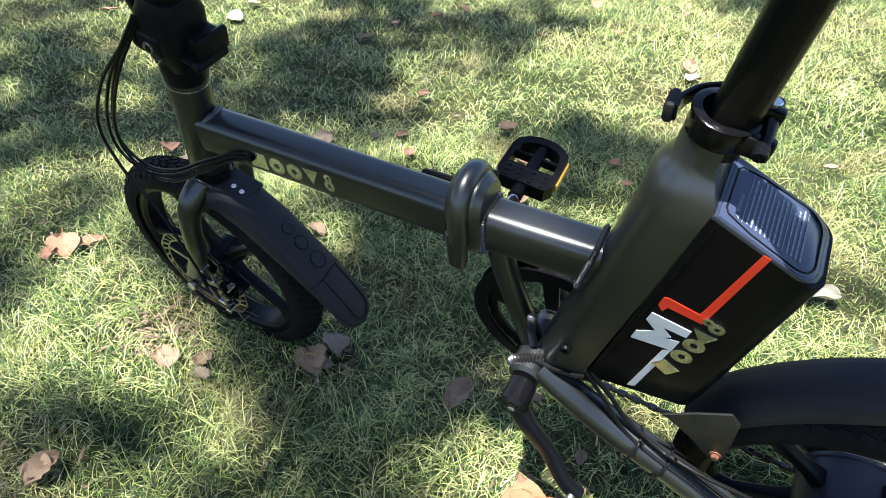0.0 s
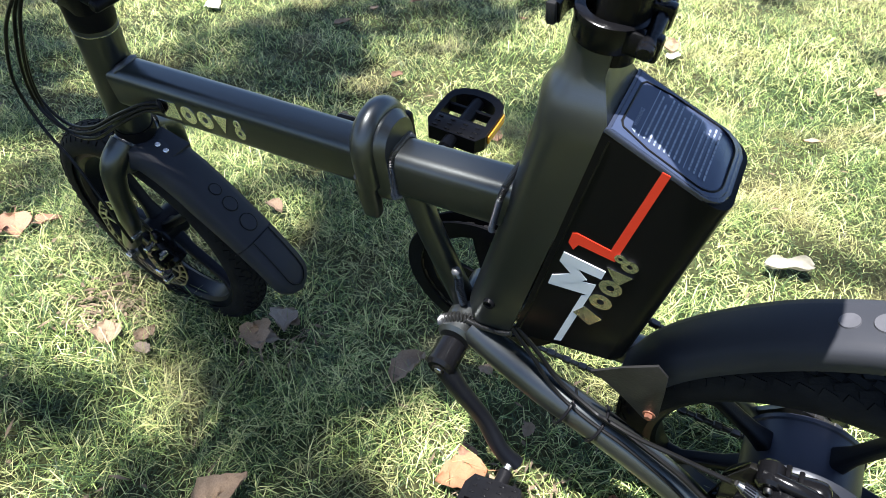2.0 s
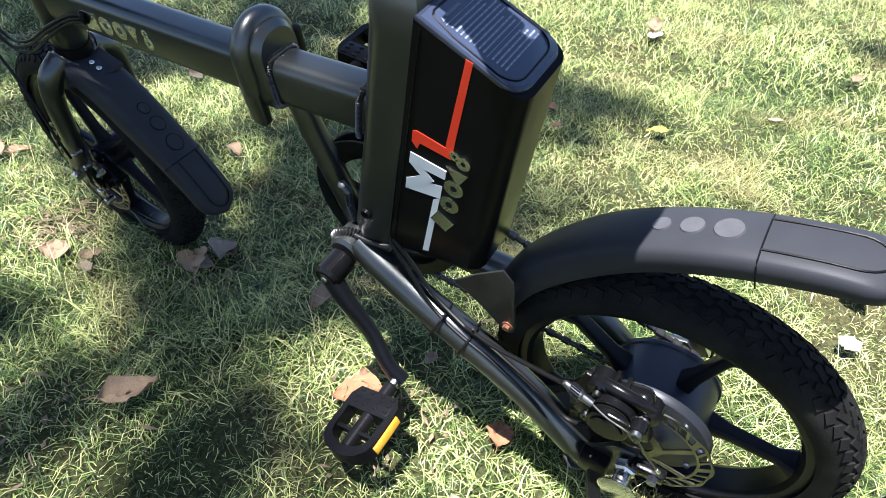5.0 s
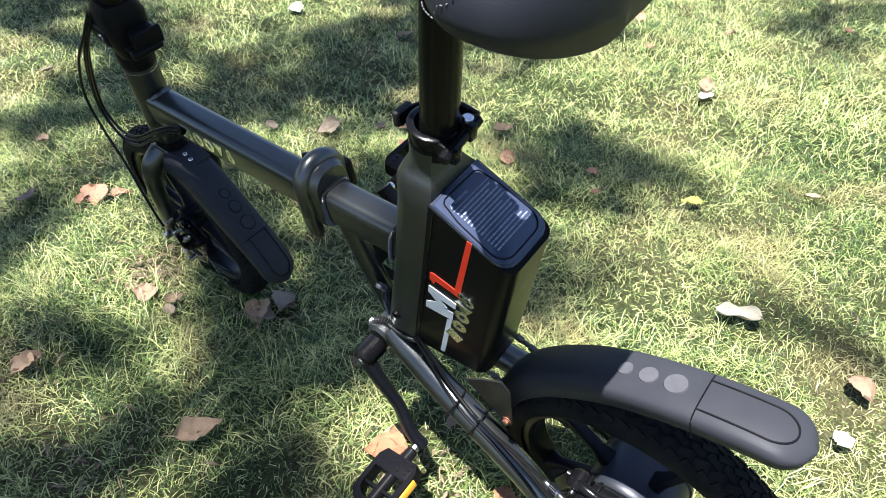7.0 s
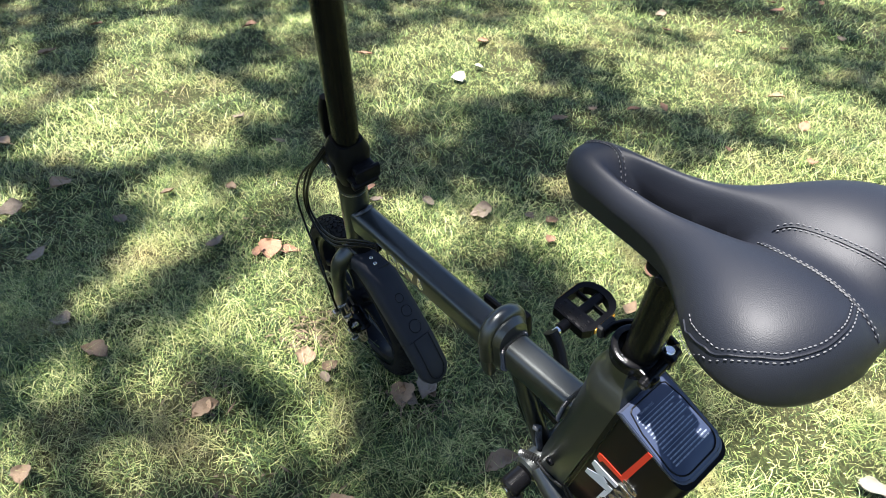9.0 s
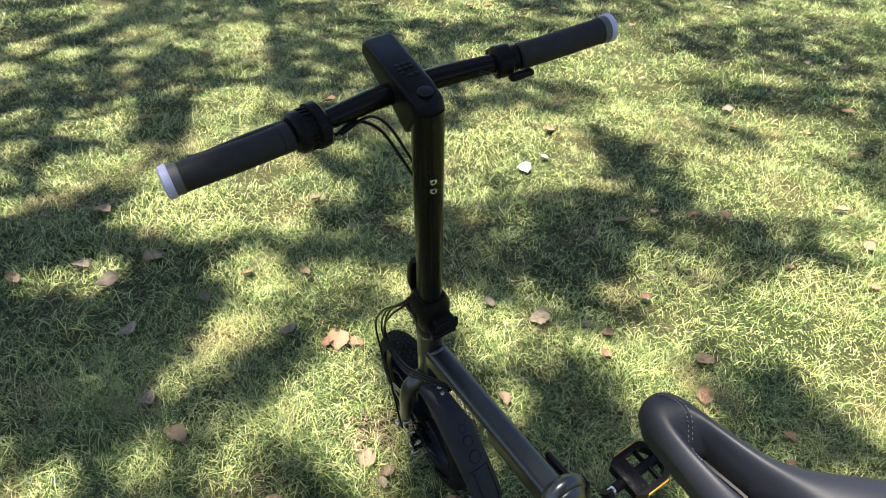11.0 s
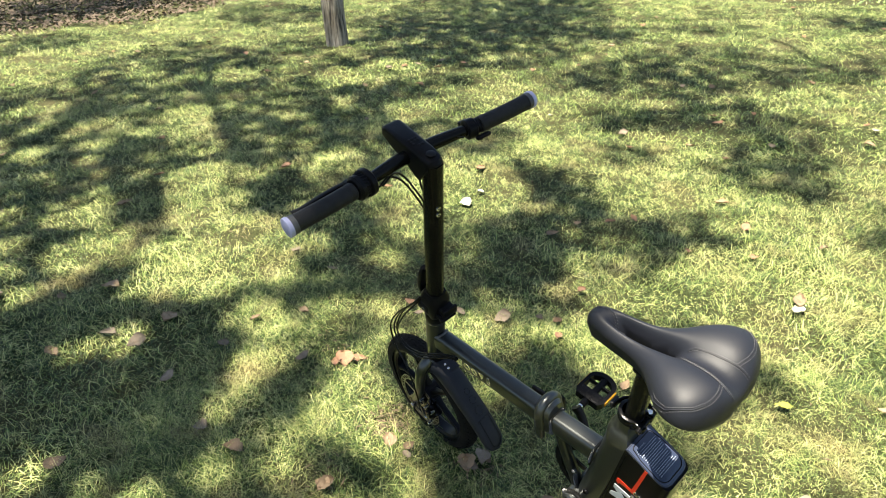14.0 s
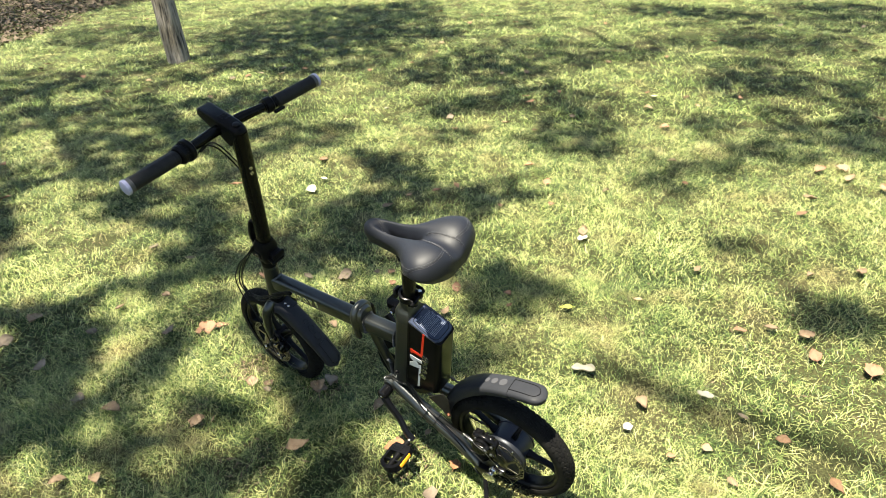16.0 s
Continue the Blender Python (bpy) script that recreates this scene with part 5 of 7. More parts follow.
def pedal_bm(c, s, tilt):
    """The pieces of a folding pedal: cage, centre block, axle, crossbars, reflector strips; s: side."""
    L0, L1, hw, th = 0.012, 0.097, 0.0365, 0.0095
    m = Matrix.Translation(c) @ Matrix.Rotation(tilt, 4, "Y") @ Matrix.Diagonal((1, s, 1, 1))
    out = [(-hw * 0.8, L0), (hw * 0.8, L0), (hw, L0 + 0.012), (hw, L1 - 0.026)] + [(hw * math.cos(radians(a)) * 1.0, L1 - 0.026 + 0.026 * math.sin(radians(a))) for a in (25, 50, 75, 105, 130, 155)] + [(-hw, L1 - 0.026), (-hw, L0 + 0.012)]
    inn = [(-hw + 0.0075, 0.040), (hw - 0.0075, 0.040), (hw - 0.0085, 0.05), (hw - 0.0085, L1 - 0.03)] + [((hw - 0.0085) * math.cos(radians(a)), L1 - 0.03 + 0.018 * math.sin(radians(a))) for a in (25, 50, 75, 105, 130, 155)] + [(-hw + 0.0085, L1 - 0.03), (-hw + 0.0085, 0.05)]
    cage = bmesh.new()
    lv = [[cage.verts.new((x, y, z)) for x, y in o] for o in (out, inn) for z in (-th, th)]
    n = len(out)
    for k in range(n):
        j = (k + 1) % n
        cage.faces.new((lv[0][k], lv[0][j], lv[1][j], lv[1][k]))
        cage.faces.new((lv[2][k], lv[3][k], lv[3][j], lv[2][j]))
        cage.faces.new((lv[1][k], lv[1][j], lv[3][j], lv[3][k]))
        cage.faces.new((lv[0][k], lv[2][k], lv[2][j], lv[0][j]))
    core = merge(rod((0, -0.006, 0), (0, L1 - 0.012, 0), 0.0085, 14, 0.002), box((0, 0.026, 0), (0.062, 0.026, 0.020), 0.003))
    bars = [box((0, y, 0), (2 * hw - 0.012, 0.0045, 0.012), 0.001) for y in (0.064,)]
    refl = [box((q * (hw + 0.0008), 0.052, 0), (0.003, 0.044, 0.011), 0.0008) for q in (-1, 1)]
    studs = merge(*[box((x, y, th + 0.0004), (0.0060, 0.0030, 0.0022), 0.0006) for x in (-0.0235, -0.0080, 0.0080, 0.0235) for y in (0.0165, 0.0245, 0.0325)])
    axle = rod((0, -0.018, 0), (0, 0.012, 0), 0.006, 12, 0.001)
    res = (("cage", cage, BLACK), ("core", core, BLACK), *[("crossbar", q, BLACK) for q in bars], *[("reflector", q, AMBER) for q in refl], ("studs", studs, BLACK), ("axle", axle, STEEL))
    for _, b, _ in res:
        bmesh.ops.transform(b, matrix=m, verts=b.verts)
    return res


def drive_parts():
    bb = Vector((0.0, 0, 0.214))
    ends = {-1: Vector((0.086, -0.099, 0.087)), 1: Vector((-0.080, 0.099, 0.342))}
    for s in (-1, 1):
        e = ends[s]
        d = e - bb
        arm = spline([(bb.x, s * 0.074, bb.z), (bb.x + d.x * 0.2, s * 0.078, bb.z + d.z * 0.25), (bb.x + d.x * 0.55, s * 0.080, bb.z + d.z * 0.62), (bb.x + d.x * 0.82, s * 0.090, bb.z + d.z * 0.88), (e.x + d.x * 0.04, s * 0.092, e.z + d.z * 0.04)])
        cr = part("crank", tube(arm, [0.0135, 0.0118, 0.0105, 0.0105, 0.0125], 14, rib=rounded(0.72, 1.0, 0.6, 4)), ALLOY_BLACK, bike, "black crank arm")
        part("crank_boss", merge(rod((bb.x, s * 0.046, bb.z), (bb.x, s * 0.083, bb.z), 0.0165, 26, 0.004)), GLOSS, cr)
        part("crank_bolt", rod((bb.x, s * 0.080, bb.z), (bb.x, s * 0.0845, bb.z), 0.0075, 18, 0.001), STEM_BLACK, cr)
        part("bolt_head", rod((bb.x, s * 0.0835, bb.z), (bb.x, s * 0.0855, bb.z), 0.0048, 6, 0.0006), STEEL, cr)
        ped = None
        for nm, b, mt in pedal_bm(Vector((e.x, s * 0.112, e.z)), s, -0.30 if s < 0 else 0.12):
            if ped is None:
                ped = part("pedal", b, mt, bike, "black folding pedal with amber reflectors", angle=30)
            else:
                part(nm, b, mt, ped, "amber reflector strip" if nm == "reflector" else "", angle=30)
    # chainring with a guard and windows, chain, rear sprocket
    y = 0.044
    ring = lathe([(0.074, y - 0.002), (0.090, y - 0.002), (0.090, y + 0.002), (0.074, y + 0.002), (0.074, y - 0.002)], (0, 0, bb.z), 60)
    arms = [prism([(bb.x + r * math.cos(a + o), bb.z + r * math.sin(a + o)) for r, o in ((0.015, -0.5), (0.076, -0.14), (0.076, 0.14), (0.015, 0.5))], y - 0.002, y + 0.002) for a in [2 * math.pi * k / 5 + 0.4 for k in range(5)]]
    cr = part("chainring", merge(ring, *arms), BLACK, bike, "black chainring with guard rings")
    part("chain_guard", lathe([(0.086, y - 0.010), (0.103, y - 0.010), (0.104, y - 0.0085), (0.103, y - 0.007), (0.086, y - 0.007), (0.086, y - 0.010)], (0, 0, bb.z), 72), BLACK, cr)
    part("chain_guard", lathe([(0.086, y + 0.007), (0.103, y + 0.007), (0.104, y + 0.0085), (0.103, y + 0.010), (0.086, y + 0.010), (0.086, y + 0.007)], (0, 0, bb.z), 72), BLACK, cr)
    rs = 0.044
    sp = part("sprocket", lathe([(0.0, y - 0.004), (0.026, y - 0.004), (0.044, y - 0.0015), (0.044, y + 0.0015), (0.026, y + 0.008), (0.0, y + 0.008)], (REAR[0], 0, REAR[1]), 36), CHAIN, bike, "small steel sprocket")
    part("tensioner", merge(box((REAR[0] + 0.012, 0.062, REAR[1] + 0.05), (0.016, 0.01, 0.06), 0.003, m=Matrix.Rotation(-0.5, 4, "Y")), rod((REAR[0] + 0.03, 0.05, REAR[1] + 0.075), (REAR[0] + 0.03, 0.07, REAR[1] + 0.075), 0.012, 16, 0.002)), STEEL, sp)
    loop = []
    c0, c1 = Vector((0, y, bb.z)), Vector((REAR[0], y, REAR[1]))
    ang = math.atan2(c1.z - c0.z, c1.x - c0.x)
    off = math.asin((0.090 - rs) / (c1 - c0).length)
    a0, a1 = ang + math.pi / 2 - off, ang - math.pi / 2 + off
    for k in range(40):
        a = a0 + (2 * math.pi - (a0 - a1)) * k / 39
        loop.append(c0 + Vector((math.cos(a), 0, math.sin(a))) * 0.0905)
    for k in range(12):
        a = a1 + (a0 - a1) * k / 11
        loop.append(c1 + Vector((math.cos(a), 0, math.sin(a))) * (rs + 0.001))
    loop.append(loop[0])
    links = bmesh.new()
    acc, step, i = 0.0, 0.0127 / 2, 0
    for a, b in zip(loop, loop[1:]):
        ln = (b - a).length
        while acc < ln:
            p = a + (b - a) * (acc / ln)
            d = (b - a).normalized()
            m = Matrix((d, Vector((0, 1, 0)), Vector((d.z, 0, -d.x)))).transposed().to_4x4()
            m.translation = p
            wide = 0.0078 if i % 2 else 0.0052
            bmesh.ops.create_cube(links, size=1, matrix=m @ Matrix.Diagonal((0.0105, wide, 0.0072 if i % 2 else 0.006, 1)))
            acc += step * 1.6
            i += 1
        acc -= ln
    bmesh.ops.bevel(links, geom=links.edges[:], offset=0.0012, segments=1, affect="EDGES")
    tagged(part("chain", links, CHAIN, bike, "oily roller chain"), kind="stuff")
    # rear caliper, cable, axle nuts
    tilt = Matrix.Rotation(-0.25, 4, "Y")
    cal = part("rear_brake_caliper", merge(box((0.340, -0.066, 0.229), (0.056, 0.022, 0.030), 0.009, 3, m=tilt), rod((0.3185, -0.056, 0.240), (0.3185, -0.080, 0.240), 0.0115, 20, 0.003), rod((0.3630, -0.056, 0.226), (0.3630, -0.078, 0.226), 0.0125, 20, 0.003),
                                           box((0.318, -0.080, 0.212), (0.026, 0.013, 0.036), 0.005, 2, m=Matrix.Rotation(0.5, 4, "Y")), box((0.362, -0.076, 0.210), (0.017, 0.015, 0.040), 0.006, 2, m=tilt), tube(spline([(0.312, -0.070, 0.244), (0.333, -0.074, 0.2475), (0.352, -0.074, 0.2440), (0.366, -0.070, 0.2340)]), 0.0062, 12)), GLOSS, bike, "black cable disc-brake caliper")
    for k in range(3):
        part("caliper_fin", box((0.330 + 0.011 * k, -0.066, 0.2455 - 0.003 * k), (0.0045, 0.020, 0.010), 0.0015, 2, m=tilt), GLOSS, cal)
    part("caliper_mount", prism([(0.288, 0.104), (0.322, 0.094), (0.346, 0.118), (0.352, 0.160), (0.350, 0.205), (0.345, 0.232), (0.302, 0.236), (0.287, 0.196), (0.294, 0.150)], -0.066, -0.0585, 0.002), STEM_BLACK, cal)
    for y0, y1, r in ((-0.074, -0.088, 0.0205), (-0.088, -0.091, 0.0180), (-0.091, -0.1005, 0.0195), (-0.1005, -0.103, 0.0150)):
        part("caliper_ring", rod((0.336, y0, 0.224), (0.336, y1, 0.224), r, 28, 0.0012), STEM_BLACK if r < 0.0195 else GLOSS, cal)
    part("caliper_arm", merge(box((0.350, -0.099, 0.241), (0.034, 0.005, 0.012), 0.002, 2, m=Matrix.Rotation(0.15, 4, "Y")), rod((0.3620, -0.092, 0.246), (0.3620, -0.104, 0.246), 0.0075, 18, 0.0015)), GLOSS, cal)
    for x, y, z, r in ((0.3620, -0.1035, 0.246, 0.0058), (0.3630, -0.078, 0.226, 0.0048), (0.362, -0.083, 0.200, 0.0042), (0.314, -0.086, 0.204, 0.0048), (0.3185, -0.080, 0.240, 0.0035)):
        part("caliper_bolt", rod((x, y, z), (x, y - 0.005, z), r, 14, 0.0008), DULL_STEEL, cal)
        part("bolt_socket", rod((x, y - 0.0046, z), (x, y - 0.0054, z), r * 0.55, 6), GLOSS, cal)
    part("cable_adjuster", tube([(0.2925, -0.0935, 0.2545), (0.2965, -0.094, 0.2530), (0.298, -0.094, 0.2525), (0.308, -0.095, 0.2490), (0.310, -0.095, 0.2483), (0.320, -0.096, 0.2455)], [0.0030, 0.0036, 0.0050, 0.0053, 0.0040, 0.0038], 16), DULL_STEEL, cal)
    part("adjuster_ribs", merge(*[rod(Vector((0.2985, -0.094, 0.2525)) + Vector((0.02 * math.sin(a), math.cos(a), math.sin(a))) * 0.0051, Vector((0.3075, -0.095, 0.2492)) + Vector((0.02 * math.sin(a), math.cos(a), math.sin(a))) * 0.0054, 0.0007, 5) for a in [math.pi * k / 7 for k in range(14)]]), GLOSS, cal)
    part("brake_wire", tube(spline([(0.318, -0.096, 0.246), (0.336, -0.1035, 0.2475), (0.354, -0.1065, 0.247), (0.3665, -0.1065, 0.2370), (0.376, -0.104, 0.216), (0.388, -0.100, 0.192)]), 0.0010, 6), DULL_STEEL, cal)
    part("wire_end", rod((0.3865, -0.1002, 0.1938), (0.3905, -0.0995, 0.1885), 0.0019, 8, 0.0004), STEEL, cal)
    part("brake_hose", tube(spline([(0.2925, -0.0930, 0.2540), (0.2855, -0.089, 0.2440), (0.2444, -0.075, 0.2210), (0.205, -0.066, 0.2080), (0.1737, -0.0585, 0.2040), (0.1602, -0.055, 0.2035), (0.120, -0.0455, 0.2190), (0.0945, -0.040, 0.2472), (0.07, -0.036, 0.272)]), 0.0025, 8), CABLE, cal)
    for s in (-1, 1):
        nut = part("axle_nut", rod((REAR[0], s * 0.078, REAR[1]), (REAR[0], s * 0.090, REAR[1]), 0.0115, 6, 0.002), STEEL, bike, "bright steel axle nut")
        part("axle_end", rod((REAR[0], s * 0.088, REAR[1]), (REAR[0], s * 0.108, REAR[1]), 0.0082, 16, 0.001), STEEL, nut)
        if s < 0:
            part("axle_cap", lathe([(0.0, -0.1120), (0.017, -0.1110), (0.0195, -0.1095), (0.0190, -0.1080), (0.0, -0.1075)], (REAR[0], 0, REAR[1]), 32), STEEL, nut, "bright round axle cap")
        tab = part("tab_washer", box((REAR[0] + 0.020, s * 0.080, REAR[1] + 0.010), (0.032, 0.012, 0.016), 0.003, 2), GLOSS, nut, "black chain adjuster block")
        part("tab_bolt", rod((REAR[0] + 0.026, s * 0.082, REAR[1] + 0.012), (REAR[0] + 0.026, s * 0.093, REAR[1] + 0.012), 0.0052, 6, 0.0008), DULL_STEEL, tab)


drive_parts()


# ---- trees: the one in view and two unseen ones added to shade the lawn ----
def tree(name, base, lean, girth, top, clumps, seed, label, streaks=(), bushy=0, high=8.0, slim=1.0):
    rng = random.Random(seed)
    root = new(name)
    root.matrix_world = Matrix.Translation(base)
    tagged(root, label, "tree")
    b = Vector(base)
    crownbase = Vector((lean[0] * top, lean[1] * top, top))
    trunk_pts = spline([(0, 0, -0.15), (lean[0] * 0.25, lean[1] * 0.25, 0.25), (lean[0] * 0.5 * top, lean[1] * 0.5 * top, top * 0.5), tuple(crownbase)], 8)
    bm = tube(trunk_pts, [girth * 1.35, girth * 1.05, girth * 0.92, girth * 0.85, girth * 0.7], 28, up=(1, 0, 0))
    for v in bm.verts:
        k = 1 + 0.06 * noise.noise(Vector((v.co.x * 14, v.co.y * 14, v.co.z * 3))) + 0.03 * noise.noise(v.co * 30)
        ax = Vector((lean[0] * v.co.z, lean[1] * v.co.z, v.co.z))
        v.co = ax + (v.co - ax) * k
    part("trunk", bm, BARK, root, "pale grey weathered bark", angle=80)
    verts, faces = [], []
    nodes = [crownbase]
    # the crown's heart round the top of the trunk
    heart = []
    for k in range(16 + bushy):
        a, d = rng.uniform(0, 6.283), rng.uniform(0.3, 1.5) if k < 16 else math.sqrt(rng.random()) * 2.3
        z = top + rng.uniform(0.5, 3.2) if k < 16 else rng.uniform(2.4, top + 2.0)
        heart.append((b.x + crownbase.x + d * math.cos(a), b.y + crownbase.y + d * math.sin(a), z, rng.uniform(0.22, 0.4) if k < 16 else rng.uniform(0.35, 0.55), 1.0 if k < 16 else 0.4))
    clumps = list(clumps) + heart
    for line in streaks:          # long bare boughs
        k = SUN.xy / SUN.z
        far_end = [Vector((x + k.x * (high + 0.1 * i), y + k.y * (high + 0.1 * i), high + 0.1 * i)) - b for i, (x, y) in enumerate(line)]
        part("limb", tube(spline([tuple(crownbase), tuple(crownbase.lerp(far_end[0], 0.5) + Vector((0, 0, 0.6)))] + [tuple(p) for p in far_end], 6), [q * slim for q in (0.045, 0.035, 0.028, 0.022, 0.012)], 8, up=(1, 0.2, 0)), BARK, root, angle=80)
        nodes += far_end
    for cx, cy, cz, r, full in sorted(clumps, key=lambda q: (Vector(q[:2]) - b.xy - crownbase.xy).length):
        c = Vector((cx, cy, cz)) - b
        if full == 1.0:
            home = min(nodes, key=lambda q: (q - c).length + 0.25 * (q - crownbase).length)
            mid = home.lerp(c, 0.5) + Vector((rng.uniform(-0.2, 0.2), rng.uniform(-0.2, 0.2), 0.1))
            thick = 0.05 if home is crownbase else 0.009
            part("limb", tube(spline([tuple(home), tuple(mid), tuple(c)], 6), [thick, thick * 0.6, 0.006], 7, up=(1, 0.2, 0)), BARK, root, angle=80)
            nodes.append(c)
        reach = r * 1.12 + 0.02
        wide = reach * 1.5
        for _ in range(int(560 * full * math.pi * reach * reach)):
            turn_, d = rng.uniform(0, 6.283), math.sqrt(rng.random()) * (reach if rng.random() < 0.82 else wide)
            lift = rng.gauss(0, 0.12 + 0.3 * r)
            p = c + Vector((d * math.cos(turn_) + SUN.x / SUN.z * lift, d * math.sin(turn_) + SUN.y / SUN.z * lift, lift))
            q = p + b
            sx, sy = q.x - SUN.x / SUN.z * q.z, q.y - SUN.y / SUN.z * q.z
            if any((sx - g[0]) ** 2 + (sy - g[1]) ** 2 < (g[2] * 1.15 + 0.02) ** 2 for g in SUNLIT):
                continue
            if noise.noise(Vector((sx * 6.5, sy * 6.5, 7.0))) > 0.26:          # small chinks
                continue
            a, tl = rng.uniform(0, 6.283), rng.uniform(-0.6, 0.6)
            u = Vector((math.cos(a), math.sin(a), tl * 0.5)).normalized()
            v = Vector((-math.sin(a), math.cos(a), tl)).normalized()
            s = rng.uniform(0.034, 0.064)
            i = len(verts)
            verts += [p - u * s, p - u * s * 0.2 + v * s * 0.5, p + u * s, p - u * s * 0.2 - v * s * 0.5, p + u * s * 0.35 + v * s * 0.42, p + u * s * 0.35 - v * s * 0.42]
            faces += [(i, i + 3, i + 1), (i + 1, i + 3, i + 5, i + 4), (i + 4, i + 5, i + 2)]
    me = bpy.data.meshes.new("crown")
    me.from_pydata([tuple(v) for v in verts], [], faces)
    me.materials.append(CROWN_LEAF)
    cr = new("crown", me)
    cr.parent = root
    tagged(cr, "loose green leaf clumps with gaps")
    return root


# where the shade of the boughs falls on the lawn: place and breadth
SHADE_LITTER = ((-6.6, 7.2, 0.6), (-7.3, 5.4, 0.6), (-7.6, 6.4, 0.7), (-6.3, 8.8, 0.6), (-8.2, 7.6, 0.7), (-6.9, 6.2, 0.4), (-7.6, 8.6, 0.6), (-6.0, 4.3, 0.4))
SHADE_FAR_A = ((-1.49, 5.62, 0.7), (0.44, 5.44, 0.59), (-4.52, 6.46, 0.57), (-2.74, 6.46, 0.56), (-2.77, 7.52, 0.5), (-1.85, 7.46, 0.5), (-1.32, 8.04, 0.49), (-1.18, 7.27, 0.49), (-0.07, 4.88, 0.45), (4.12, 7.53, 0.4), (3.83, 6.79, 0.4), (-3.94, 3.1, 0.38), (-2.03, 5.97, 0.36), (-1.6, 6.37, 0.36), (2.75, 6.25, 0.33), (-1.98, 5.15, 0.32), (2.6, 7.51, 0.32), (2.95, 5.68, 0.3), (3.07, 7.16, 0.3), (2.35, 4.95, 0.29), (2.22, 4.49, 0.29), (1.92, 7.91, 0.29), (-3.38, 5.11, 0.28), (-1.82, 3.88, 0.28), (-2.36, 3.94, 0.27), (1.99, 7.6, 0.27), (2.44, 7.57, 0.27), (1.39, 5.51, 0.25), (3.7, 7.87, 0.25), (4.14, 7.83, 0.25))
SHADE_FAR_B = ((-0.95, 3.09, 0.24), (3.36, 5.83, 0.24), (-3.28, 3.31, 0.23), (-2.49, 3.39, 0.22), (-2.21, 3.01, 0.22), (-2.08, 3.78, 0.22), (-0.55, 4.59, 0.22), (0.47, 4.33, 0.22), (0.46, 3.97, 0.22), (0.84, 3.93, 0.22), (0.8, 3.43, 0.22), (1.83, 5.91, 0.22), (-1.61, 4.3, 0.21), (0.61, 3.16, 0.2), (2.23, 6.84, 0.2), (-3.97, 4.11, 0.19), (-3.65, 4.12, 0.19), (0.27, 6.95, 0.19), (-0.18, 3.76, 0.18), (0.12, 3.83, 0.18), (-0.49, 6.52, 0.18), (-0.46, 6.24, 0.18), (-3.58, 4.29, 0.17), (-3.31, 4.3, 0.17), (-1.44, 3.54, 0.17), (-1.32, 3.22, 0.17), (1.66, 3.47, 0.16), (-1.98, 3.28, 0.14), (-1.84, 3.05, 0.14), (2.51, 6.03, 0.14))
SHADE_FAR_C = ((2.45, 5.81, 0.14), (-0.05, 3.19, 0.13), (-3.34, 3.87, 0.12), (-3.19, 3.69, 0.12), (-3.04, 3.51, 0.12), (-2.89, 3.33, 0.12), (3.45, 5.1, 0.12), (3.35, 4.88, 0.12), (3.26, 4.66, 0.12), (2.06, 4.44, 0.11), (0.93, 3.2, 0.09), (0.92, 3.05, 0.09), (1.66, 3.04, 0.08))
SHADE_LEFT_A = ((-0.57, 1.85, 0.24), (-3.6, 2.44, 0.21), (-2.86, 2.08, 0.18), (-1.84, 2.66, 0.18), (-0.33, 2.58, 0.18), (-0.28, 2.28, 0.18), (-3.88, 1.9, 0.17), (-0.39, 1.76, 0.17), (-4.07, 2.22, 0.16), (-3.89, 2.38, 0.16), (-3.01, 1.37, 0.16), (-2.59, 1.11, 0.15), (-0.49, 2.76, 0.15), (0.38, 1.26, 0.14), (-1.1, 2.84, 0.14), (-1.22, 1.86, 0.14), (-1.09, 1.66, 0.14), (-1.56, 0.81, 0.14), (-0.09, 2.19, 0.14), (-0.58, 1.5, 0.13), (-0.35, 1.52, 0.13), (-0.2, 1.5, 0.12), (-2.07, 0.94, 0.12), (-0.64, 1.53, 0.12), (-1.25, 0.8, 0.12), (0.31, 1.45, 0.11), (-3.34, 1.76, 0.11), (-3.2, 1.87, 0.11), (-1.97, 2.42, 0.11), (-1.85, 2.27, 0.11))
SHADE_LEFT_B = ((-1.73, 2.12, 0.11), (-1.74, 0.77, 0.11), (-0.93, 1.5, 0.11), (-1.31, 0.42, 0.11), (-0.23, 1.72, 0.11), (-0.42, 2.07, 0.11), (-0.28, 2.65, 0.11), (-0.1, 1.86, 0.11), (-0.38, 2.11, 0.11), (-0.34, 1.92, 0.11), (-2.99, 2.49, 0.1), (-2.83, 2.35, 0.1), (-1.16, 1.53, 0.1), (-1.15, 1.26, 0.1), (-1.86, 1.14, 0.1), (-2.02, 0.75, 0.1), (-1.63, 0.93, 0.1), (-2.39, 1.29, 0.09), (-2.62, 1.85, 0.09), (-2.48, 2.9, 0.09), (-2.35, 2.75, 0.09), (-2.23, 2.59, 0.09), (-1.35, 0.79, 0.09), (-1.49, 0.63, 0.09), (-1.57, 0.49, 0.09), (-1.08, 1.23, 0.09), (-0.96, 1.3, 0.09), (-0.4, 2.46, 0.09), (-0.07, 1.79, 0.09), (-1.05, 0.43, 0.09))
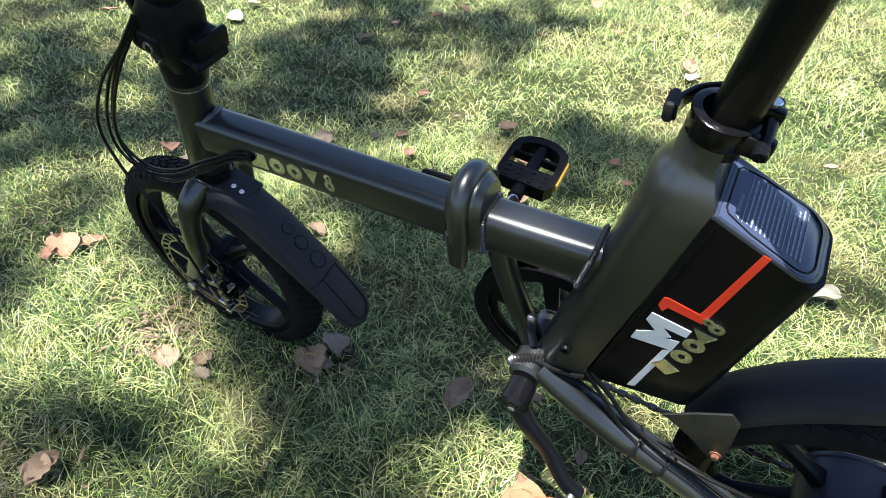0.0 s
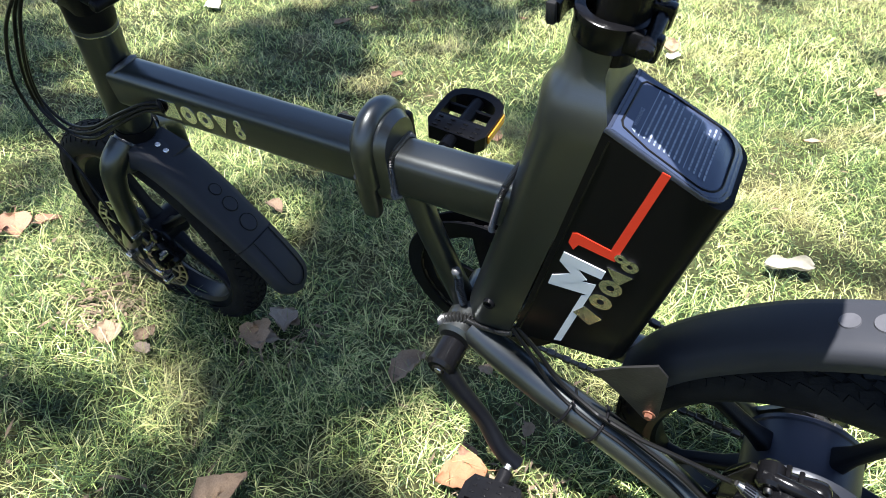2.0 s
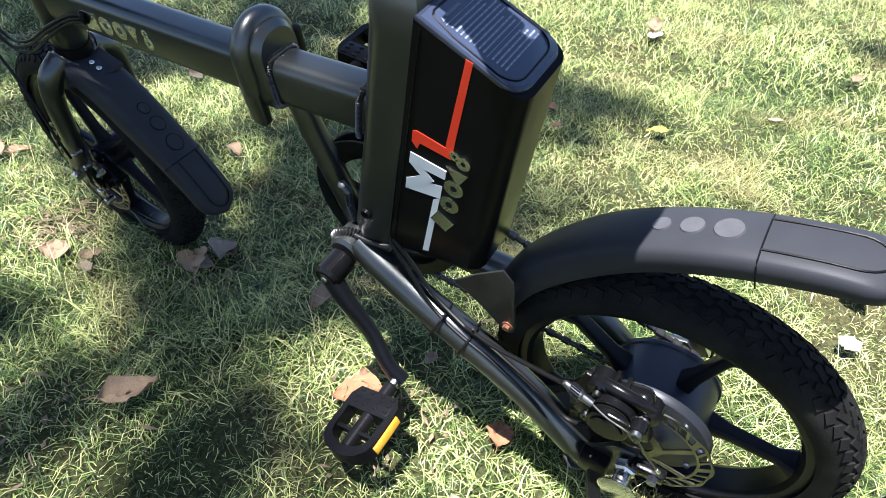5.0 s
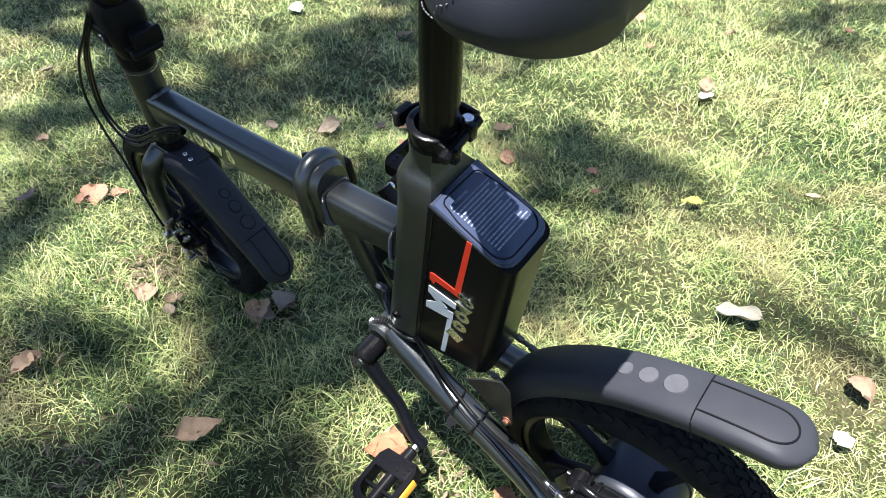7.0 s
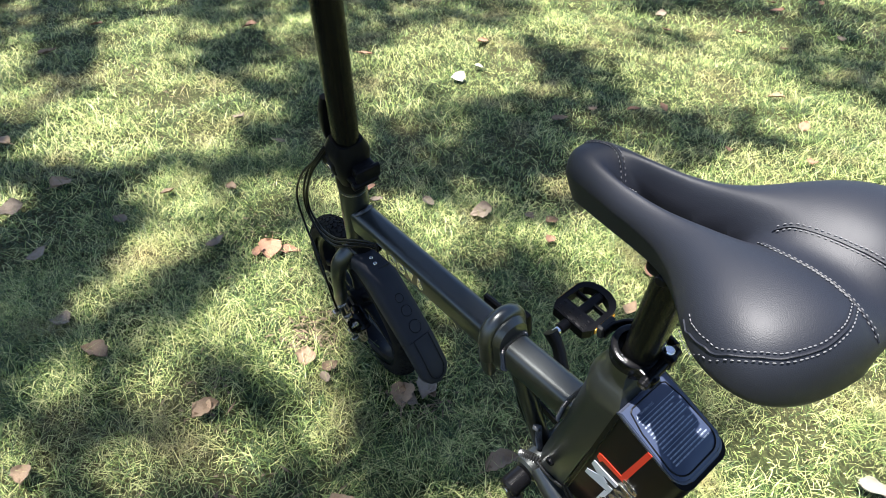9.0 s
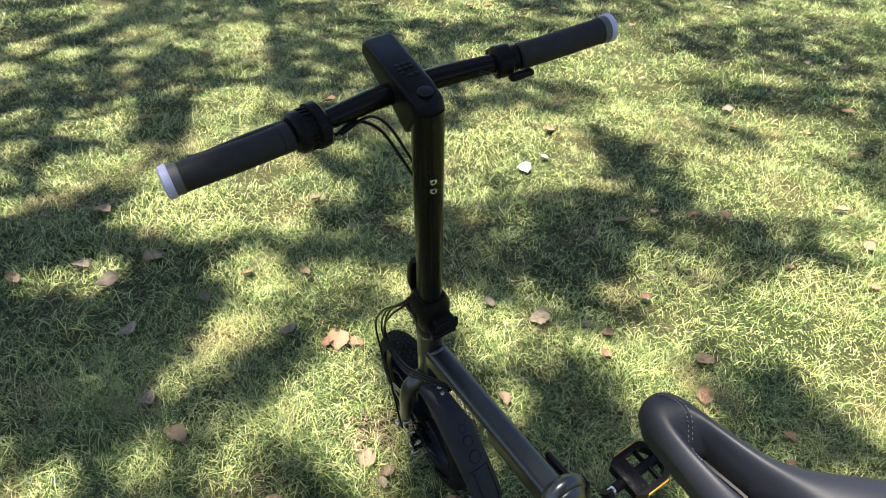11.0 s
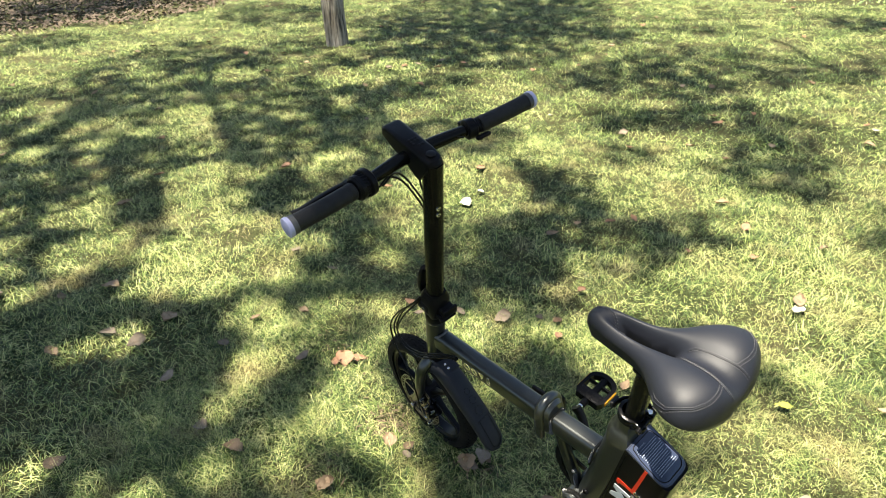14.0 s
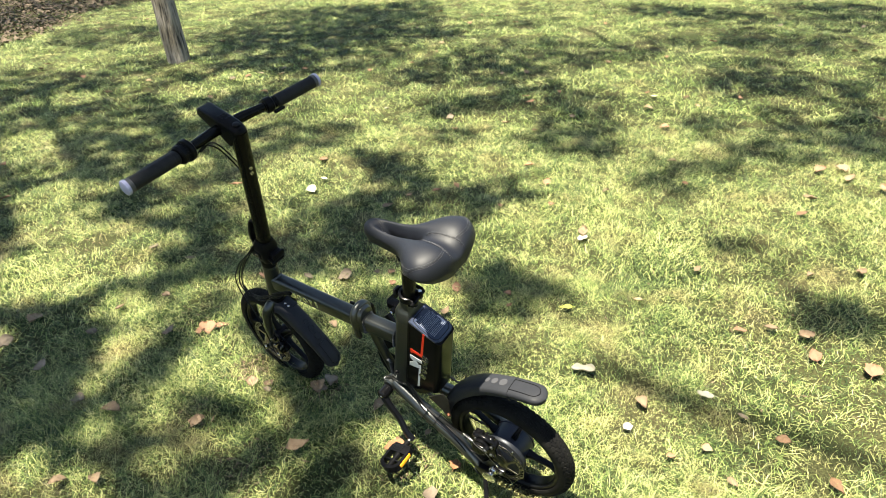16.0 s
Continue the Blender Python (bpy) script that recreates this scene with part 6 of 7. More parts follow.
SHADE_LEFT_C = ((0.11, 1.96, 0.09), (0.07, 2.22, 0.09), (0.23, 2.22, 0.09), (-1.59, 1.94, 0.08), (-1.52, 1.85, 0.08), (-1.02, 1.39, 0.08), (-1.29, 0.58, 0.08), (-1.18, 0.64, 0.08), (-2.34, 1.71, 0.07), (-2.24, 1.63, 0.07), (-2.14, 1.54, 0.07), (-1.17, 1.66, 0.07), (-1.11, 1.56, 0.07), (-1.04, 1.47, 0.07), (0.23, 2.07, 0.07), (-1.16, 0.97, 0.07), (-2.2, 2.41, 0.06), (-2.12, 2.32, 0.06), (-2.04, 2.22, 0.06), (-1.96, 2.13, 0.06), (-1.88, 2.04, 0.06), (-1.13, 0.93, 0.06), (-0.89, 0.45, 0.06), (-1.29, 2.03, 0.06), (-1.24, 1.94, 0.06), (-1.12, 1.77, 0.06), (-0.0, 1.93, 0.06), (0.23, 2.17, 0.06), (0.34, 2.19, 0.06), (0.44, 2.21, 0.06))
SHADE_LEFT_D = ((-1.39, 0.93, 0.05), (-1.3, 1.0, 0.05), (-1.0, 0.64, 0.05), (-0.68, 0.6, 0.05), (0.27, 2.37, 0.05), (0.36, 2.43, 0.05), (-0.73, 0.35, 0.05), (-0.87, 0.32, 0.05), (-0.93, 0.7, 0.05), (-0.06, 0.92, 0.05), (-0.06, 0.84, 0.05), (-0.11, 0.76, 0.05), (-0.08, 0.67, 0.05), (-0.14, 0.61, 0.05), (-0.04, 0.58, 0.05), (-0.1, 1.05, 0.05), (-0.15, 1.19, 0.05), (-0.13, 1.12, 0.05), (0.54, 1.32, 0.04), (0.63, 1.33, 0.04), (-0.91, 0.75, 0.04), (-0.84, 0.8, 0.04), (-1.17, 0.25, 0.04), (-1.08, 0.3, 0.04), (-0.89, 0.42, 0.04), (-0.83, 0.46, 0.04), (-0.54, 0.54, 0.04), (-0.48, 0.58, 0.04), (-0.78, 0.79, 0.04), (-1.09, 1.52, 0.04))
SHADE_LEFT_E = ((-0.99, 1.34, 0.04), (-0.03, 0.76, 0.04), (0.03, 0.6, 0.04), (-0.13, 0.51, 0.04), (-0.06, 0.52, 0.04), (-0.21, 0.57, 0.04), (-0.18, 0.48, 0.04), (-0.35, 0.43, 0.04), (-0.04, 1.07, 0.04), (-0.03, 0.99, 0.04), (-0.02, 0.91, 0.04))
SHADE_RIGHT = ((2.55, 4.34, 0.29), (2.3, 3.32, 0.25), (2.96, 4.29, 0.17), (2.84, 3.99, 0.17), (2.72, 3.7, 0.17), (2.6, 3.41, 0.17), (1.99, 2.95, 0.17), (2.18, 3.65, 0.14), (1.28, 2.69, 0.12), (1.21, 2.4, 0.12), (1.44, 1.68, 0.11), (1.67, 1.22, 0.11), (1.99, 4.19, 0.11), (2.56, 3.19, 0.1), (2.49, 3.03, 0.1), (2.43, 2.86, 0.1), (1.54, 1.31, 0.1), (0.9, 2.9, 0.09), (1.61, 2.87, 0.08), (1.56, 2.7, 0.08), (1.72, 1.13, 0.06))
# unseen leaf clumps added here also stand in for the bicycle's own shade
SHADE_BICYCLE = ((-0.25, 0.43, 0.05), (-0.05, 0.58, 0.06), (-0.11, 0.63, 0.05), (-0.23, 0.61, 0.06), (-0.1, 0.72, 0.12), (0.0, 0.62, 0.1), (-0.19, 0.48, 0.1), (0.06, 0.75, 0.11), (-0.14, 0.91, 0.12), (-0.33, 0.76, 0.08), (0.17, 0.58, 0.08), (-0.02, 0.9, 0.1), (0.05, 1.02, 0.1), (0.3, 0.88, 0.09), (-0.1, 0.5, 0.07), (0.12, 0.84, 0.1), (-0.43, 0.42, 0.05), (-0.24, 0.46, 0.07), (-0.31, 0.6, 0.05), (-0.72, 0.42, 0.08), (-0.36, 0.29, 0.07), (0.15, 0.95, 0.12), (-0.05, 1.05, 0.1), (-0.1, 0.36, 0.1), (-0.46, 0.18, 0.08))

# where the sun comes through between the boughs
SUNLIT_A = ((-0.33, 0.6, 0.03), (-0.31, 0.55, 0.03), (-0.48, 0.78, 0.04), (-0.46, 0.73, 0.04), (-0.71, 1.0, 0.05), (-0.66, 0.9, 0.05), (-0.23, 0.46, 0.03), (0.06, 0.49, 0.04), (-0.23, 1.04, 0.03), (-0.22, 0.98, 0.03), (-0.56, 0.66, 0.04), (-0.32, 0.55, 0.04), (0.11, 0.43, 0.04), (0.16, 0.53, 0.03), (0.27, 0.37, 0.03), (-0.44, 0.66, 0.05), (-2.26, 2.1, 0.14), (-2.09, 1.93, 0.14), (-1.92, 1.75, 0.14), (-1.59, 1.66, 0.13), (-1.43, 1.47, 0.13), (-1.74, 1.35, 0.1), (-1.59, 1.21, 0.1), (-2.54, 1.52, 0.11), (-0.82, 2.41, 0.22), (-0.84, 1.92, 0.08), (-0.6, 0.76, 0.1), (-0.69, 0.52, 0.06), (-0.51, 0.47, 0.03), (-0.33, 0.58, 0.04), (-0.38, 1.25, 0.06), (-0.76, 2.67, 0.15), (-0.67, 2.42, 0.15))
SUNLIT_B = ((-1.24, 1.68, 0.04), (-1.19, 1.61, 0.04), (-2.13, 1.99, 0.13), (-1.92, 1.77, 0.13), (-1.74, 1.33, 0.11), (-1.61, 1.22, 0.11), (-3.07, 2.97, 0.09), (-2.94, 2.83, 0.09), (-2.81, 2.69, 0.09), (-2.54, 1.55, 0.1), (-2.17, 1.19, 0.07), (-2.09, 1.13, 0.07), (-1.34, 1.48, 0.06), (-1.26, 1.38, 0.06), (-1.06, 1.4, 0.03), (-1.14, 1.07, 0.07), (-0.96, 1.2, 0.04), (-0.9, 1.25, 0.04), (-1.27, 1.6, 0.05), (-1.59, 2.63, 0.08), (-2.16, 2.12, 0.16), (-1.97, 1.85, 0.16), (-1.49, 1.52, 0.2), (-1.64, 1.21, 0.15), (0.01, 3.46, 0.12), (0.25, 3.47, 0.12), (-0.5, 2.99, 0.11), (-0.28, 3.0, 0.11), (0.95, 2.16, 0.2), (-0.77, 2.51, 0.17), (-2.19, 2.05, 0.13), (-2.03, 1.89, 0.13), (-1.87, 1.72, 0.13))
SUNLIT_C = ((-1.76, 1.38, 0.12), (-1.63, 1.26, 0.12), (-3.02, 2.97, 0.13), (-2.81, 2.74, 0.13), (-2.52, 1.53, 0.12), (-2.11, 1.15, 0.09), (-1.34, 1.49, 0.05), (-1.28, 1.4, 0.05), (-1.21, 1.32, 0.05), (-1.16, 1.07, 0.08), (-0.96, 1.2, 0.05), (-0.9, 1.25, 0.05), (-1.01, 0.85, 0.07), (-0.76, 0.99, 0.05), (-0.65, 0.73, 0.08), (-0.69, 0.84, 0.05), (-0.63, 0.88, 0.05), (-0.86, 0.43, 0.04), (-1.49, 3.56, 0.19), (-2.41, 4.18, 0.23), (-3.36, 3.9, 0.2), (-4.11, 2.7, 0.16), (-3.56, 1.92, 0.08), (-3.43, 2.02, 0.08), (-3.49, 1.59, 0.08), (-3.38, 1.67, 0.08), (-2.15, 4.62, 0.21), (-1.75, 2.51, 0.08), (-1.63, 2.6, 0.08), (-0.71, 2.39, 0.23), (-1.05, 2.63, 0.11), (-0.96, 2.45, 0.11))
SUNLIT_D = ((-0.62, 0.49, 0.03), (-0.94, 0.71, 0.04), (-2.18, 1.22, 0.12), (-1.5, 1.22, 0.12), (-1.51, 0.79, 0.06), (-2.12, 0.88, 0.06), (-2.82, 1.33, 0.11))
SUNLIT = SUNLIT_A + SUNLIT_B + SUNLIT_C + SUNLIT_D
# thin bare boughs whose shade crosses the lawn: points along them
STREAKS_LEFT = (((-3.86, 4.09), (-3.02, 3.25), (-2.43, 2.66), (-2.12, 2.23), (-1.88, 1.88), (-1.64, 1.76)), ((-2.53, 2.23), (-2.35, 1.86), (-2.12, 1.55), (-1.95, 1.29), (-1.78, 1.09)), ((-2.03, 3.25), (-1.74, 2.32), (-1.65, 1.9)), ((-2.79, 2.14), (-2.66, 2.35), (-2.47, 2.63)))
STREAKS_FAR = (((0.33, 6.96), (1.01, 6.63), (1.26, 5.96), (1.46, 5.36)), ((1.57, 8.11), (2.23, 7.92), (2.65, 6.86)))
STREAKS_RIGHT = (((0.81, 0.85), (0.94, 0.74), (1.04, 0.64), (1.15, 0.54), (1.25, 0.45), (1.32, 0.39)),)


def boughs(marks, z0, seed):
    """Each mark of shade as a leafy bough up in the sun's direction."""
    rng = random.Random(seed)
    out = []
    for x, y, r in marks:
        z = z0 + rng.uniform(-0.7, 0.7)
        out.append((x + SUN.x / SUN.z * z, y + SUN.y / SUN.z * z, z, r * 1.1, 1.0))
    return out


def veil(z0, seed):
    """Unseen thin sprays added over the lawn beside the bicycle, that let a part of the sun through; denser close to it
    to deepen the shade.
    """
    rng = random.Random(seed)
    out = []
    for j in range(28):
        for i in range(32):
            x, y = -4.6 + 0.17 * i + rng.uniform(-0.05, 0.05), 0.12 + 0.17 * j + rng.uniform(-0.05, 0.05)
            beside = x < -0.2 - 0.55 * (y - 0.95)
            if beside or (x < 0.16 and y < 1.15):
                z = z0 + rng.uniform(-0.5, 0.5)
                out.append((x + SUN.x / SUN.z * z, y + SUN.y / SUN.z * z, z, 0.11, 0.44 + 0.9 * noise.noise(Vector((x * 1.7, y * 1.7, 2.0))) + (0.45 if y < 1.1 and x > -0.8 else 0.0)))
    return out


tree("tree", (-3.02, 5.2, 0.0), (-0.06, 0.0), 0.105, 6.0, boughs(SHADE_LITTER + SHADE_FAR_A + SHADE_FAR_B + SHADE_FAR_C, 12.0, 1), 5, "pale slim grey tree trunk rising from the lawn", STREAKS_FAR)
tree("tree", (-4.6, -1.6, 0.0), (0.03, 0.02), 0.13, 5.5, boughs(SHADE_LEFT_A + SHADE_LEFT_B + SHADE_LEFT_C + SHADE_LEFT_D + SHADE_LEFT_E + SHADE_BICYCLE, 10.0, 2) + veil(10.6, 4), 6, "leafy tree whose boughs shade the lawn", STREAKS_LEFT, 80)
tree("tree", (3.4, -2.6, 0.0), (-0.02, 0.03), 0.12, 6.0, boughs(SHADE_RIGHT, 11.5, 3), 7, "leafy tree whose thin boughs shade the lawn", STREAKS_RIGHT, 80, 13.0, 0.9)


# ---- fallen leaves ----
def leaf_mesh(seed, mat, L=1.0):
    """A curled dry leaf with a midrib fold, a stalk and a ragged edge, about L long."""
    rng = random.Random(seed)
    curl, fold, twist = rng.uniform(-0.7, 1.1), rng.uniform(0.05, 0.55), rng.uniform(-0.6, 0.6)
    bm = bmesh.new()
    rows = []
    N, M = 11, 8
    wide = rng.uniform(0.28, 0.42)
    for i in range(N + 1):
        t = i / N
        w = wide * (math.sin(math.pi * min(1, t * 1.02) ** 0.8) ** 0.75) + 0.01
        row = []
        for j in range(M + 1):
            s = -1 + 2 * j / M
            y = s * w * (1 + 0.22 * rng.uniform(-1, 0.6) * (abs(s) > 0.9))
            z = abs(s) ** 1.4 * w * fold + curl * (t - 0.5) ** 2 * 0.6 + twist * (t - 0.5) * y + 0.09 * noise.noise(Vector((t * 4.5, s * 2.5, seed * 3.7))) + 0.05 * noise.noise(Vector((t * 11, s * 5, seed * 1.3)))
            row.append(bm.verts.new((t - 0.5, y, z)))
        rows.append(row)
    for a, b in zip(rows, rows[1:]):
        for k in range(M):
            bm.faces.new((a[k], a[k + 1], b[k + 1], b[k]))
    ex = bmesh.ops.extrude_face_region(bm, geom=bm.faces[:])
    bmesh.ops.translate(bm, vec=(0, 0, 0.012), verts=[v for v in ex["geom"] if isinstance(v, bmesh.types.BMVert)])
    m = bmesh.new()
    m = merge(bm, tube([(-0.49, 0, 0.012 + curl * 0.15), (-0.62, 0.02, curl * 0.2), (-0.74, 0.03, curl * 0.22)], 0.012, 5))
    bmesh.ops.scale(m, vec=(L, L, L), verts=m.verts)
    bmesh.ops.recalc_face_normals(m, faces=m.faces)
    smooth(m, 38)
    zlow = min(v.co.z for v in m.verts)
    bmesh.ops.translate(m, vec=(0, 0, -zlow), verts=m.verts)
    me = bpy.data.meshes.new("fallen_leaf")
    m.to_mesh(me)
    m.free()
    me.materials.append(mat)
    return me


KINDS = {"tan": [leaf_mesh(k, DRY[0]) for k in range(4)], "pink": [leaf_mesh(10 + k, DRY[1]) for k in range(4)], "grey": [leaf_mesh(20 + k, DRY[2]) for k in range(4)],
         "brown": [leaf_mesh(30 + k, DRY[3]) for k in range(3)], "pale": [leaf_mesh(40 + k, PALE) for k in range(3)], "yellow": [leaf_mesh(50, YELLOW)], "orange": [leaf_mesh(60 + k, ORANGE) for k in range(2)]}
WORDS = {"tan": "curled tan dry leaf lying on the grass", "pink": "pinkish brown dry leaf lying on the grass", "grey": "greyish withered leaf lying on the grass",
         "brown": "dark brown crumpled leaf in the grass", "pale": "bleached white dry leaf on the grass", "yellow": "yellow-green fallen leaf on the grass", "orange": "orange tan dry leaf lying on the grass"}
leaf_rng = random.Random(11)


def fallen(kind, x, y, size, turn=None, flat=0.25):
    me = leaf_rng.choice(KINDS[kind])
    ob = new("fallen_leaf", me)
    rz = leaf_rng.uniform(0, 360) if turn is None else turn
    ob.matrix_world = pose(x, y, height(x, y) + 0.022, leaf_rng.uniform(-30, 30) * flat * 2, leaf_rng.uniform(-30, 30) * flat * 2, rz) @ Matrix.Scale(size * 0.85, 4)
    tagged(ob, WORDS[kind], "leaf", "leaves scattered on the lawn")
    return ob


def curled(x, y, size):
    """A bleached leaf rolled lengthwise into an uneven trough."""
    bm = bmesh.new()
    rows = []
    for i in range(13):
        u = i / 12
        wide = size * (0.44 + 0.10 * math.sin(9 * u + 0.6)) * math.sqrt(max(0.02, 1 - (2 * u - 1) ** 4))
        rows.append([bm.verts.new((size * (2 * u - 1) + 0.05 * size * math.sin(5 * a + 7 * u), wide * math.sin(a), size * 0.10 + wide * (0.75 - 0.75 * math.cos(a)) * (0.55 if a > 0 else 0.9) + 0.05 * size * math.sin(11 * u + 3 * a))) for a in [-1.5 + 0.3 * k for k in range(11)]])
    for p, q in zip(rows, rows[1:]):
        for k in range(10):
            bm.faces.new((p[k], p[k + 1], q[k + 1], q[k]))
    bmesh.ops.solidify(bm, geom=bm.faces[:], thickness=0.0006)
    smooth(bm, 60)
    me = bpy.data.meshes.new("fallen_leaf")
    bm.to_mesh(me)
    bm.free()
    me.materials.append(PALE)
    ob = tagged(new("fallen_leaf", me), "bleached white leaf rolled up lengthwise on the grass", "leaf", "leaves scattered on the lawn")
    ob.matrix_world = pose(x, y, height(x, y) + 0.022, 4, -5, -11)


PALE_A = ((-0.71, 2.23, 0.085), (-0.68, 2.37, 0.042), (1.06, 0.75, 0.063), (0.8, 0.59, 0.043), (0.73, 1.75, 0.073), (1.39, 4.0, 0.067), (-0.15, 6.05, 0.066), (-0.59, 3.68, 0.046),)
YELLOW_A = ((0.64, 1.21, 0.057),)
PINK_A = ((0.47, 3.87, 0.083), (-0.77, 2.65, 0.082), (-0.01, 2.23, 0.058), (0.09, 2.29, 0.059), (0.58, 2.39, 0.073), (0.48, 2.61, 0.07), (0.34, 2.08, 0.049), (1.26, 1.11, 0.058), (1.47, 0.98, 0.067), (1.63, 0.92, 0.082), (0.91, 0.49, 0.03), (2.07, 2.62, 0.085), (1.32, 2.43, 0.048), (0.51, 3.24, 0.065), (-0.69, 0.99, 0.083), (0.12, 0.46, 0.048), (-1.16, 2.26, 0.071), (0.3, 0.39, 0.037), (-0.64, 1.33, 0.062), (-0.75, 0.95, 0.054), (-0.04, 1.63, 0.051), (0.41, 1.28, 0.043), (0.42, 1.19, 0.033), (-0.07, 1.31, 0.042), (-2.4, 1.99, 0.077), (0.6, 2.11, 0.059), (0.2, 1.3, 0.073),)
TAN_A = ((-0.24, 2.04, 0.068), (-0.15, 2.18, 0.051), (0.89, 2.3, 0.052), (1.19, 1.51, 0.054), (1.65, 1.53, 0.051), (1.84, 1.53, 0.076), (1.37, 1.13, 0.059), (1.48, 1.09, 0.083), (0.86, 0.7, 0.065), (1.02, 0.53, 0.039), (1.06, 0.41, 0.041), (2.19, 2.65, 0.085), (2.18, 2.51, 0.085), (1.89, 2.26, 0.083), (1.3, 2.73, 0.059), (0.43, 4.74, 0.085), (-1.76, 4.64, 0.085), (-0.15, 0.71, 0.042), (-0.84, 0.5, 0.076), (-0.54, 0.48, 0.054), (-0.19, 0.41, 0.046), (-0.24, 1.01, 0.055), (0.18, 1.12, 0.06), (-1.14, 1.05, 0.054), (-0.82, 0.21, 0.054), (0.15, 0.61, 0.03), (-0.44, 0.69, 0.063), (0.2, 0.5, 0.031), (0.17, 1.42, 0.076), (0.74, 1.8, 0.085),)
TAN_B = ((0.92, 1.28, 0.043), (-0.99, 1.15, 0.055), (-1.44, 0.95, 0.081), (-2.32, 1.66, 0.085), (-0.72, 0.23, 0.057), (-1.94, 0.92, 0.06), (-3.51, 1.93, 0.085), (-1.81, 1.04, 0.085), (-1.69, 0.65, 0.075), (-1.26, 0.28, 0.073), (0.31, 3.37, 0.07), (-0.46, 5.86, 0.085),)
BROWN_A = ((1.24, 0.57, 0.049), (1.33, 0.42, 0.059), (1.79, 2.07, 0.066), (-0.09, 1.4, 0.051),)
GREY_A = ((1.15, 0.66, 0.037), (0.77, 3.54, 0.061), (-0.19, 0.67, 0.062), (-0.86, 0.92, 0.064), (0.03, 0.61, 0.04), (0.24, 0.28, 0.052), (-0.28, 1.34, 0.077), (-1.04, 1.45, 0.052), (-1.45, 0.79, 0.082), (-0.37, 0.66, 0.040), (-0.16, 1.41, 0.039), (-1.17, 0.9, 0.055), (-0.44, 1.33, 0.052), (-0.58, 1.28, 0.049), (-0.99, 0.55, 0.062), (-1.26, 1.53, 0.058), (-1.23, 0.69, 0.064), (-2.19, 0.84, 0.085), (-1.59, 0.8, 0.075),)
PLACED = [(kind, *row) for kind, rows in (("pale", PALE_A), ("yellow", YELLOW_A), ("pink", PINK_A), ("tan", TAN_A), ("tan", TAN_B), ("brown", BROWN_A), ("grey", GREY_A),) for row in rows]
PLACED += [("long_pale", 0.683, 0.836, 0.039), ("orange", 0.113, 0.432, 0.078), ("orange", 0.295, 0.395, 0.050), ("tan", -0.20, 0.682, 0.088), ("grey", -0.165, 0.715, 0.075), ("tan", 0.04, 0.605, 0.080), ("pink", -0.73, 0.97, 0.09), ("tan", -0.53, 0.48, 0.07), ("tan", -0.38, 0.69, 0.050), ("tan", -0.18, 0.41, 0.085)]
for kind, x, y, size in PLACED:
    if kind == "long_pale":
        curled(x, y, size)
    else:
        fallen(kind, x, y, size)
for _ in range(150):
    x, y = leaf_rng.uniform(-6.5, 5.0), leaf_rng.uniform(1.7, 10.5)
    if abs(x - 0.0) < 1.6 and y < 3.2:
        continue
    fallen(leaf_rng.choice(("tan", "pink", "grey", "pink", "tan", "brown")), x, y, leaf_rng.uniform(0.045, 0.085))


# ---- leaf litter bed at the lawn's far edge ----
def litter():
    rng = random.Random(3)
    verts, faces = [], []
    for _ in range(26000):
        x, y = rng.uniform(-10.0, -5.5), rng.uniform(2.6, 11.0)
        edge = -5.75 - 0.18 * math.sin(y * 1.7) - 0.9 * max(0, 5.4 - y)
        if x > edge + rng.gauss(0, 0.12):
            continue
        s, a = rng.choice((0.4, 0.6, 1.0)) * rng.uniform(0.015, 0.042), rng.uniform(0, 6.28)
        u, v = Vector((math.cos(a), math.sin(a), rng.uniform(-0.5, 0.5))) * s, Vector((-math.sin(a), math.cos(a), rng.uniform(-0.5, 0.5))) * s * 0.5
        p = Vector((x, y, height(x, y) + rng.uniform(0.012, 0.045)))
        i = len(verts)
        verts += [tuple(p - u), tuple(p + v + Vector((0, 0, 0.01))), tuple(p + u), tuple(p - v - Vector((0, 0, 0.004)))]
        faces += [(i, i + 1, i + 3), (i + 1, i + 2, i + 3)]
    me = bpy.data.meshes.new("leaf_litter")
    me.from_pydata(verts, [], faces)
    me.materials.append(MULCH)
    tagged(new("leaf_litter", me), "brown leaf litter covering bare soil", "litter", kind="stuff")


litter()


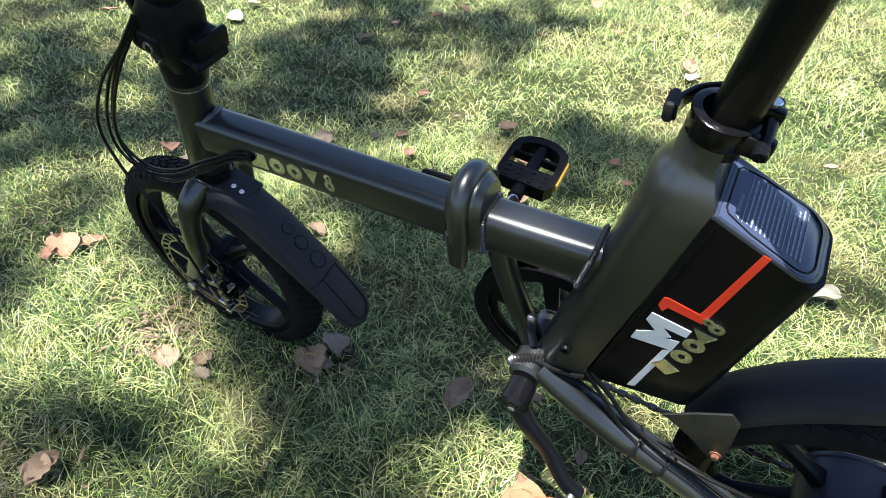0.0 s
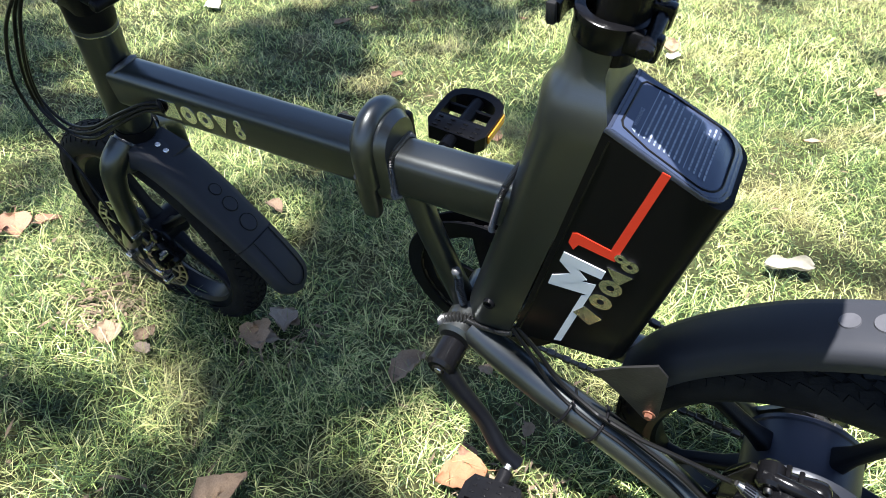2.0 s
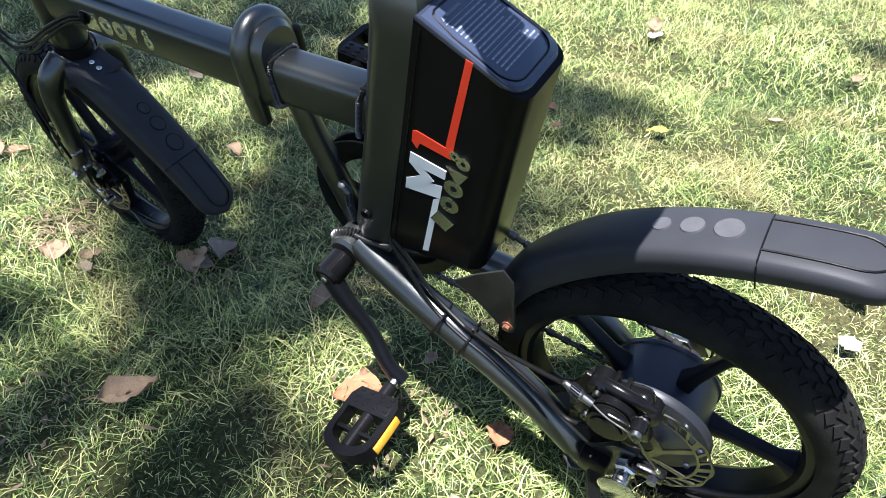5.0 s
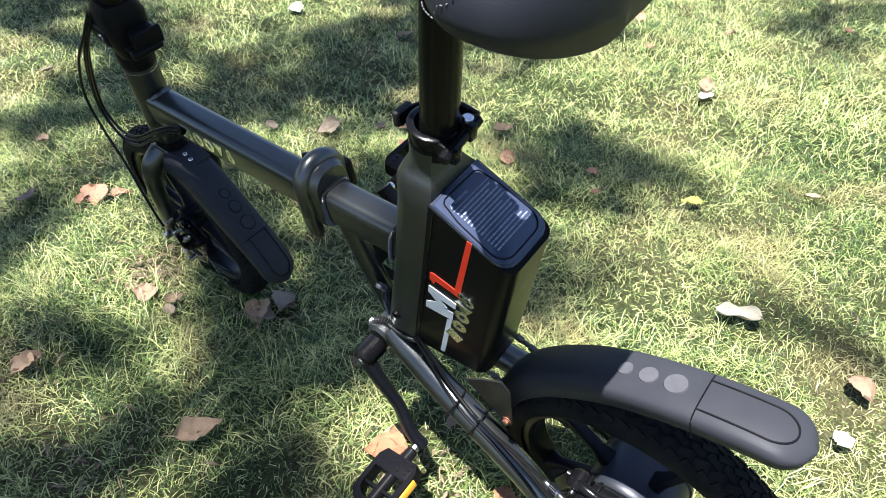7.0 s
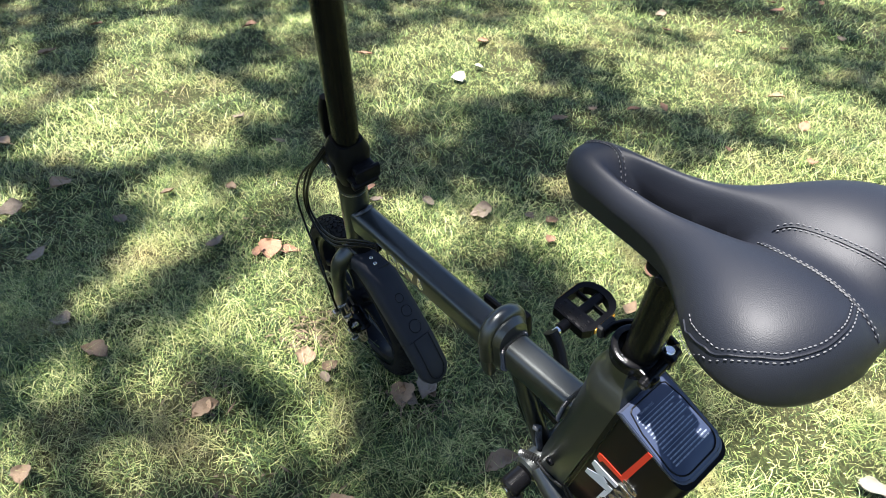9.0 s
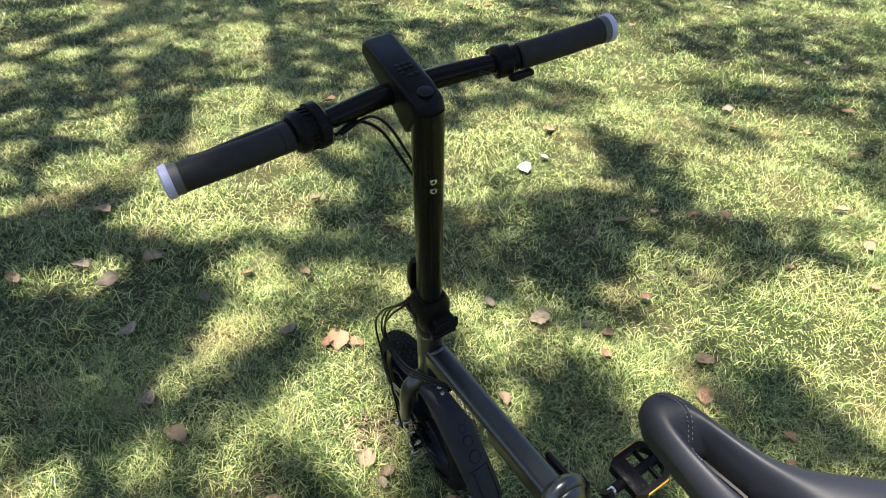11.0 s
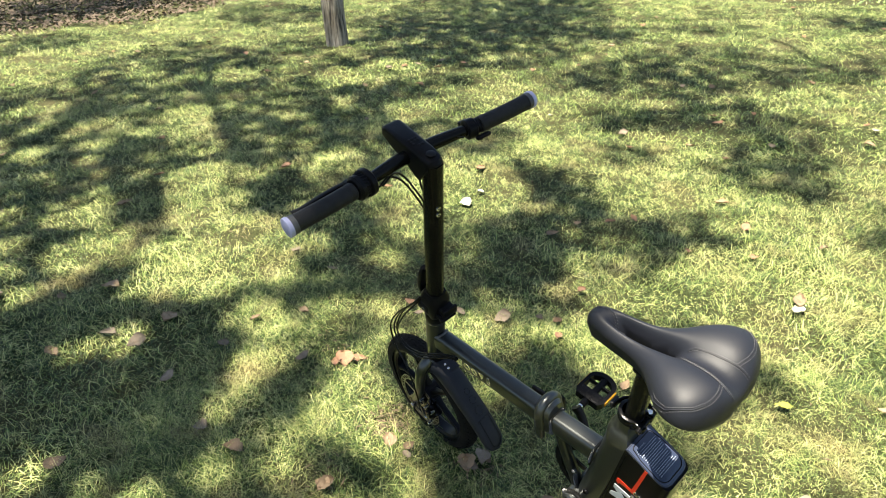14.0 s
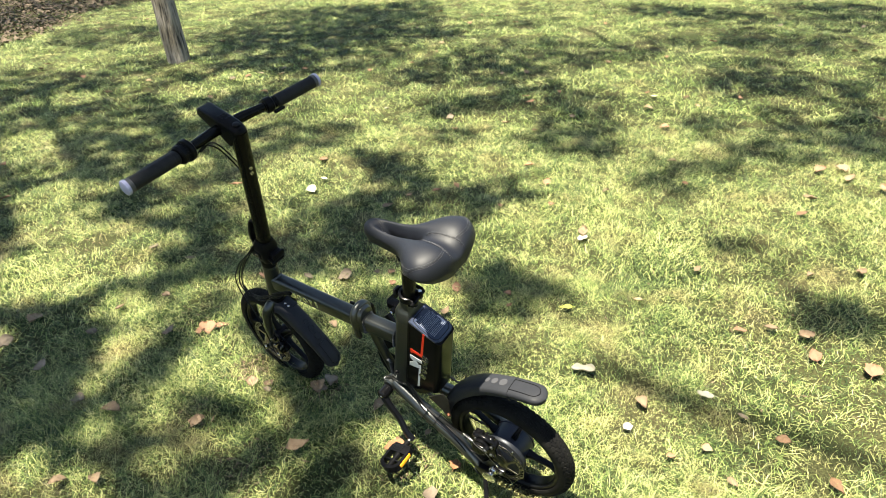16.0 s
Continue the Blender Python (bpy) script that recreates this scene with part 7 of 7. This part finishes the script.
def crumbs():
    """Broken bits of dry leaf and straw lying in the grass, thicker in a few worn spots."""
    rng = random.Random(9)
    spots = [(-0.47, 0.75, 0.045, 110), (-0.17, 0.69, 0.04, 30), (-0.56, 0.52, 0.04, 24), (0.16, 0.42, 0.06, 40), (-0.30, 0.36, 0.08, 40), (-0.75, 1.0, 0.1, 60), (-1.6, 1.6, 0.3, 120), (1.3, 1.1, 0.2, 70), (-2.6, 1.2, 0.3, 120), (-0.9, 3.4, 0.4, 110)]
    at = [(rng.gauss(x, r), rng.gauss(y, r)) for x, y, r, n in spots for _ in range(2 * n)]
    at += [(rng.uniform(-1.2, 1.6), rng.uniform(0.2, 2.0)) for _ in range(260)] + [(rng.uniform(-5, 4), rng.uniform(1.5, 8)) for _ in range(500)]
    verts, faces = [], []
    for x, y in at:
        s, a = rng.uniform(0.003, 0.007), rng.uniform(0, 6.28)
        thin = rng.choice((0.5, 0.14, 0.12))
        if thin < 0.3:
            s *= 2.2
        u, v = Vector((math.cos(a), math.sin(a), rng.uniform(-0.5, 0.5))) * s, Vector((-math.sin(a), math.cos(a), rng.uniform(-0.5, 0.5))) * s * thin
        p = Vector((x, y, height(x, y) + rng.uniform(0.006, 0.020)))
        i = len(verts)
        verts += [tuple(p - u), tuple(p + v + Vector((0, 0, 0.002))), tuple(p + u), tuple(p - v)]
        faces += [(i, i + 1, i + 3), (i + 1, i + 2, i + 3)]
    me = bpy.data.meshes.new("leaf_crumbs")
    me.from_pydata(verts, [], faces)
    me.materials.append(CRUMB)
    tagged(new("leaf_crumbs", me), "dry brown leaf crumbs and straw in the grass", "leaf crumbs", kind="stuff")


crumbs()


# ---- grass ----
def lumps(x, y, cell, seed):
    """Smooth random values between 0 and 1 over the lawn, in lumps about one cell wide."""
    table = np.random.default_rng(seed).random((256, 256))
    u, v = x / cell, y / cell
    i, j = np.floor(u).astype(int), np.floor(v).astype(int)
    f, g = u - i, v - j
    f, g = f * f * (3 - 2 * f), g * g * (3 - 2 * g)
    at = [table[(i + a) % 256, (j + c) % 256] for a, c in ((0, 0), (1, 0), (0, 1), (1, 1))]
    return (at[0] * (1 - f) + at[1] * f) * (1 - g) + (at[2] * (1 - f) + at[3] * f) * g


def grass():
    """Fine curling blades, dense and thin near the bicycle, fewer and broader far off and behind."""
    rng = np.random.default_rng(5)
    zones = [  # x0, x1, y0, y1, blades per square metre, length, width
        (-1.25, 1.1, 0.15, 1.45, 58000, 0.040, 0.00140),
        (-4.0, 2.6, 0.0, 3.4, 22000, 0.040, 0.0020),
        (-8.5, 6.0, 0.0, 9.0, 6000, 0.044, 0.0034),
        (-8.0, 7.0, -5.0, 9.0, 900, 0.052, 0.0080),
        (-16, 14, -11.0, 20.0, 150, 0.062, 0.0200),
    ]

    def open_lawn(x, y):
        """The stretch of lawn before and beside the bicycle, widening into the distance."""
        return (x > -1.6 - 1.55 * (y - 0.1)) & (x < 1.5 + 0.5 * y)
    all_v, all_f, base = [], [], 0
    for zi, (x0, x1, y0, y1, dens, ln, wd) in enumerate(zones):
        n = int((x1 - x0) * (y1 - y0) * dens)
        x, y = rng.uniform(x0, x1, n), rng.uniform(y0, y1, n)
        if zi:
            for k, (a0, a1, b0, b1) in enumerate([q[:4] for q in zones[:zi]]):
                keep = ~((x > a0) & (x < a1) & (y > b0) & (y < b1) & (open_lawn(x, y) | (k == 3)))
                x, y = x[keep], y[keep]
            if zi < 3:
                keep = open_lawn(x, y)
                x, y = x[keep], y[keep]
        # tufts: thicker and taller growth in patches
        tuft = np.clip(0.5 + 2.1 * (0.38 * (lumps(x, y, 0.17, 1) - 0.5) + 0.32 * (lumps(x, y, 0.055, 2) - 0.5) + 0.30 * (lumps(x, y, 0.024, 4) - 0.5)), 0, 1)
        big = lumps(x, y, 0.7, 3)
        keep = rng.random(len(x)) < 0.40 + 0.58 * tuft + 0.2 * big
        keep &= ~((x < -5.75 - 0.18 * np.sin(y * 1.7) - 0.9 * np.maximum(0, 5.4 - y)) & (rng.random(len(x)) > 0.06))
        for bx, by, br in ((-0.47, 0.76, 0.05), (-0.455, 0.83, 0.035), (-0.17, 0.70, 0.04), (-0.75, 1.0, 0.06), (-1.6, 1.6, 0.1)):          # worn spots
            keep &= ~(((x - bx) ** 2 + (y - by) ** 2 < br * br) & (rng.random(len(x)) > 0.25))
        x, y, tuft, big = x[keep], y[keep], tuft[keep], big[keep]
        n = len(x)
        z = np.array([height(a, b) for a, b in zip(x, y)]) if n < 400000 else np.full(n, -0.022)
        L = ln * (0.3 + 1.0 * rng.random(n)) * (0.30 + 1.08 * tuft + 0.25 * big)
        a = rng.uniform(0, 2 * np.pi, n) + 0.0
        d = np.stack((np.cos(a), np.sin(a)), 1)
        side = np.stack((-np.sin(a), np.cos(a)), 1)
        bend = rng.uniform(0.6, 3.1, n)
        w = wd * rng.uniform(0.6, 1.25, n)
        curl = rng.uniform(-1.3, 1.3, n)
        rows = []
        steps = ((0.0, 1.0), (0.55, 0.8), (1.0, 0.0))
        for t, k in steps:
            out = L * (np.sin(bend * t) * t)
            up = L * t * np.cos(bend * t * 0.9)
            px = x + d[:, 0] * out + side[:, 0] * curl * L * t * t
            py = y + d[:, 1] * out + side[:, 1] * curl * L * t * t
            pz = z + up
            if k:
                rows.append(np.stack((px - side[:, 0] * w * k / 2, py - side[:, 1] * w * k / 2, pz), 1))
                rows.append(np.stack((px + side[:, 0] * w * k / 2, py + side[:, 1] * w * k / 2, pz), 1))
            else:
                rows.append(np.stack((px, py, pz), 1))
        v = np.stack(rows, 1).reshape(-1, 3)
        i = base + np.arange(n)[:, None] * (2 * len(steps) - 1)
        quads = ((0, 1, 3), (0, 3, 2), (2, 3, 4))
        f = np.concatenate([i + np.array(q)[None, :] for q in quads], 1).reshape(-1, 3)
        all_v.append(v)
        all_f.append(f)
        base += len(v)
    for group, mat, label in (((0, 1), BLADE, "short curly green lawn grass with dry straw"), ((2, 3, 4), LAWN, "sunlit mown lawn grass in the distance")):
        v, f = np.concatenate([all_v[k] for k in group]).astype(np.float32), np.concatenate([all_f[k] for k in group]).astype(np.int32)
        f = f - f.min()
        me = bpy.data.meshes.new("grass")
        me.vertices.add(len(v))
        me.vertices.foreach_set("co", v.ravel())
        me.loops.add(len(f) * 3)
        me.loops.foreach_set("vertex_index", f.ravel())
        me.polygons.add(len(f))
        me.polygons.foreach_set("loop_start", np.arange(0, len(f) * 3, 3, dtype=np.int32))
        me.update(calc_edges=True)
        me.materials.append(mat)
        tagged(new("grass", me), label, "grass", kind="stuff")


grass()
